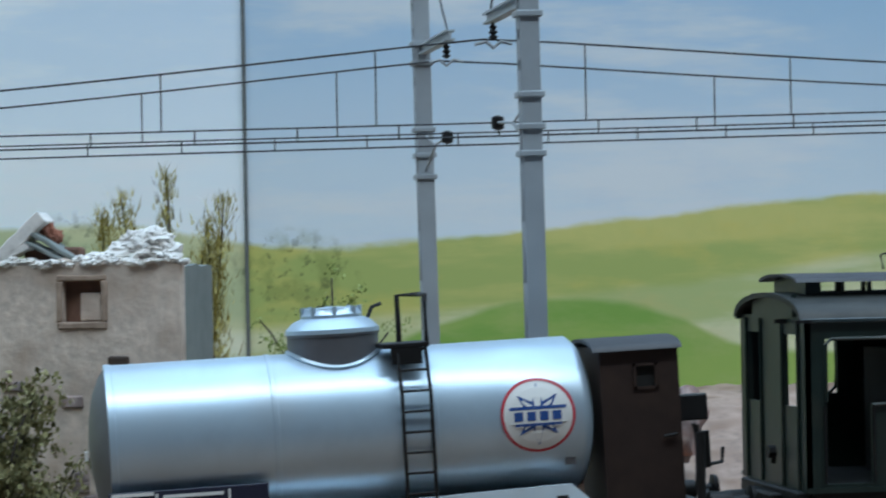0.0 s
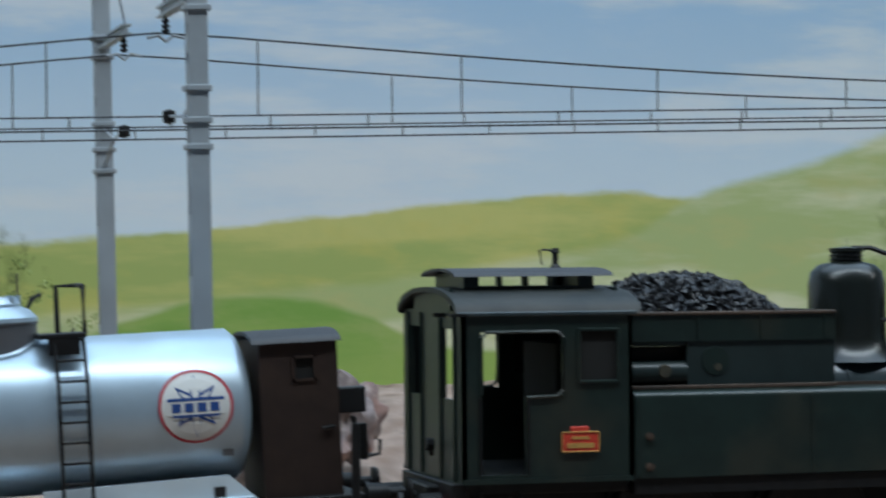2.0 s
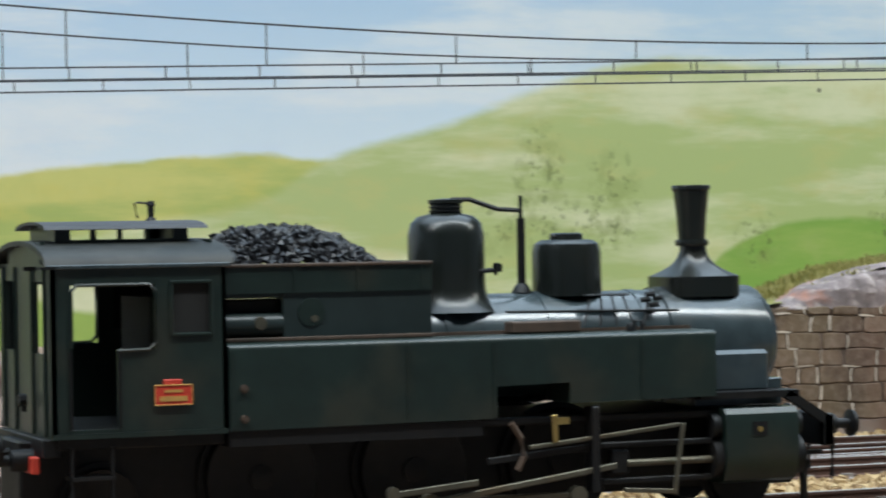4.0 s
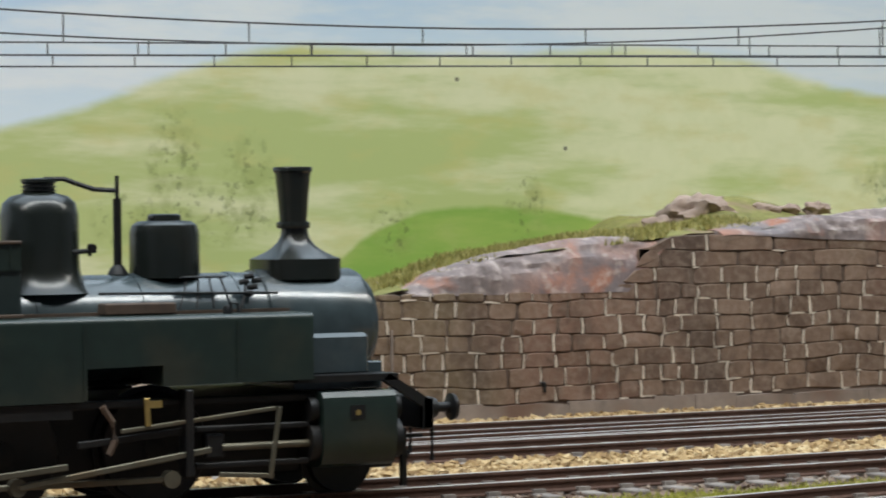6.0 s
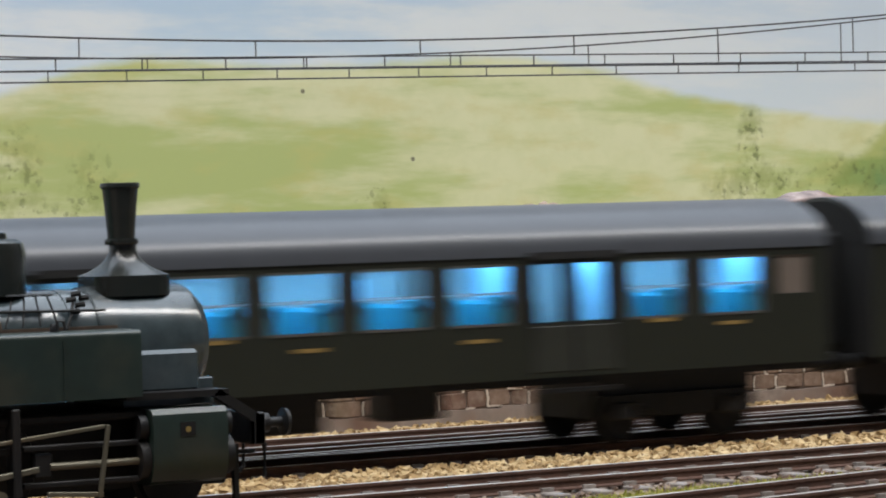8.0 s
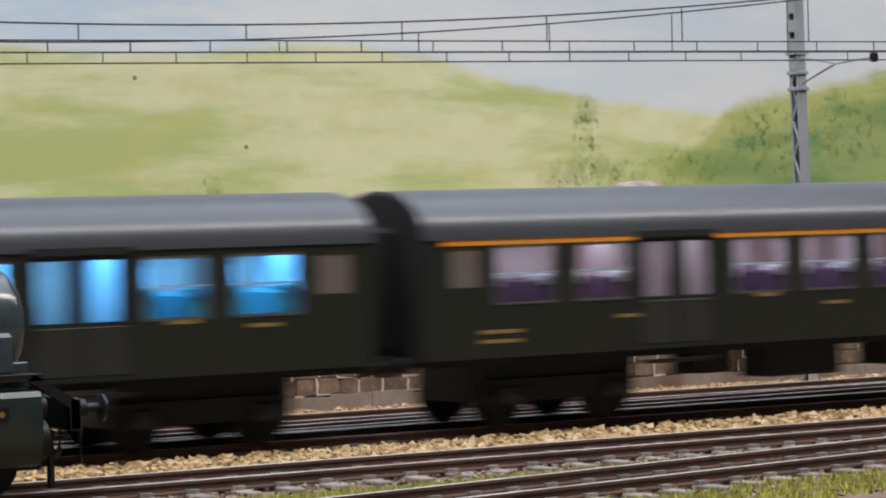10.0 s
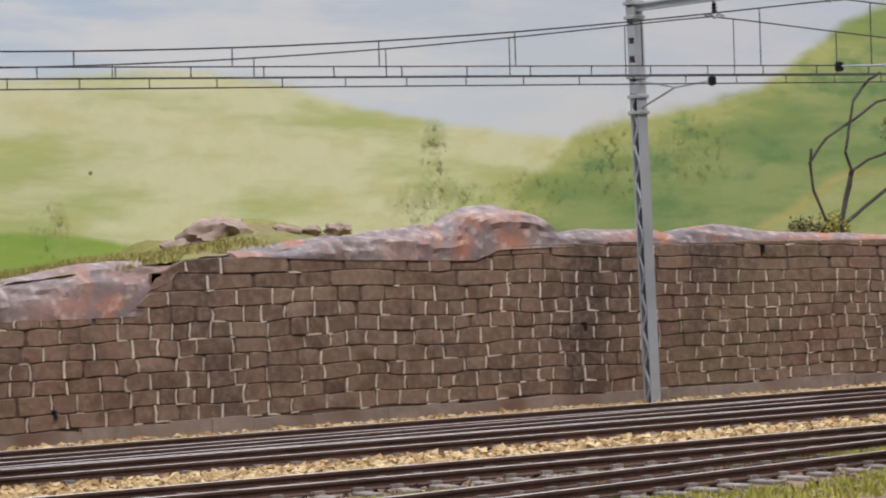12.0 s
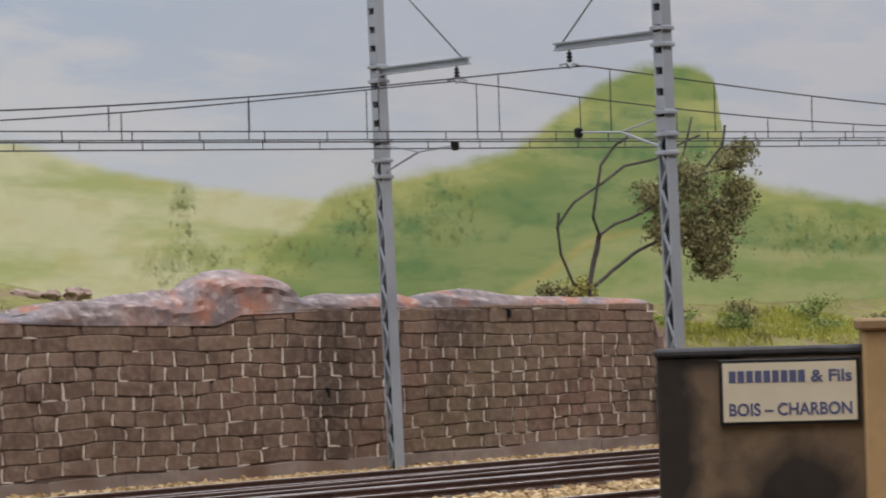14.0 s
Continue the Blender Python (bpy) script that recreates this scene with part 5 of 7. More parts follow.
    lathe(bm := B(), (237.6, yc, 0), [(5.3, 32.6), (5.25, 34.4), (5.25, 39.2), (4.9, 40.4), (4.0, 41.0), (2.6, 41.1), (2.5, 41.9), (2.0, 42.1), (0.3, 42.1)], 36)
    part("sand_dome", bm, M_GLOSSBLACK, t, "round black sand dome with lid")
    rod(bm := B(), (234.9, yc - 1, 41.5), (236, yc - 1, 41.6), 0.35)
    part("sand_lid_latch", bm, M_BLACK, t)
    for k in range(4):
        bm = B()
        c = Vector((238.2 + 1.7 * k, 1.2 - 0.15 * k, 32.7))
        lathe(lathe_only := B(), c, [(0.9, -0.15), (1.05, 0.0), (0.9, 0.15), (0.5, 0.2)], 12)
        pipe(bm, [c, (c.x - 1 + 0.5 * k, -0.3, 30.5), (c.x - 2 + 1.0 * k, -1.0, 28.2)], 0.16)
        valve = part("valve_wheel", lathe_only, M_BLACK, t)
        part("sand_pipe", bm, M_BLACK, valve, "thin black pipe")
    bm = B()
    for dx, dz in ((0, 0), (0.8, 1.0), (-0.6, 1.8), (1.4, 2.0), (0.2, 2.6)):
        rod(bm, (247 + dx, 0.9, 30.0 + dz), (248.4 + dx, 0.4, 30.2 + dz), 0.42)
    pipe(bm, [(247.4, 0.6, 31.5), (246.6, -0.6, 29.5), (245.6, -1.2, 27.6)], 0.25)
    part("clack_valve", bm, M_BLACK, t, "cluster of black boiler fittings")
    box(bm := B(), 224.0, 235.0, -2.8, 0.4, 27.5, 29.2, 0.2)
    part("tool_box", bm, M_RUSTBAND, t, "rusty tool tray on the tank")
    rod(bm := B(), (224, -0.4, 30.6), (252, -0.6, 30.2), 0.2)
    part("handrail", bm, M_BLACK, t, "thin boiler handrail")
    box(bm := B(), 211.5, 254, -0.4, 1.2, 27.3, 27.9)
    part("tank_top_step", bm, M_RUSTBAND, t)
    # cylinder and motion, near and far
    for yy, s in ((-9.4, 1), (25.9, -1)):
        o = lambda v: yy + s * v
        bm = B()
        outline = [(0.9, 15.6), (0.25, 14.8), (0.0, 13.2), (0.05, 9.0), (0.35, 6.6), (1.2, 5.0), (2.6, 4.5), (7.0, 4.5), (7.0, 15.6)]
        ends = [[bm.verts.new((x, o(a), z)) for a, z in outline] for x in (255.3, 267.3)]
        for i in range(len(outline)):
            k = (i + 1) % len(outline)
            bm.faces.new((ends[0][i], ends[0][k], ends[1][k], ends[1][i]))
        bm.faces.new(ends[0])
        bm.faces.new(ends[1])
        cyl = part("cylinder", bm, M_GREEN, t, "dark green cylinder block", 30)
        bm = B()
        box(bm, 259.6, 262.0, min(o(-0.1), o(1)), max(o(-0.1), o(1)), 11.6, 13.6)
        part("cylinder_port", bm, M_BLACK, cyl, "square black opening")
        bm = B()
        rod(bm, (260.8, o(-0.2), 12.5), (260.8, o(0.5), 12.5), 0.45)
        part("cylinder_bolt", bm, M_BRASS, cyl, "brass bolt")
        bm = B()
        for x in (253.8, 267.3):
            rod(bm, (x, o(3.4), 8.3), (x + 1.4, o(3.4), 8.3), 3.0, seg=20)
            rod(bm, (x, o(2.8), 13.0), (x + 1.2, o(2.8), 13.0), 1.9, seg=16)
        part("cylinder_cover", bm, M_BLACK, cyl)
        bm = B()
        rod(bm, (240, o(2.4), 8.2), (254, o(2.4), 8.2), 0.55, seg=10)
        part("piston_rod", bm, M_STEEL, t, "bright piston rod")
        bm = B()
        for z in (10.9, 5.6):
            bar(bm := B(), (236, o(3), z), (254, o(3), z), 0.9, 1.2)
            part("slide_bar", bm, M_BLACK, t)
        box(bm := B(), 237.5, 240.5, min(o(2.2), o(4)), max(o(2.2), o(4)), 6.6, 10.2, 0.3)
        part("crosshead", bm, M_BLACK, t, "black crosshead")
        bm = B()
        bar(bm, (238, o(1.6), 8.0), (209, o(1.4), 4.0), 0.9, 0.7)
        part("connecting_rod", bm, M_STEEL, t, "long steel connecting rod")
        bar(bm := B(), (186, o(2.4), 4.0), (232, o(2.4), 4.0), 0.9, 0.8)
        for x in (186, 209, 232):
            rod(bm, (x, o(1.4), 4.0), (x, o(3.0), 4.0), 1.3, seg=12)
        part("coupling_rod", bm, M_STEEL, t, "steel coupling rod")
        bm = B()
        bar(bm, (248.6, o(0.9), 13.8), (247.0, o(0.9), 3.4), 0.7, 0.5)
        part("combination_lever", bm, M_STEEL, t, "thin upright lever")
        bar(bm := B(), (248.2, o(1.4), 13.6), (224.2, o(1.4), 11.2), 0.6, 0.5)
        part("radius_rod", bm, M_STEEL, t, "steel radius rod")
        bar(bm := B(), (247.6, o(1.0), 3.8), (239.0, o(1.0), 4.4), 0.7, 0.5)
        part("union_link", bm, M_STEEL, t)
        bar(bm := B(), (216.0, o(0.9), 6.6), (203.0, o(0.9), 5.4), 0.9, 0.5)
        rod(bm, (203, o(0.4), 5.6), (203, o(1.4), 5.6), 1.0, seg=12)
        part("eccentric_rod", bm, M_STEEL, t, "steel eccentric rod")
        pipe(bm := B(), [(221.5, o(1.6), 14.8), (223.0, o(1.6), 12.6), (223.4, o(1.6), 10.0), (222.4, o(1.6), 8.0)], 0.5)
        part("expansion_link", bm, M_RUSTBAND, t, "curved expansion link")
        bar(bm := B(), (228.0, o(1.0), 15.8), (228.2, o(1.0), 11.8), 0.8, 0.5)
        box(bm, 228.2, 230.2, min(o(0.6), o(1.4)), max(o(0.6), o(1.4)), 14.4, 15.4)
        part("lifting_link", bm, M_BRASS, t, "brass lifting link")
        box(bm := B(), 234.0, 235.2, min(o(0.8), o(4)), max(o(0.8), o(4)), 4.2, 16.8, 0.2)
        part("motion_bracket", bm, M_BLACK, t, "black motion bracket")
        bar(bm := B(), (218, o(2.2), 9.4), (234, o(2.2), 10.8), 1.0, 0.6)
        part("reversing_rod", bm, M_BLACK, t)
    return t


def tank_wagon():
    yc = 8.25
    t = thing("tank_wagon", 95, yc, 0, "silver tank wagon with a brown brakeman's cabin and black ladder", "railway wagon")
    zc, r = 25.2, 10.7
    lathe(bm := B(), (0, yc, zc), [(9.6, 62.6), (10.3, 61.4), (r + 0.14, 61.4), (r + 0.14, 62.3), (r, 62.4), (r, 83.2), (r + 0.12, 83.3), (r + 0.12, 83.9), (r, 84.0), (r, 104.6), (r + 0.12, 104.7), (r + 0.12, 105.3), (r, 105.4), (r, 125.0), (9.6, 126.2), (7.0, 127.2), (0.2, 127.8)], 56, "X")
    part("tank", bm, M_TANK, t, "silver-painted cylindrical tank", 50)
    # end facing away from the light, darkened by its own grey material
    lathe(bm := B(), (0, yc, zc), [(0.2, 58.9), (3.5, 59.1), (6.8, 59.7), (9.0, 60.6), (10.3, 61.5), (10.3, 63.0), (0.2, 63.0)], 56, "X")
    part("tank_end", bm, M_TANKENDSHADE, t, "dished tank end, its shade put into a darker grey", 50)
    lathe(bm := B(), (92.9, yc, 0), [(6.3, 32.0), (6.3, 38.0), (6.45, 38.1), (6.45, 38.5)], 36)
    dome = part("tank_dome", bm, M_TANKDOME, t, "grey filler dome")
    lathe(bm := B(), (92.9, yc, 0), [(6.5, 38.4), (6.4, 39.0), (5.4, 40.0), (4.2, 40.5), (4.2, 40.9), (3.9, 41.2), (3.7, 41.8), (0.2, 42.0)], 36)
    part("dome_lid", bm, M_TANK, dome, "silver dome lid")
    bm = B()
    for k in range(8):
        a = k * math.pi / 4
        rod(bm, (92.9 + 3.9 * math.cos(a), yc + 3.9 * math.sin(a), 40.6), (92.9 + 3.9 * math.cos(a), yc + 3.9 * math.sin(a), 42.0), 0.35)
    part("lid_clamps", bm, M_TANK, dome)
    pipe(bm := B(), [(98, yc + 5, 39), (99.2, yc + 5, 41.5), (100.5, yc + 5, 41.9)], 0.3)
    part("lid_lever", bm, M_BLACK, dome, "small black lever")
    pts = []
    for k in range(25):
        a = math.pi * k / 24
        px = 92.9 - 6.4 * math.cos(a)
        py = yc - 6.4 * math.sin(a)
        pts.append((px, py - 0.15, zc + math.sqrt(max(r * r - (py - yc) ** 2, 0.01)) + 0.1))
    pipe(bm := B(), pts, 0.35, 6)
    part("dome_weld", bm, M_TANK, dome, "silver weld ring")
    # ladder and platform
    ya = yc - 11.2
    bm = B()
    for x in (100.5, 104.4):
        pipe(bm, [(x, ya, 9.0), (x, ya, 30.0), (x - 0.1, ya + 2.2, 36.2)], 0.26)
    for k in range(10):
        z = 11.0 + 2.75 * k
        yy = ya if z < 30 else ya + (z - 30) * 0.36
        rod(bm, (100.5, yy, z), (104.4, yy, z), 0.2, seg=5)
    part("ladder", bm, M_BLACK, t, "black ladder up the tank side")
    bm = B()
    box(bm, 98.4, 104.8, yc - 9.5, yc - 3.0, 36.0, 36.7, 0.1)
    box(bm, 99.6, 103.8, yc - 9.5, yc - 8.9, 33.8, 36.0)
    part("platform", bm, M_BLACK, t, "small black platform")
    pipe(bm := B(), [(101.6, yc - 3.4, 36.4), (101.6, yc - 3.4, 43.0), (104.6, yc - 3.4, 43.0), (104.6, yc - 8.8, 43.0), (104.6, yc - 8.8, 36.4)], 0.38)
    part("hoop_rail", bm, M_BLACK, t, "black hoop handrail")
    # round emblem curved onto the tank: white disc, red ring, blue star and a plain bar
    def curved(bm, faces_pts, lift):
        for poly in faces_pts:
            vs = []
            for u, v in poly:
                a = (v + 0.7) / r
                vs.append(bm.verts.new((118.9 + u, yc - (r + lift) * math.cos(a), zc + (r + lift) * math.sin(a))))
            bm.faces.new(vs)
        return bm
    def disc(rad, n=48, inner=0.0):
        out = []
        for k in range(n):
            a, b = 2 * math.pi * k / n, 2 * math.pi * (k + 1) / n
            steps = 4
            for j in range(steps):
                r0, r1 = inner + (rad - inner) * j / steps, inner + (rad - inner) * (j + 1) / steps
                q = [(r0 * math.cos(a), r0 * math.sin(a)), (r1 * math.cos(a), r1 * math.sin(a)), (r1 * math.cos(b), r1 * math.sin(b)), (r0 * math.cos(b), r0 * math.sin(b))]
                out.append(q[1:] if r0 == 0 else q)
        return out
    emb = part("emblem", curved(B(), disc(5.0), 0.06), M_WHITE, t, "round white emblem")
    part("emblem_ring", curved(B(), disc(5.15, inner=4.75), 0.10), M_LOGORED, emb, "red rim")
    for k in range(8):
        a = math.radians(90 + 45 * k)
        lg = (4.4, 3.9, 3.4, 3.7, 4.2, 3.7, 3.4, 3.9)[k]
        tip, foot_l, foot_r = (lg * math.cos(a), lg * math.sin(a)), (1.9 * math.cos(a + 0.39), 1.9 * math.sin(a + 0.39)), (1.9 * math.cos(a - 0.39), 1.9 * math.sin(a - 0.39))
        ray = part("star_ray", curved(B(), [[(0, 0), foot_r, tip, foot_l]], 0.12), M_LOGOBLUE, emb, "blue star ray")
        if k % 2:
            inner = [(0.8 * math.cos(a), 0.8 * math.sin(a)), (1.55 * math.cos(a - 0.25), 1.55 * math.sin(a - 0.25)), ((lg - 0.9) * math.cos(a), (lg - 0.9) * math.sin(a)), (1.55 * math.cos(a + 0.25), 1.55 * math.sin(a + 0.25))]
            tagged(part("ray_field", curved(B(), [inner], 0.15), M_WHITE, emb), "white field inside a ray")
    bars = [[(-3.9, 0.75), (3.9, 0.75), (3.9, 1.15), (-3.9, 1.15)], [(-3.2, -1.45), (3.2, -1.45), (3.2, -1.1), (-3.2, -1.1)]]
    part("emblem_field", curved(B(), [[(-3.9, -1.1), (-1.3, -1.1), (-1.3, 0.75), (-3.9, 0.75)], [(-1.3, -1.1), (1.3, -1.1), (1.3, 0.75), (-1.3, 0.75)], [(1.3, -1.1), (3.9, -1.1), (3.9, 0.75), (1.3, 0.75)]], 0.16), M_WHITE, emb)
    bars += [[(-3.3 + 1.75 * k, -0.75), (-2.1 + 1.75 * k, -0.75), (-2.1 + 1.75 * k, 0.45), (-3.3 + 1.75 * k, 0.45)] for k in range(4)]
    part("emblem_mark", curved(B(), bars, 0.20), M_LOGOBLUE, emb, "blue bars")
    # data panel with unreadable writing as plain bars
    box(bm := B(), 60.8, 82.0, yc - 10.9, yc - 10.3, 13.5, 19.4, 0.1)
    pan = part("data_panel", bm, M_LOGOBLUE_DARK, t, "dark blue data panel")
    bm = B()
    for x0, x1, z in ((61.2, 66.8, 18.8), (62.6, 66.0, 17.6), (68, 76, 18.3), (69.5, 73.5, 17.3)):
        box(bm, x0, x1, yc - 11.0, yc - 10.85, z, z + 0.45)
    box(bm, 67.0, 67.3, yc - 11.0, yc - 10.85, 14, 19)
    box(bm, 76.6, 76.9, yc - 11.0, yc - 10.85, 14, 19)
    part("panel_bars", bm, M_WHITE, pan)
    box(bm := B(), 122.6, 124.0, yc - 9.2, yc - 9.0, 18.8, 19.8)
    part("data_mark", bm, M_TANKDOME, t)
    box(bm := B(), 58.2, 58.6, yc - 6.4, yc - 4.0, 23.6, 24.8)
    part("end_label", bm, M_WHITE, t, "small white label")
    # frame
    for ya, yb in ((yc - 10.6, yc - 9.4), (yc + 9.4, yc + 10.6)):
        part("solebar", box(B(), 57, 141, ya, yb, 9.2, 11.2, 0.2), M_BLACK, t, "black sole bar")
    box(bm := B(), 57, 142, yc - 10.4, yc + 10.4, 11.2, 12.4, 0.1)
    part("underframe", bm, M_BLACK, t, "black underframe")
    box(bm := B(), 60, 126.5, yc - 10.4, yc - 7.6, 12.5, 13.2, 0.1)
    part("walkway", bm, M_TANK, t, "silver walkway along the tank")
    slab(bm := B(), [(98, 12.4), (127.4, 12.4), (123.2, 16.2), (98, 15.6)], yc - 9.6, yc - 8.8)
    saddle = part("tank_saddle", bm, M_PALEPLATE, t, "pale blue-white tank saddle plate")
    box(bm := B(), 121.0, 122.6, yc - 9.75, yc - 9.6, 13.2, 14.7)
    part("saddle_mark", bm, M_SIGNFRAME, saddle, "small black square mark")
    for x in (72, 118):
        for y in (-1.4, 18.1 - 2.6 + 2.4):
            wheel(bm := B(), x, y, 5.7, 2.4, 0)
            part("wheel", bm, M_BLACK, t)
    for y in (-1.9, 18.4):
        buffer_stock(bm := B(), 142.0, y, 12.2, 1)
        part("buffer", bm, M_BLACK, t, "round black buffer")
        buffer_stock(bm := B(), 57.0, y, 12.2, -1)
        part("buffer", bm, M_BLACK, t, "round black buffer")
    bm = B()
    pipe(bm, [(142, yc, 11), (144, yc, 10), (147, yc, 9.4), (149.5, yc, 10.4), (152, yc, 11)], 0.5)
    part("screw_coupling", bm, M_BLACK, t, "black screw coupling")
    # brakeman's cabin
    x0, x1, y0, y1 = 128.4, 139.4, yc - 7.6, yc + 7.6
    sheet(bm := B(), (x0, x1), (12.2, 34.0), [(133.2, 136.2, 28.4, 31.6)], y0, y0 + 0.6)
    for nm, q in (("cabin_side", (x0, x1, y1 - 0.6, y1)), ("cabin_end", (x0, x0 + 0.6, y0 + 0.6, y1 - 0.6)), ("cabin_end", (x1 - 0.6, x1, y0 + 0.6, y1 - 0.6))):
        part(nm, box(B(), *q, 12.2, 34), M_BROWN, t, "dark brown boarded panel")
    cab = part("cabin_front", bm, M_BROWN, t, "dark brown cabin front")
    vault(bm := B(), x0 - 1.0, x1 + 0.5, yc, 8.3, 33.6, 1.7, 0.5)
    part("cabin_roof", bm, M_ROOFDARK, cab, "dark grey cabin roof")
    # shade inside the cabin is put into this near-black sheet
    box(bm := B(), 133.2, 136.2, y0 + 0.3, y0 + 0.45, 28.4, 31.6)
    part("cabin_window", bm, M_DARKIN, cab, "small window filled near-black for the shade inside")
    bm = B()
    for a, b, c, d in ((133.0, 133.4, 28.2, 31.8), (136.0, 136.4, 28.2, 31.8), (133.0, 136.4, 31.4, 31.8), (133.0, 136.4, 28.2, 28.6)):
        box(bm, a, b, y0 - 0.2, y0, c, d)
    part("window_frame", bm, M_BROWN, cab)
    rod(bm := B(), (136.8, y0 - 0.4, 21.6), (138.6, y0 - 0.4, 21.8), 0.25)
    part("door_handle", bm, M_BLACK, cab, "small door handle")
    box(bm := B(), 139.4, 143.4, yc - 6.8, yc - 4.6, 23.4, 27.0, 0.2)
    rod(bm, (141.0, yc - 9.6, 12), (141.0, yc - 9.6, 23), 0.3)
    pipe(bm, [(141.2, yc - 7, 23.0), (141.6, yc - 7, 20.5), (141.2, yc - 7, 14)], 0.35)
    pipe(bm, [(141.5, yc - 8.2, 17.2), (144.6, yc - 8.2, 17.6), (144.8, yc - 8.2, 19.6)], 0.28)
    rod(bm, (142.2, yc - 8.4, 17), (142.2, yc - 8.4, 22), 0.8)
    part("brake_gear", bm, M_BLACK, t, "black handbrake gear on the platform")
    return t


M_CABROOF = node_mat("sooty_cab_roof", (0.013, 0.015, 0.013), 0.5, 0.0, 2.5, 0.35, 0.15, (0.05, 0.045, 0.035), 0.5, spec=0.4)
M_PALEPLATE = node_mat("pale_plate_paint", (0.62, 0.70, 0.76), 0.45, 0.0, 3, 0.08, 0.03, (0.4, 0.38, 0.35), 0.25)
# tank end: shade put into the base grey, over patches of dirt
M_TANKENDSHADE = node_mat("shaded_tank_end", (0.15, 0.155, 0.16), 0.5, 0.35, 3, 0.2, 0.08, (0.08, 0.07, 0.06), 0.4)
M_LOGOBLUE_DARK = node_mat("navy_panel", (0.012, 0.014, 0.035), 0.45, 0.0, 2, 0.1, 0.0)
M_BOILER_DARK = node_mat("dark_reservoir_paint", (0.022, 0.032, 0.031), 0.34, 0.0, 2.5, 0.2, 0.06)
steam_engine()
WAGON = tank_wagon()
WAGON.rotation_euler = (0, radians(-2.4), 0)
WAGON.location.x += 0.0010
WAGON.location.z = -0.0004
# black and white lineside post by the wagon
t = thing("marker_post", 138.3, -14, -2.7, "thin black and white banded lineside post", "post")
for k in range(9):
    rod(bm := B(), (138.3, -14, -2.7 + 3 * k), (138.3, -14, 0.3 + 3 * k), 0.6, seg=10)
    part("band", bm, M_WHITE if k in (2, 4) else M_BLACK, t)

YT = 64.8


def electric_engine():
    """Green electric engine; x is measured from the first coach's front."""
    t = thing("electric_locomotive", 0, YT, 0, "two-tone green electric locomotive with one pantograph raised", "locomotive", "passing train")
    h = 16.2
    xf, xr = -206.0, -18.0
    yn, yf = YT - h, YT + h
    for x0, x1, nm in ((xf, xr, "lower"),):
        bm = B()
        box(bm, xf + 1.5, xr - 1.5, yn, yf, 14.8, 29.0, 0.8)
        part("lower_body", bm, M_EDARK, t, "dark green lower body")
        bm = B()
        box(bm, xf + 2.5, xr - 2.5, yn, yf, 29.5, 37.0, 0.8)
        upper = part("upper_body", bm, M_EGREEN, t, "mid-green upper body")
        box(bm := B(), xf + 1.4, xr - 1.4, yn - 0.12, yf + 0.12, 29.05, 29.45, 0.1)
        part("waist_band", bm, M_WHITE, t, "thin pale waist band")
    vault(bm := B(), xf + 2.4, xr - 2.4, YT, h + 0.2, 36.8, 5.6, 0.8)
    roof = part("roof", bm, M_EROOF, t, "pale green curved roof")
    for xa, xb in ((xf + 2.2, xf + 3.4), (xr - 3.4, xr - 2.2)):
        vault(bm := B(), xa, xb, YT, h, 36.6, 5.2, 8.0)
        part("roof_end", bm, M_EGREEN, roof, "green roof end")
    bm = B()
    box(bm, -150, -64, YT - 9, YT + 9, 41, 45.6, 1.6)
    part("roof_hood", bm, M_EROOF, roof, "raised pale green roof hood")
    bm = B()
    for x in range(-148, -66, 14):
        box(bm, x, x + 12.5, YT - 9.4, YT - 8.6, 41.4, 42.2)
        box(bm, x, x + 12.5, YT - 3, YT + 3, 45.6, 46.2)
    part("roof_grille", bm, M_BLACK, roof, "dark louvre slot")
    for a, b in ((-198, -152), (-62, -26)):
        box(bm := B(), a, b, YT - 9.6, YT + 9.6, 42.0, 42.7, 0.1)
        part("roof_walk", bm, M_ROOFDARK, roof, "dark roof walkway")
        box(bm := B(), a, b, yn - 0.5, yn + 0.2, 36.4, 36.9)
        part("gutter", bm, M_EGREEN, roof)
    for x in (-147, -124, -101, -77.5):
        lathe(bm := B(), (x, yn - 0.25, 32.9), [(2.2, 0.0), (2.8, 0.0), (2.9, 0.35), (2.2, 0.35)], 24, "Y")
        p = part("porthole", bm, M_GREY, t, "metal-rimmed round window")
        lathe(bm := B(), (x, yn - 0.45, 32.9), [(0.1, 0.0), (2.15, 0.0), (2.15, 0.3)], 20, "Y")
        part("porthole_glass", bm, M_DARKIN, p, "dark round pane")
        rod(bm := B(), (x - 2.6, yn - 0.5, 32.9), (x + 2.6, yn - 0.5, 32.9), 0.2)
        rod(bm, (x, yn - 0.5, 30.2), (x, yn - 0.5, 35.6), 0.2)
        part("porthole_bar", bm, M_DARKIN, p)
    for x in (-141.5, -95.5):
        bm = B()
        for k in range(4):
            box(bm, x, x + 12, yn - 0.3, yn + 0.2, 31.8 + 0.6 * k, 32.15 + 0.6 * k)
        lv = part("louvre", bm, M_ROOFDARK, t, "dark horizontal louvres")
        bm = B()
        for q in ((x - 0.4, x + 12.4, 31.1, 31.5), (x - 0.4, x + 12.4, 34.3, 34.7), (x - 0.4, x, 31.5, 34.3), (x + 12.0, x + 12.4, 31.5, 34.3)):
            box(bm, q[0], q[1], yn - 0.35, yn + 0.1, q[2], q[3])
        part("louvre_frame", bm, M_GREY, lv, "pale louvre frame")
    for x, w in ((-194.0, 4.6), (-34.0, 4.6)):
        box(bm := B(), x, x + w, yn - 0.2, yn + 0.3, 17.5, 36.0, 0.1)
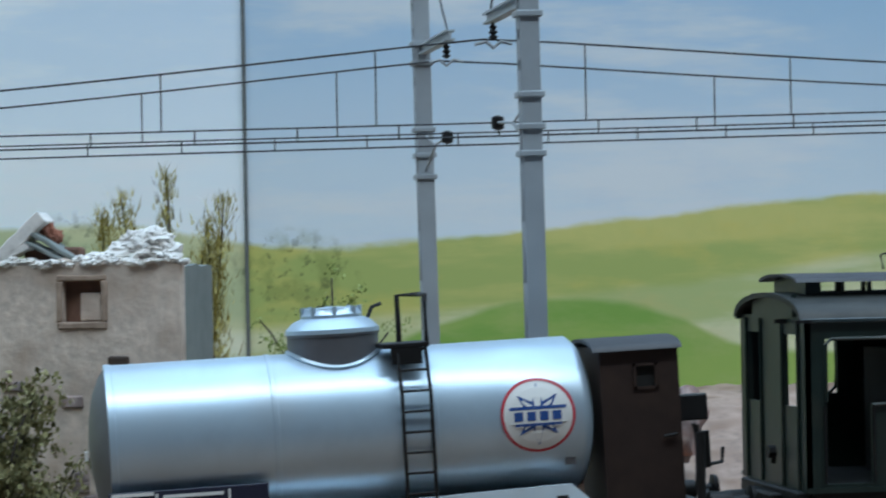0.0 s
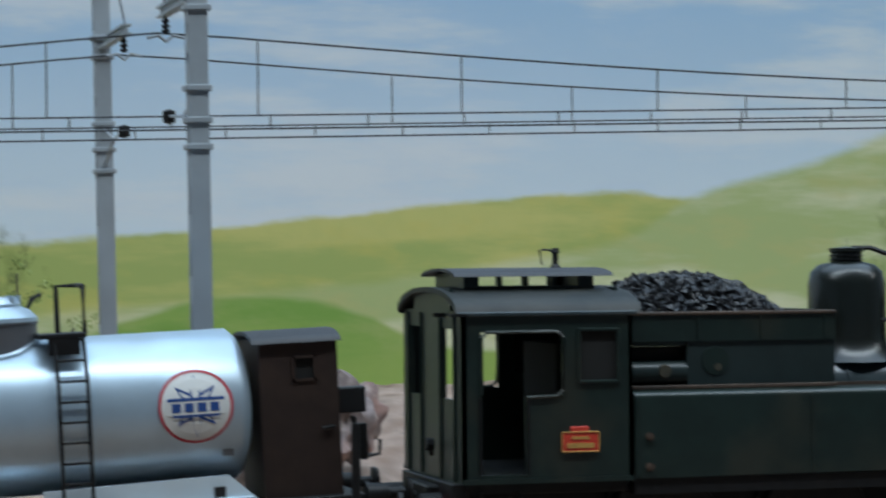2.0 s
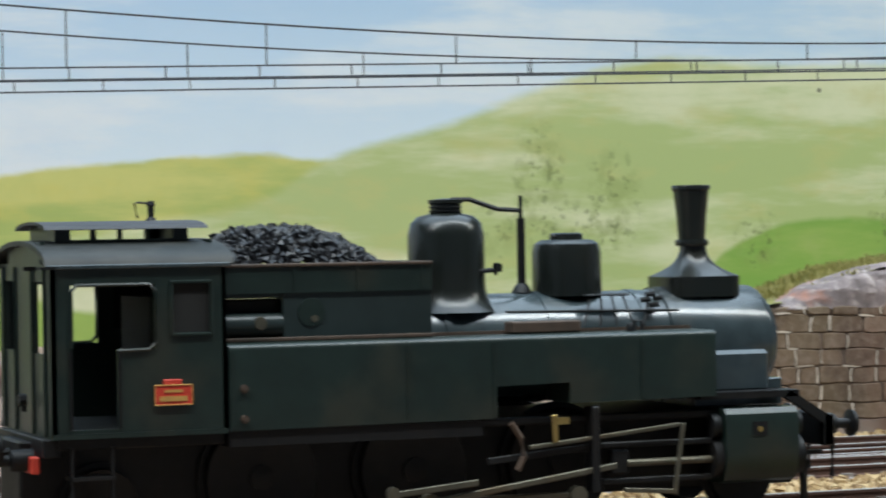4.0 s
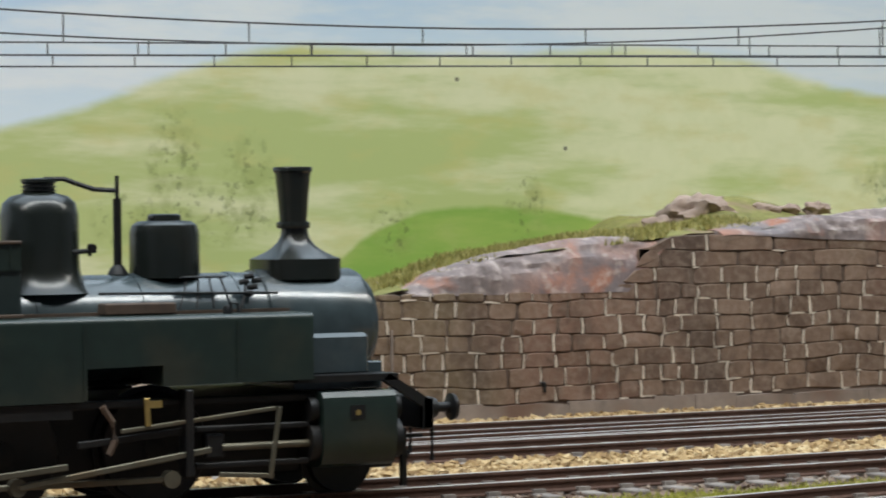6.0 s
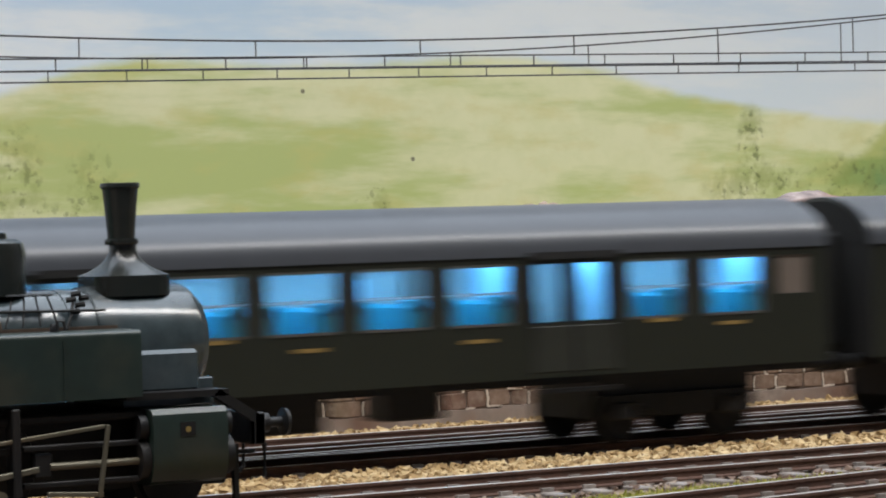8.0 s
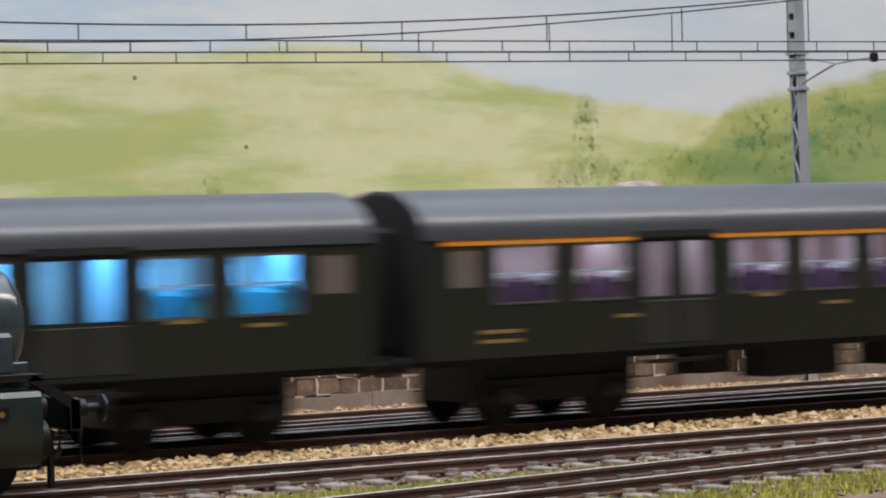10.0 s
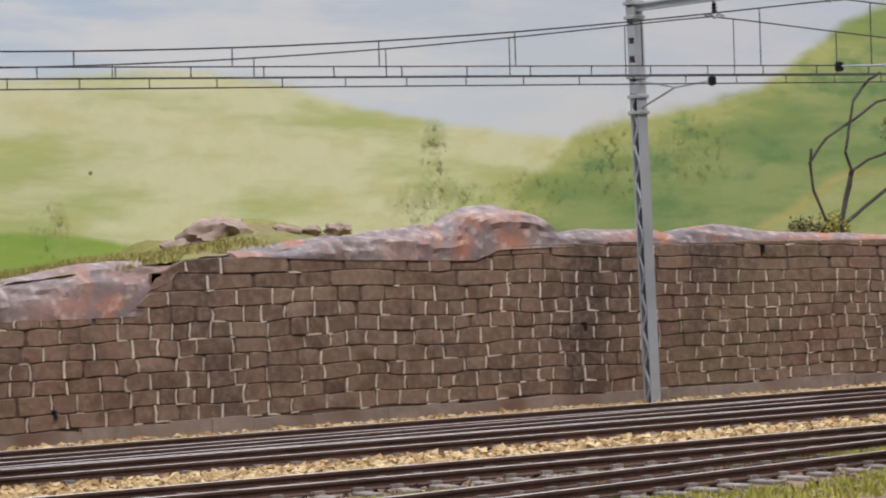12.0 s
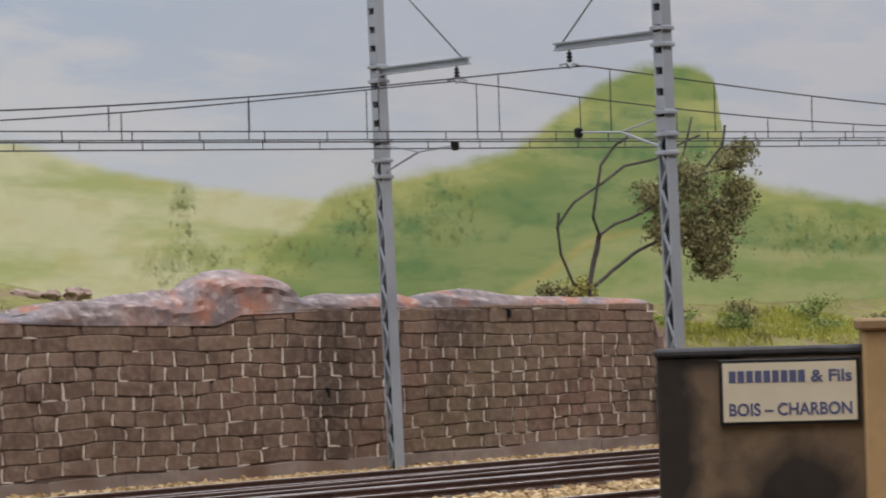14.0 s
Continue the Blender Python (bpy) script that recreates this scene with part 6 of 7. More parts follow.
        dr = part("cab_door", bm, M_DARKIN, t, "dark cab doorway")
        box(bm := B(), x + 0.7, x + w - 0.7, yn - 0.3, yn - 0.15, 30.6, 35.0)
        part("door_window", bm, M_TANKDOME, dr, "pale door window")
        box(bm := B(), x - 1.5, x + w + 3, yn - 1.2, yn - 0.2, 18.6, 19.4)
        part("footboard", bm, M_GREY, dr, "grey step plate")
    bm = B()
    slab(bm, [(xf - 0.2, 24.6), (xf + 2.5, 26.5), (xf + 9, 27.0), (-195, 27.0), (-195, 25.8), (xf + 4, 25.6), (xf - 0.2, 23.6)], yn - 0.25, yn)
    part("speed_whisker", bm, M_GREY, t, "grey curved front stripe")
    box(bm := B(), -116, -110, yn - 0.15, yn, 21.6, 22.6)
    part("maker_plate", bm, M_TANKDOME, t, "small grey plate")
    for x, d in ((xf, -1), (xr, 1)):
        bm = B()
        for y0, y1 in ((YT - 14.5, YT - 5.5), (YT - 4.5, YT + 4.5), (YT + 5.5, YT + 14.5)):
            box(bm, x + 2.2 - 0.6, x + 2.8 - 0.2, y0, y1, 31.2, 36.2) if d < 0 else box(bm, x - 2.4, x - 1.8, y0, y1, 31.2, 36.2)
        part("windscreen", bm, M_TANKDOME, t, "grey cab windscreens")
        bm = B()
        box(bm, min(x, x + d * 2), max(x, x + d * 2), YT - 15.4, YT + 15.4, 9.0, 14.8, 0.3)
        part("buffer_beam", bm, M_BLACK, t, "dark buffer beam")
        for y in (YT - 10.2, YT + 10.2):
            buffer_stock(bm := B(), x + d * 2, y, 12.2, d)
            part("buffer", bm, M_BLACK, t)
        box(bm := B(), x + d * 1.2, x + d * 2.2, YT - 15.0, YT - 6.0, 16.2, 17.0) if d < 0 else box(bm := B(), x, x + 2, YT - 15.0, YT - 6.0, 16.2, 17.0)
        part("lamp_board", bm, M_LOGORED, t, "dull red strip")
    for y in (YT - 10.2, YT + 10.2):
        lathe(bm := B(), (xf - 0.6, y, 24.2), [(0.1, -0.5), (1.05, -0.3), (1.2, 0.3), (1.2, 2.2)], 18, "X")
        part("headlamp", bm, M_HEAD, t, "lit warm headlamp")
    # underframe and wheels
    bm = B()
    box(bm, -200, -24, YT - 8, YT + 11, 2.6, 14.6, 0.4)
    part("underframe", bm, M_BLACK, t, "black underframe")
    for x, r in ((-193, 5.6), (-172, 5.6), (-146, 9.4), (-123.5, 9.4), (-101, 9.4), (-78.5, 9.4), (-53, 5.6), (-32, 5.6)):
        for y in (YT - 10.8, YT + 8.2):
            wheel(bm := B(), x, y, r, 2.6, 0)
            part("wheel", bm, M_BLACK, t, "dark wheel")
        box(bm := B(), x - 5.5, x + 5.5, YT - 13.2, YT - 11.6, 8.5 if r > 6 else 6.0, 14.0, 0.4)
        part("axle_box", bm, M_DUSTY, t, "dusty dark axle box")
        bar(bm := B(), (x - 6, YT - 13.6, 10.4), (x + 6, YT - 13.6, 10.4), 0.6, 0.5)
        part("leaf_spring", bm, M_RUSTBAND, t, "rusty leaf spring")
    for a, b in ((-200, -165), (-60, -25)):
        slab(bm := B(), [(a, 9.5), (b, 9.5), (b - 6 if a < -100 else b, 5.2), (a if a < -100 else a + 6, 5.2)], YT - 13.0, YT - 12.2)
        part("bogie_frame", bm, M_BLACK, t, "black bogie frame")
    for x in (-188, -44):
        box(bm := B(), x, x + 7, YT - 14.4, YT - 13.4, 9.0, 10.4, 0.2)
        part("sandbox", bm, M_GREY, t)
    # pantographs: front one folded, rear one raised to the wire
    for x, up in ((-173.5, False), (-43.0, True)):
        pan = part("pantograph_base", box(B(), x - 10, x + 10, YT - 5, YT + 5, 44.6, 46.4, 0.3), M_BLACK, t, "black pantograph base on insulators")
        box(bm := B(), x - 14, x + 14, YT - 8.6, YT + 8.6, 42.8, 44.2, 0.3)
        part("base_frame", bm, M_BLACK, pan, "black pantograph base frame")
        for yy in (YT - 8, YT + 8):
            rod(bm := B(), (x - 13, yy, 45.0), (x + 13, yy, 45.0), 0.45)
            part("base_rail", bm, M_BLACK, pan)
            for dx in (-12, 12):
                rod(bm := B(), (x + dx, yy, 42.6), (x + dx, yy, 45.0), 0.8)
                part("insulator", bm, M_BLACK, pan)
        for dx in (-12, -4, 4, 12):
            rod(bm := B(), (x + dx, YT - 8, 45.2), (x + dx, YT + 8, 45.2), 0.4)
            part("cross_bar", bm, M_BLACK, pan)
        k0, k1, z1, z2 = (6, 18.4, 56.6, 69.0) if up else (4, 28, 47.4, 49.0)
        for s in (-1, 1):
            for yy in (YT - 7, YT + 7):
                part("lower_arm", rod(B(), (x + s * k0, yy, 45.7), (x + s * k1, yy, z1), 0.24), M_WIRE, pan)
                part("upper_arm", rod(B(), (x + s * k1, yy, z1), (x + s * 2.4, YT + (yy - YT) * 0.7, z2), 0.17), M_WIRE, pan)
                part("arm_stay", rod(B(), (x + s * k0, yy, 45.7), (x + s * k1, 2 * YT - yy, z1), 0.12), M_WIRE, pan)
            part("knee_tube", rod(B(), (x + s * k1, YT - 9, z1), (x + s * k1, YT + 9, z1), 0.42), M_WIRE, pan)
        z = 70.0 if up else 49.8
        bm = B()
        for s in (-2.4, 2.4):
            pipe(bm, [(x + s, YT - 13, z - 1.6), (x + s, YT - 10, z), (x + s, YT + 10, z), (x + s, YT + 13, z - 1.6)], 0.5)
            rod(bm, (x - 2.4, YT + s * 3, z - 0.4), (x + 2.4, YT + s * 3, z - 0.4), 0.3)
        part("collector_head", bm, M_BLACK, pan, "black collector strips")
    return t


SIDE = [(5.6, 12.4, 0), (15.6, 29.4, 1), (34.2, 47.0, 1), (50.6, 57.0, 2), (60.6, 66.8, 2), (72.6, 86.4, 1), (90.8, 104.6, 1), (109.0, 122.6, 1), (127.0, 140.2, 1), (145.2, 151.4, 2), (154.8, 161.2, 2), (165.6, 178.0, 1), (182.8, 196.6, 1), (200.2, 207.4, 0)]


def coach(first_class, label, tail, front_lamp):
    """Dark green coach 212 long with lit compartments; x from its front."""
    t = thing("passenger_coach", 0, YT, 0, label, "railway coach", "passing train")
    L, h = 212.0, 16.3
    z0, zs, zw, zt = 13.0, 23.2, 33.8, 35.6
    for y0, y1, near in ((YT - h, YT - h + 0.8, True), (YT + h - 0.8, YT + h, False)):
        sheet(bm := B(), (0.4, L - 0.4), (z0, zt), [(a, b, zs + (3.2 if k == 0 else 0), zw) for a, b, k in SIDE], y0, y1)
        wall = part("side_wall", bm, M_COACH, t, "dark green coach side")
        if not near:
            continue
        for a, b, k in SIDE:
            z1 = zs + (3.2 if k == 0 else 0)
            box(bm := B(), a, b, y0 + 0.25, y0 + 0.4, z1, zw)
            pane = part("window_pane", bm, M_FROST if k == 0 else M_PANE, wall, "frosted pane" if k == 0 else "")
            if k == 1:
                part("window_bar", box(B(), a, b, y0 + 0.1, y0 + 0.5, 28.6, 28.95), M_TANK, wall, "bright metal glazing bar")
                bm = B()
                for xa, xb, za, zb in ((a - 0.3, a + 0.2, z1, zw), (b - 0.2, b + 0.3, z1, zw), (a, b, z1 - 0.3, z1 + 0.2), (a, b, zw - 0.2, zw + 0.3)):
                    box(bm, xa, xb, y0 - 0.12, y0 + 0.2, za, zb)
                part("window_frame", bm, M_GREY_DARK, wall, "thin metal window frame")
        for a, b in ((48.6, 67.9), (144.1, 163.4)):
            bm = B()
            for xa, xb in ((a, a + 0.4), ((a + b) / 2 - 0.3, (a + b) / 2 + 0.3), (b - 0.4, b)):
                box(bm, xa, xb, y0 - 0.25, y0 + 0.1, z0 + 0.5, zt)
            box(bm, a, b, y0 - 0.5, y0 + 0.1, zt - 0.9, zt + 0.4)
            rod(bm, (a + 0.9, y0 - 0.5, 21), (a + 0.9, y0 - 0.5, 27), 0.2)
            rod(bm, (b - 0.9, y0 - 0.5, 21), (b - 0.9, y0 - 0.5, 27), 0.2)
            fd = part("folding_door", bm, M_GANGWAY, t, "dark folding entrance door")
            for xa, xb in ((a + 0.6, (a + b) / 2 - 0.5), ((a + b) / 2 + 0.5, b - 0.6)):
                part("door_leaf", box(B(), xa, xb, y0 - 0.12, y0 + 0.1, z0 + 1.0, zs - 0.8, 0.1), M_DOORLEAF, fd, "dusty grey-green door leaf")
            box(bm := B(), a + 1, b - 1, y0 - 1.2, y0, 10.2, 11.0)
            part("footboard", bm, M_BLACK, t)
        for xa, xb, za in ((12, 21, 17.6), (12, 21, 15.8), (44, 50, 19.4), (96, 102, 20.0), (130, 136, 20.0), (78, 84, 22.2), (186, 192, 21.0), (170, 176, 22.2)):
            part("lettering_bar", box(B(), xa, xb, y0 - 0.1, y0 + 0.1, za, za + 0.7), M_YELLOWPRINT, t, "small ochre bar")
        if first_class:
            bm = B()
            for xa, xb in ((4, 48.4), (68.2, 143.8), (163.8, L - 3)):
                box(bm, xa, xb, y0 - 0.1, y0 + 0.1, 34.2, 35.5)
            part("class_band", bm, M_ORANGE, t, "orange band over the windows")
    for x0, x1 in ((0, 0.8), (L - 0.8, L)):
        vault(box(bm := B(), x0, x1, YT - h + 0.1, YT + h - 0.1, z0, zt), x0, x1, YT, h - 0.1, zt - 0.2, 8.8, 7.5)
        part("end_wall", bm, M_GANGWAY, t, "black coach end")
    for x, d in ((0, -1), (L, 1)):
        bm = B()
        box(bm, min(x, x + d * 2.6), max(x, x + d * 2.6), YT - 6.2, YT + 6.2, 14.5, 38.0, 1.0)
        part("gangway", bm, M_GANGWAY, t, "black rubber gangway")
        for y in (YT - 10.2, YT + 10.2):
            buffer_stock(bm := B(), x, y, 12.2, d)
            part("buffer", bm, M_BLACK, t)
    vault(bm := B(), 0, L, YT, h + 0.25, zt - 0.3, 9.6, 0.8, 22)
    roof = part("roof", bm, M_COACHROOF, t, "satin grey rounded roof", 60)
    for x in (60, 152):
        pipe(bm := B(), [(x - 8, YT - 13.2, 40.4), (x, YT - 12.4, 41.3), (x + 8, YT - 13.2, 40.4)], 0.35)
        part("rain_strip", bm, M_ROOFDARK, roof, "bowed rain strip over the doors")
    # interior
    wallmat, seat, lamp = (M_INWARM, M_SEATPURPLE, M_LAMPVIOLET) if first_class else (M_INPALE, M_SEATBLUE, M_LAMPBLUE)
    box(bm := B(), 1, L - 1, YT - h + 0.9, YT + h - 0.9, z0, z0 + 1.0)
    part("floor", bm, M_DARKIN, t)
    box(bm := B(), 2, L - 2, YT + 3.4, YT + 4.0, z0 + 1, 35.0)
    part("corridor_partition", bm, M_INWARM, t, "pale inner partition")
    for x in (13.0, 48.0, 68.4, 143.2, 163.6, 199.0):
        box(bm := B(), x - 0.3, x + 0.3, YT - h + 0.9, YT + 3.4, z0 + 1, 35.0)
        part("bulkhead", bm, wallmat, t)
    for a, b, k in SIDE:
        if k != 1:
            continue
        for x in (a - 0.5, b - 3.0):
            box(bm := B(), x, x + 3.4, YT - h + 1.2, YT + 3.2, z0 + 1, 27.4, 0.5)
            st = part("seat", bm, seat, t, "bench seat")
            box(bm := B(), x + 0.4, x + 3.0, YT - h + 1.0, YT - h + 6.0, 26.2, 28.4, 0.3)
            part("headrest", bm, M_RUBBLE if first_class else seat, st)
        mid = (a + b) / 2
        for q0, q1, z1, mt in ((mid - 5.2, mid + 1.0, 33.5, M_BRICKDARKIN), (mid + 1.8, mid + 4.4, 32.0, wallmat), (a + 0.6, b - 0.6, 27.6, seat)):
            if random.random() < 0.75:
                part("partition_panel", box(B(), q0, q1, YT + 2.8, YT + 3.4, z0 + 1, z1), mt, t)
    box(bm := B(), 3, L - 3, YT - 8, YT - 3, 35.0, 35.3)
    part("ceiling_light", bm, lamp, t, "glowing strip light")
    box(bm := B(), 1, L - 1, YT - h + 0.9, YT + h - 0.9, 35.4, 35.8)
    part("inner_ceiling", bm, wallmat, t)
    # bogies and boxes
    for xc in (33, L - 33):
        bm = B()
        for y in (YT - 12.6, YT + 11.4):
            slab(bm, [(xc - 17, 8.6), (xc + 17, 8.6), (xc + 17, 6.4), (xc + 9, 6.4), (xc + 6, 4.6), (xc - 6, 4.6), (xc - 9, 6.4), (xc - 17, 6.4)], y, y + 1.2)
        box(bm, xc - 18, xc + 18, YT - 11.2, YT + 11, 4.2, 12.6)
        bg = part("bogie", bm, M_BLACK, t, "black coach bogie")
        for x in (xc - 12.5, xc + 12.5):
            for y in (YT - 10.6, YT + 8.2):
                wheel(bm := B(), x, y, 5.3, 2.4, 0)
                part("wheel", bm, M_BLACK, bg, "dark disc wheel")
            box(bm := B(), x - 2.4, x + 2.4, YT - 13.4, YT - 12.0, 4.0, 7.4, 0.4)
            part("axle_box", bm, M_BLACK, bg)
    for a, b, z in ((84, 104, 5.6), (116, 128, 6.6), (66, 76, 7.2)):
        box(bm := B(), a, b, YT - 12, YT - 3, z, 13.0, 0.5)
        part("battery_box", bm, M_BLACK, t, "black underfloor box")
    box(bm := B(), 2, L - 2, YT - 14.5, YT + 14.5, 11.6, 13.2)
    part("solebar", bm, M_BLACK, t, "black sole bar")
    for x, d in ([(-0.3, -1)] if front_lamp else []) + ([(L + 0.3, 1)] if tail else []):
        for y in (YT - 14.0,):
            zl = 21.0 if d > 0 else 20.0
            rod(bm := B(), (x, y, zl), (x + d * 1.2, y, zl), 1.0, seg=16)
            part("tail_lamp", bm, M_TAIL, t, "lit red tail lamp")
    return t


M_DOORLEAF = node_mat("dusty_door_paint", (0.021, 0.023, 0.017), 0.5, 0.0, 4, 0.2, 0.05)
M_DUSTY = node_mat("brown_dusty_iron", (0.045, 0.036, 0.029), 0.8, 0.0, 2, 0.4, 0.2, (0.07, 0.05, 0.035), 0.5)
ENGINE = electric_engine()
SECOND = "dark green second-class coach with blue-lit windows"
COACHES = [coach(False, SECOND, False, False), coach(False, SECOND, False, False), coach(False, SECOND, False, False),
           coach(True, "dark green first-class coach with an orange band", True, False),
           coach(False, "dark green last coach with a lit red lamp", False, True)]


# ---- ruin, greenery, yard wall ----
def ruin():
    t = thing("ruined_house", 62, 150, -2, "roofless ruined house of crumbling beige plaster", "ruin")
    m = Matrix.Translation((79.5, 140, 0)) @ Matrix.Rotation(radians(-18), 4, "Z")

    def turned(bm):
        bmesh.ops.transform(bm, matrix=m, verts=bm.verts)
        return bm
    # front wall with a window opening; top edge broken
    sheet(bm := B(), list(np.arange(-52, 0.1, 4.0)), (-4, 20, 38, 48.5), [(-22.6, -15.2, 37.4, 45.0)], 0, 3.0)
    for v in bm.verts:
        if v.co.z > 48:
            v.co.z += 1.6 * noise2(v.co.x, v.co.y, 5, 2.0)
    part("front_wall", turned(bm), M_PLASTER, t, "stained beige plaster wall")
    # side wall turned from the light: a darker plaster colour stands for shade
    sheet(bm := B(), list(np.arange(3, 24.1, 3.0)), (-4, 47.5), [], -3.0, 0.0, "X")
    for v in bm.verts:
        if v.co.z > 40:
            v.co.z += 1.2 * noise2(v.co.y, 3.0, 4, 5.0)
    part("side_wall", turned(bm), M_PLASTERGREY, t, "smooth side wall, its shade put into a grey-green colour")
    bm = B()
    for q in ((-23.6, -14.2, 45.0, 46.1), (-23.6, -14.2, 36.0, 37.4), (-23.8, -22.6, 37.4, 45.0), (-15.2, -14.0, 37.4, 45.0)):
        box(bm, q[0], q[1], -0.4, 2.0, q[2], q[3], 0.25)
    bmesh.ops.subdivide_edges(bm, edges=bm.edges[:], cuts=3, use_grid_fill=True)
    for v in bm.verts:
        v.co += 0.3 * Vector((noise2(v.co.x, v.co.z, 1.6, 1), noise2(v.co.x, v.co.z, 1.6, 2), noise2(v.co.x, v.co.z, 1.6, 3)))
    part("window_surround", turned(bm), M_PLASTER_DARK, t, "crumbled brown window surround")
    box(bm := B(), -22.6, -15.2, 2.0, 2.6, 37.4, 45.0)
    part("window_back", turned(bm), M_BRICKDARK, t, "dark inner room")
    box(bm := B(), -19.6, -15.6, 1.2, 1.8, 37.6, 42.8, 0.2)
    part("broken_shutter", turned(bm), M_PLASTER, t)
    rng = random.Random(3)

    def lump(u, v, z, ru, rv, rz, seed, name, material, label):
        bm = B()
        bmesh.ops.create_icosphere(bm, subdivisions=4, radius=1)
        for w in bm.verts:
            p = w.co.copy()
            k = 1 + 0.4 * noise.noise(p * 1.6 + Vector((seed, 0, 0))) + 0.28 * noise.noise(p * 4 + Vector((0, seed, 0))) + 0.16 * noise.noise(p * 10)
            w.co = Vector((u + p.x * ru * k, v + p.y * rv * k, z + p.z * rz * k))
        part(name, turned(bm), material, t, label, 25)
    # white broken edge along the wall top, a chalky mound and a heap of fallen roof
    for k in range(34):
        u = -51 + 1.56 * k
        lump(u, 0.3 + rng.uniform(-0.3, 0.8), 48.3 + rng.uniform(-0.3, 0.5), rng.uniform(0.9, 1.5), 1.2, rng.uniform(0.45, 0.95), k, "broken_stone", M_RUBBLE, "white broken masonry")
    for u, v, z, ru, rv, rz in ((-8.5, 6, 50.0, 6.0, 5, 3.6), (-6.6, 5, 52.2, 4.0, 4, 2.6), (-9.8, 5, 52.0, 2.6, 3, 2.4), (-4.0, 4, 50.0, 3.0, 4, 2.2), (-13.5, 5, 49.0, 3.6, 4, 1.6), (-17, 5, 49.0, 3.0, 4, 1.3)):
        lump(u, v, z, ru, rv, rz, u, "broken_stone", M_RUBBLE, "chalky white rubble mound")
    for u, z, q in ((-12.0, 49.6, 1.5), (-27.2, 54.6, 1.7), (-25.4, 53.4, 1.4), (-29.0, 55.4, 1.2)):
        lump(u, 4, z, q * 1.3, q, q, u, "broken_brick", M_BRICKRED, "red broken brick")
    for u, z, a, ln, th in ((-31.5, 52.8, 42, 13, 2.6), (-24.0, 51.2, -32, 11, 0.9), (-24.5, 49.9, -24, 12, 0.7), (-34.0, 50.0, 20, 10, 1.4)):
        bm = box(B(), -ln / 2, ln / 2, -0.5, 5.0, -th / 2, th / 2, 0.2)
        bmesh.ops.subdivide_edges(bm, edges=[e for e in bm.edges if e.calc_length() > 4], cuts=6)
        for w in bm.verts:
            w.co += 0.35 * Vector((noise2(w.co.x, w.co.y, 2, u), 0, noise2(w.co.x, w.co.y, 2, u + 3)))
        bmesh.ops.transform(bm, matrix=Matrix.Translation((u, 1, z)) @ Matrix.Rotation(radians(-a), 4, "Y"), verts=bm.verts)
        part("fallen_slab", turned(bm), M_RUBBLE if th > 1 else M_PLASTERGREY, t, "pale broken slab")
    box(bm := B(), -31, -20, 3.0, 7.0, 48.0, 51.4, 0.5)
    part("fallen_beam", turned(bm), M_BRICKDARK, t, "dark charred beam ends")
    box(bm := B(), -14, -10, -0.8, 0.1, 28.5, 31.0, 0.3)
    part("iron_bracket", turned(bm), M_RUSTBAND, t, "rusty bracket")
    # rough stone base
    for k in range(16):
        u, z = rng.uniform(-50, -14), rng.uniform(-2, 26)
        box(bm := B(), u, u + rng.uniform(2.5, 5), -0.5, 0.4, z, z + rng.uniform(1.6, 3), 0.3)
        part("exposed_stone", turned(bm), M_ROCK, t, "exposed rubble stone")


M_PLASTER_DARK = node_mat("brown_surround", (0.33, 0.25, 0.19), 0.9, 0.0, 1.5, 0.3, 0.4)
M_BRICKDARK = node_mat("dark_inner_brick", (0.14, 0.075, 0.05), 0.9, 0.0, 2, 0.4, 0.3)
ruin()


def twig_plant(name, x, y, z, height, spread, clumps, leaf, label, seed, leaf_size=0.8, stems=5, category="bush"):
    """Stems that fork, with many small leaf flakes gathered in uneven clumps."""
    rng = random.Random(seed)
    t = thing(name, x, y, z, label, category)
    ends = []
    for s in range(stems):
        a = rng.uniform(0, 6.283)
        p = Vector((x, y, z - 1))
        d = Vector((math.cos(a) * rng.uniform(0.1, 0.6) * spread / height, math.sin(a) * rng.uniform(0.1, 0.5) * spread / height, 1)).normalized()
        pts = [p]
        ln = height * rng.uniform(0.55, 1.0)
        for k in range(6):
            d = (d + Vector((rng.uniform(-0.25, 0.25), rng.uniform(-0.25, 0.25), rng.uniform(-0.1, 0.15)))).normalized()
            pts.append(pts[-1] + d * ln / 6)
            if k > 1:
                ends.append(pts[-1])
        part("stem", pipe(B(), pts, 0.22, 5), M_TWIG, t, "thin dark stem")
    vs, fs = [], []
    base = ROOT[t]
    for _ in range(clumps):
        c = rng.choice(ends) + Vector((rng.gauss(0, spread * 0.16), rng.gauss(0, spread * 0.16), rng.gauss(0, height * 0.06)))
        for _k in range(16):
            q = c + Vector((rng.gauss(0, 0.9), rng.gauss(0, 0.9), rng.gauss(0, 0.8)))
            e = Euler((rng.random() * 6, rng.random() * 6, rng.random() * 6)).to_matrix()
            s = leaf_size * rng.uniform(0.5, 1.1)
            k = len(vs)
            for u, v in ((-1, 0), (0, -0.6), (1, 0), (0, 0.6)):
                vs.append((q + e @ Vector((u * s, v * s, 0)) - base) * MM)
            fs.append((k, k + 1, k + 2, k + 3))
    me = bpy.data.meshes.new("foliage")
    me.from_pydata(vs, [], fs)
    me.materials.append(leaf)
    ob = new("foliage", me)
    ob.parent = t
    tagged(ob, "small uneven leaves", kind="stuff")
    return t


M_LEAFMIX = piece_mat("olive_leaf_mix", (0.09, 0.09, 0.03), (0.20, 0.185, 0.07), (0.36, 0.33, 0.16), 0.8)
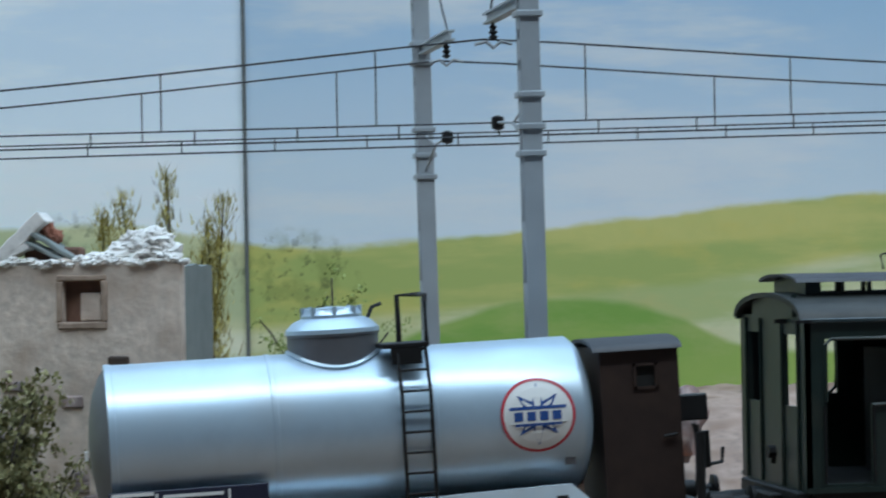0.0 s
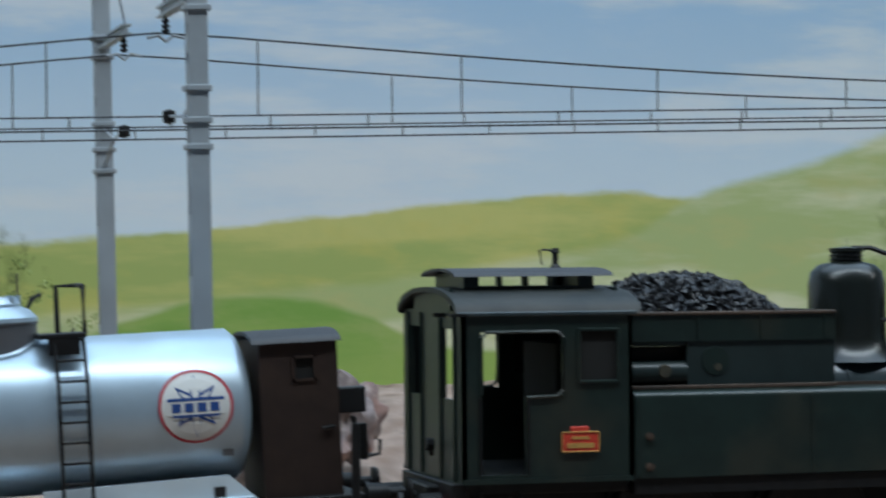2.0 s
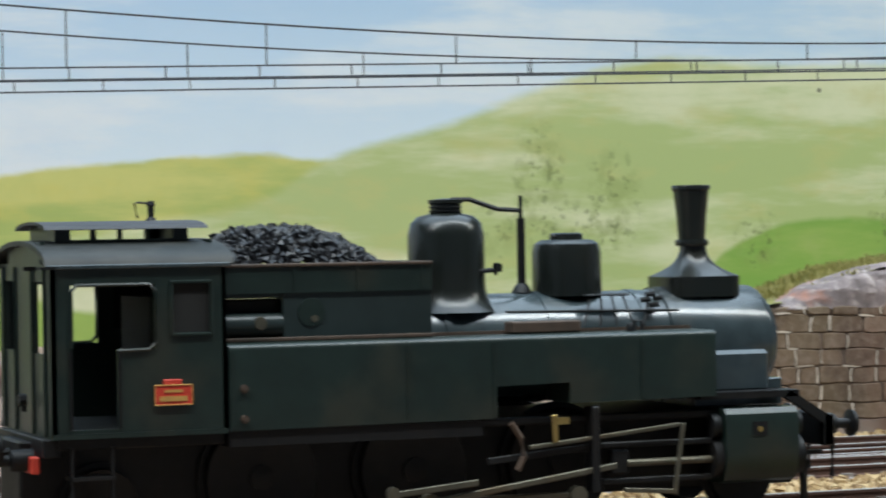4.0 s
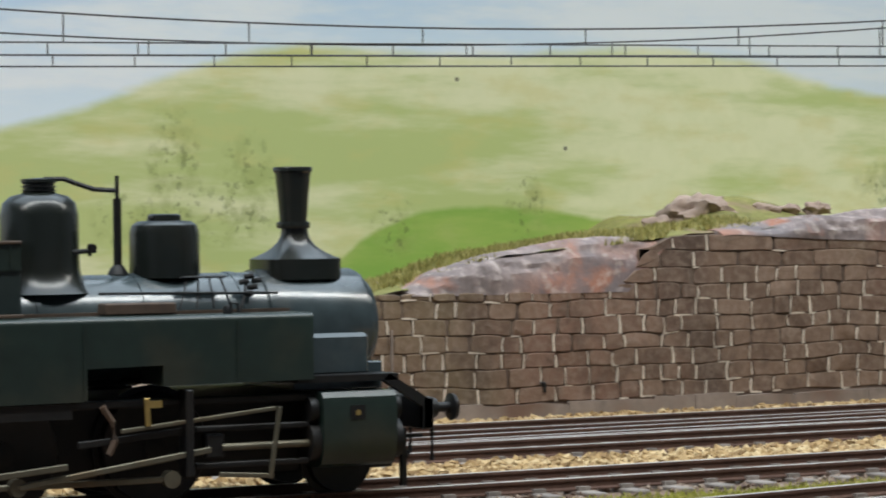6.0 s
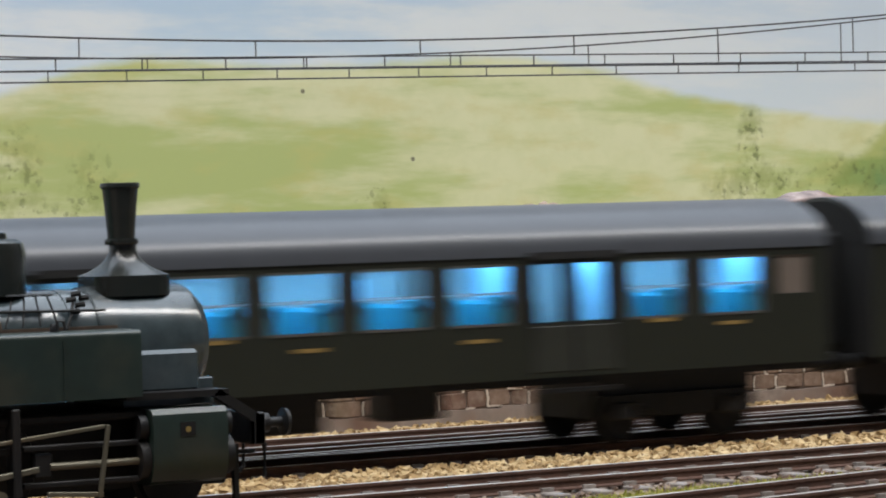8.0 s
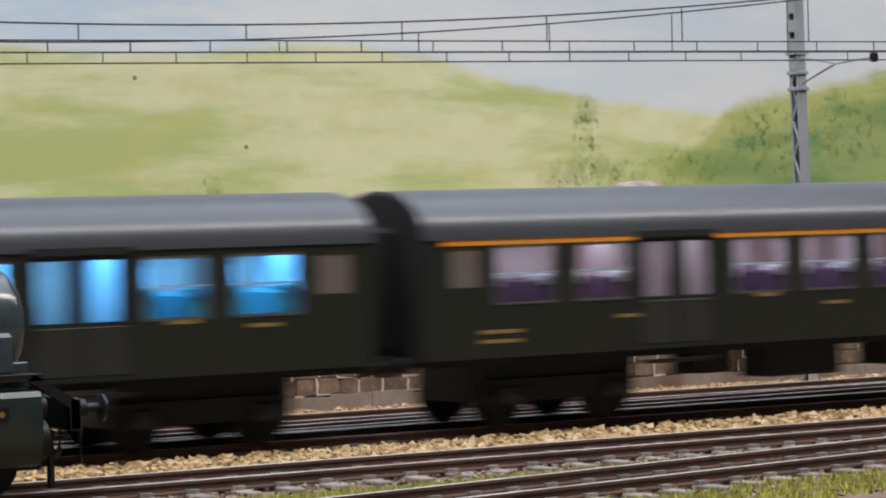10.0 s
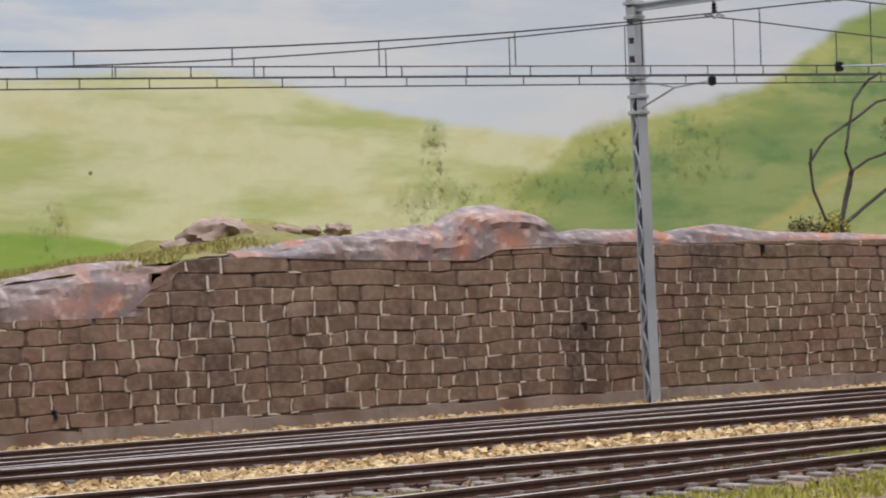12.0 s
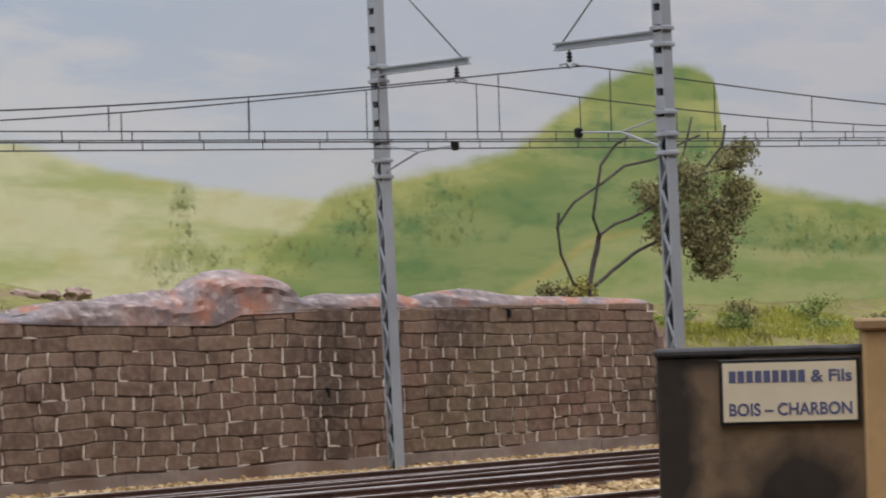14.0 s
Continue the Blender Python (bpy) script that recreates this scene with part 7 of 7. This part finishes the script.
M_LEAFGOLD = piece_mat("yellow_leaf_mix", (0.20, 0.20, 0.03), (0.40, 0.37, 0.07), (0.52, 0.47, 0.14), 0.8)
M_LEAFGREEN = piece_mat("green_leaf_mix", (0.15, 0.21, 0.045), (0.27, 0.34, 0.085), (0.40, 0.44, 0.16), 0.8)


def feather_bush(x, y, z, sprigs, label, seed):
    """Upright sprigs (offset, height, width), each with many thin blades that sweep up and outward."""
    rng = random.Random(seed)
    t = thing("bush", x, y, z, label, "bush")
    for dx, high, wide in sprigs:
        lean = rng.uniform(-0.12, 0.12)
        spine = [(x + dx + lean * high * q + 0.6 * math.sin(5 * q + dx), y + rng.uniform(-1, 1), z - 2 + (high + 2) * q) for q in [k / 7 for k in range(8)]]
        stem = part("stem", pipe(B(), spine, 0.2, 5), M_TWIG, t, "thin brown stem")
        vs, fs = [], []
        for _ in range(650):
            q = rng.uniform(0.28, 1.0)
            p = Vector(spine[0]).lerp(Vector(spine[-1]), q) + Vector((rng.gauss(0, wide * 0.28), rng.gauss(0, wide * 0.28), 0))
            a, ln = rng.uniform(0, 6.283), rng.uniform(1.6, 4.2)
            d = Vector((math.cos(a) * 0.55, math.sin(a) * 0.55, rng.uniform(0.5, 1.1))).normalized() * ln
            w = Vector((-math.sin(a), math.cos(a), 0)) * rng.uniform(0.10, 0.22)
            k = len(vs)
            vs += [(c - ROOT[t]) * MM for c in (p - w, p + w, p + d)]
            fs.append((k, k + 1, k + 2))
        me = bpy.data.meshes.new("foliage")
        me.from_pydata(vs, [], fs)
        me.materials.append(M_LEAFOCHRE)
        ob = new("foliage", me)
        ob.parent = stem
        tagged(ob, "feathery yellow-brown blades", kind="stuff")


M_LEAFOCHRE = piece_mat("ochre_feather_leaf", (0.20, 0.16, 0.04), (0.44, 0.38, 0.09), (0.58, 0.52, 0.20), 0.8)
feather_bush(78, 228, 12, ((-1, 51, 5), (4, 56, 3.5), (-5, 47, 4)), "feathery yellow-brown bush behind the ruin", 1)
feather_bush(91, 232, 12, ((-2, 50, 5.5), (3, 45, 5), (0, 38, 6)), "feathery yellow-brown bush beside the backdrop joint", 2)
twig_plant("bush", 112, 240, 14, 36, 20, 70, M_LEAFGREEN, "thin green bush before the painted hills", 3, 0.55, 9)
twig_plant("bush", 126, 240, 14, 25, 12, 26, M_LEAFGREEN, "sparse green bush before the painted hills", 4, 0.5, 5)
twig_plant("bush", 46, 128, -2, 30, 14, 240, M_LEAFMIX, "brown-green bush at the ruin's foot", 5, 0.8, 9)
twig_plant("bush", 54, 128, -2, 17, 10, 90, M_LEAFMIX, "low brown-green bush at the ruin's foot", 6, 0.7, 6)
twig_plant("bush", 165, 245, 16, 20, 6, 5, M_LEAFMIX, "bare twig before the painted hills", 7, 0.4, 2)
twig_plant("bush", 617, 160, 36, 8, 6, 60, M_LEAFMIX, "small round olive bush on the wall's end", 8, 0.6, 6)
twig_plant("bush", 628, 162, 36, 9, 7, 60, M_LEAFGOLD, "small yellow-brown bush on the wall's end", 9, 0.6, 6)
for k, (bx, by, bz, bh, bs) in enumerate(((655, 170, 22, 6, 10), (664, 160, 18, 5, 10), (700, 196, 30, 6, 16), (745, 178, 27, 5, 12), (770, 175, 27, 6, 12), (678, 178, 25, 6, 11), (712, 182, 27, 7, 13), (700, 165, 24, 5, 10), (728, 168, 24, 5, 10), (760, 195, 31, 8, 14), (735, 200, 31, 7, 15))):
    twig_plant("shrub", bx, by, bz, bh, bs, 60, (M_LEAFGREEN, M_LEAFMIX, M_LEAFGREEN)[k % 3], "low green shrub on the slope beyond the wall", 20 + k, 0.5, 6, "shrub")


def tree():
    """Sparse tree with bare forking branches and a ragged crown to one side."""
    t = thing("tree", 626, 156, 36, "half-bare tree with a ragged olive crown behind the wall", "tree")
    o = Vector((628, 158, 37))

    def at(u, z, v=0.0):
        # u along the view's width, v away from it
        return o + Vector((u * 1.5 + v * 0.5, v * 0.8, z))
    limbs = [([(0, -2), (0.5, 6), (2.5, 15), (3.2, 19)], 0.75), ([(3.2, 19), (1.5, 24), (2.5, 30), (4, 38), (8, 44), (11, 46)], 0.42), ([(3.2, 19), (7, 22), (11, 23.4), (14, 25)], 0.4),
             ([(0, 3), (-4, 6), (-6.5, 14), (-7.2, 21), (-6.8, 25)], 0.4), ([(-7.2, 21), (-3, 28), (4, 33), (10, 38), (18, 40)], 0.38), ([(0.5, 4), (6, 9), (12, 14), (18, 17), (25, 19)], 0.5),
             ([(25, 19), (31, 24), (36, 30), (38, 33)], 0.4), ([(25, 19), (32, 17), (38, 20)], 0.35), ([(14, 25), (22, 30), (30, 36), (36, 44), (37, 50)], 0.4), ([(18, 40), (24, 44), (30, 47)], 0.3),
             ([(22, 30), (25, 40), (28, 52)], 0.3), ([(30, 36), (38, 38), (42, 40)], 0.3), ([(25, 19), (28, 12), (33, 8)], 0.3)]
    for k, (pts, r) in enumerate(limbs):
        pp = []
        for (a, b), (c, d) in zip(pts, pts[1:]):
            pp += [at(a + (c - a) * s, b + (d - b) * s, noise2(a + (c - a) * s, b, 6, k) * 3) for s in (0, 0.33, 0.66)]
        pp.append(at(*pts[-1]))
        pipe(bm := B(), pp, r, 6)
        part("trunk" if k == 0 else "branch", bm, M_TWIG, t, "dark bare branch")
    rng = random.Random(9)
    vs, fs = [], []
    blobs = [(22, 26, 8, 8), (30, 30, 9, 10), (36, 24, 8, 9), (33, 16, 7, 7), (27, 20, 7, 7), (38, 40, 4, 3), (20, 20, 5, 5), (40, 30, 5, 7), (26, 36, 6, 4), (17, 30, 4, 4), (41, 43, 3, 2.5), (32, 10, 4, 4)]
    for _ in range(1700):
        bu, bz, ru, rz = rng.choice(blobs)
        c = at(bu + rng.gauss(0, ru * 0.45), bz + rng.gauss(0, rz * 0.45), rng.gauss(0, 5))
        for _k in range(10):
            q = c + Vector((rng.gauss(0, 0.7), rng.gauss(0, 0.7), rng.gauss(0, 0.6)))
            e = Euler((rng.random() * 6, rng.random() * 6, rng.random() * 6)).to_matrix()
            s = rng.uniform(0.3, 0.75)
            k = len(vs)
            for u, v in ((-1, 0), (0, -0.5), (1, 0), (0, 0.5)):
                vs.append((q + e @ Vector((u * s, v * s, 0)) - ROOT[t]) * MM)
            fs.append((k, k + 1, k + 2, k + 3))
    me = bpy.data.meshes.new("crown")
    me.from_pydata(vs, [], fs)
    me.materials.append(M_LEAFMIX)
    ob = new("crown", me)
    ob.parent = t
    tagged(ob, "ragged olive-brown crown", kind="stuff")


tree()


def yard_wall():
    """Soot-stained wall with a merchant's sign, turned towards the viewer, and an ochre pillar."""
    t = thing("coal_yard_wall", 477, -55, -2.7, "soot-stained dark rendered yard wall", "wall")
    m = Matrix.Translation((459.6, -37.0, 0)) @ Matrix.Rotation(radians(-44), 4, "Z")

    def turned(bm):
        bmesh.ops.transform(bm, matrix=m, verts=bm.verts)
        return bm
    box(bm := B(), 0, 60, 0, 7, -2.7, 28.6, 0.4)
    part("wall_body", turned(bm), M_SOOT, t, "brown render blackened with soot")
    bm = box(B(), -0.5, 60, -0.6, 7.6, 28.6, 30.0, 0.4)
    bmesh.ops.subdivide_edges(bm, edges=[e for e in bm.edges if e.calc_length() > 30], cuts=24)
    for v in bm.verts:
        v.co.z += 0.25 * noise2(v.co.x, v.co.y, 5, 1)
    part("coping", turned(bm), M_COPING, t, "rough dark coping")
    s = thing("shop_sign", 477, -54, 17, "cream enamel merchant's sign in a black frame on the yard wall", "sign")
    box(bm := B(), 10.9, 35.6, -0.9, 0.0, 16.3, 27.9, 0.1)
    frame_part = part("sign_frame", turned(bm), M_SIGNFRAME, s, "black frame")
    box(bm := B(), 11.5, 35.0, -1.15, -0.9, 16.9, 27.3)
    part("sign_face", turned(bm), M_CREAM, s, "cream face")
    for text, x, z, size in (("& Fils", 27.0, 23.8, 3.0), ("BOIS \u2013 CHARBON", 12.5, 18.0, 3.05)):
        cu = bpy.data.curves.new("lettering", "FONT")
        cu.body, cu.size, cu.extrude = text, size * MM, 0.00004
        cu.offset = 0.00007
        ob = new("lettering", cu)
        dg = bpy.context.evaluated_depsgraph_get()
        me = bpy.data.meshes.new_from_object(ob.evaluated_get(dg))
        bpy.data.objects.remove(ob)
        wide = max(v.co.x for v in me.vertices) - min(v.co.x for v in me.vertices)
        want = (7.2 if text[0] == "&" else 21.6) * MM
        low = min(v.co.x for v in me.vertices)
        place = m @ Matrix.Translation((x, -1.2, z)) @ Matrix.Rotation(radians(90), 4, "X")
        for v in me.vertices:
            q = Vector(((v.co.x - low) * want / wide, v.co.y, v.co.z)) / MM
            v.co = (place @ q - ROOT[s]) * MM
        me.materials.append(M_LETTER)
        ob = new("lettering", me)
        ob.parent = s
        tagged(ob, "blue-grey lettering")
    for k in range(9):
        box(bm := B(), 12.6 + 1.52 * k, 13.8 + 1.52 * k, -1.22, -1.15, 23.8, 25.9)
        part("name_bar", turned(bm), M_LETTER, s)
    p = thing("gate_pillar", 487, -64, -2.7, "ochre stone gate pillar with a flat cap", "pillar")
    box(bm := B(), 36.2, 45.5, -3.5, 5.5, -2.7, 32.6, 0.4)
    part("shaft", turned(bm), M_OCHRE, p, "ochre stone shaft")
    box(bm := B(), 35.4, 46.5, -4.5, 6.5, 32.6, 34.6, 0.4)
    part("cap", turned(bm), M_OCHRE_DARK, p, "brown stone cap")


def sooted(m, marks):
    """Black soot marks with ragged edges on the wall: (middle, half-size) in mm from the thing's origin."""
    n, l = m.node_tree.nodes, m.node_tree.links
    b = n["Principled BSDF"]
    col = b.inputs["Base Color"].links[0].from_socket
    co, rag = n.new("ShaderNodeTexCoord"), n.new("ShaderNodeTexNoise")
    rag.inputs["Scale"].default_value, rag.inputs["Detail"].default_value = 160, 5
    l.new(co.outputs["Object"], rag.inputs["Vector"])
    for centre, size in marks:
        mp, ln, ad, r, mx = n.new("ShaderNodeMapping"), n.new("ShaderNodeVectorMath"), n.new("ShaderNodeMath"), n.new("ShaderNodeMapRange"), n.new("ShaderNodeMix")
        mp.vector_type = "POINT"
        mp.inputs["Scale"].default_value = [1000.0 / q for q in size]
        mp.inputs["Location"].default_value = [-c / q for c, q in zip(centre, size)]
        l.new(co.outputs["Object"], mp.inputs["Vector"])
        ln.operation, ad.operation = "LENGTH", "ADD"
        l.new(mp.outputs[0], ln.inputs[0])
        l.new(ln.outputs["Value"], ad.inputs[0])
        l.new(rag.outputs["Fac"], ad.inputs[1])
        r.inputs["From Min"].default_value, r.inputs["From Max"].default_value = 1.15, 1.75
        r.inputs["To Min"].default_value, r.inputs["To Max"].default_value = 0.85, 0.0
        l.new(ad.outputs[0], r.inputs["Value"])
        mx.data_type = "RGBA"
        l.new(r.outputs["Result"], mx.inputs["Factor"])
        l.new(col, mx.inputs["A"])
        mx.inputs["B"].default_value = (0.010, 0.009, 0.008, 1)
        col = mx.outputs["Result"]
    l.new(col, b.inputs["Base Color"])


def along_yard(u, z):
    a = radians(-44)
    return (459.6 + u * math.cos(a) - 477, -37.0 + u * math.sin(a) + 55, z + 2.7)


sooted(M_SOOT, ((along_yard(2.0, 14), (5, 5, 22)), (along_yard(25, 3.5), (9, 9, 9)), (along_yard(15, -3), (9, 9, 7)), (along_yard(9, 29), (6, 6, 3))))
M_OCHRE_DARK = node_mat("brown_stone_cap", (0.30, 0.19, 0.09), 0.8, 0.0, 2, 0.2, 0.3)
yard_wall()


# ---- what moves: the passing train on the middle track ----
def motions():
    # where the first coach's front stands, in mm along the track
    at = [(0.0, 2198.5), (6.0, 710.5), (6.5, 593.5), (7.0, 464.5), (7.5, 341.0), (8.0, 212.5), (9.0, -42.0), (9.5, -170.0), (10.0, -297.5),
          (10.5, -421.6), (11.0, -545.7), (11.5, -668.0), (12.0, -791.0), (14.0, -1285.0)]
    for k, ob in enumerate([ENGINE] + COACHES):
        back = 0 if k == 0 else 223 * (k - 1)
        walk(ob, [(s, pose((x + back) * MM, (YT - 0.012 * (x + back - 300)) * MM, 0.005 * (x + back - 300) * MM, 0, -0.29, -0.69)) for s, x in at])


motions()
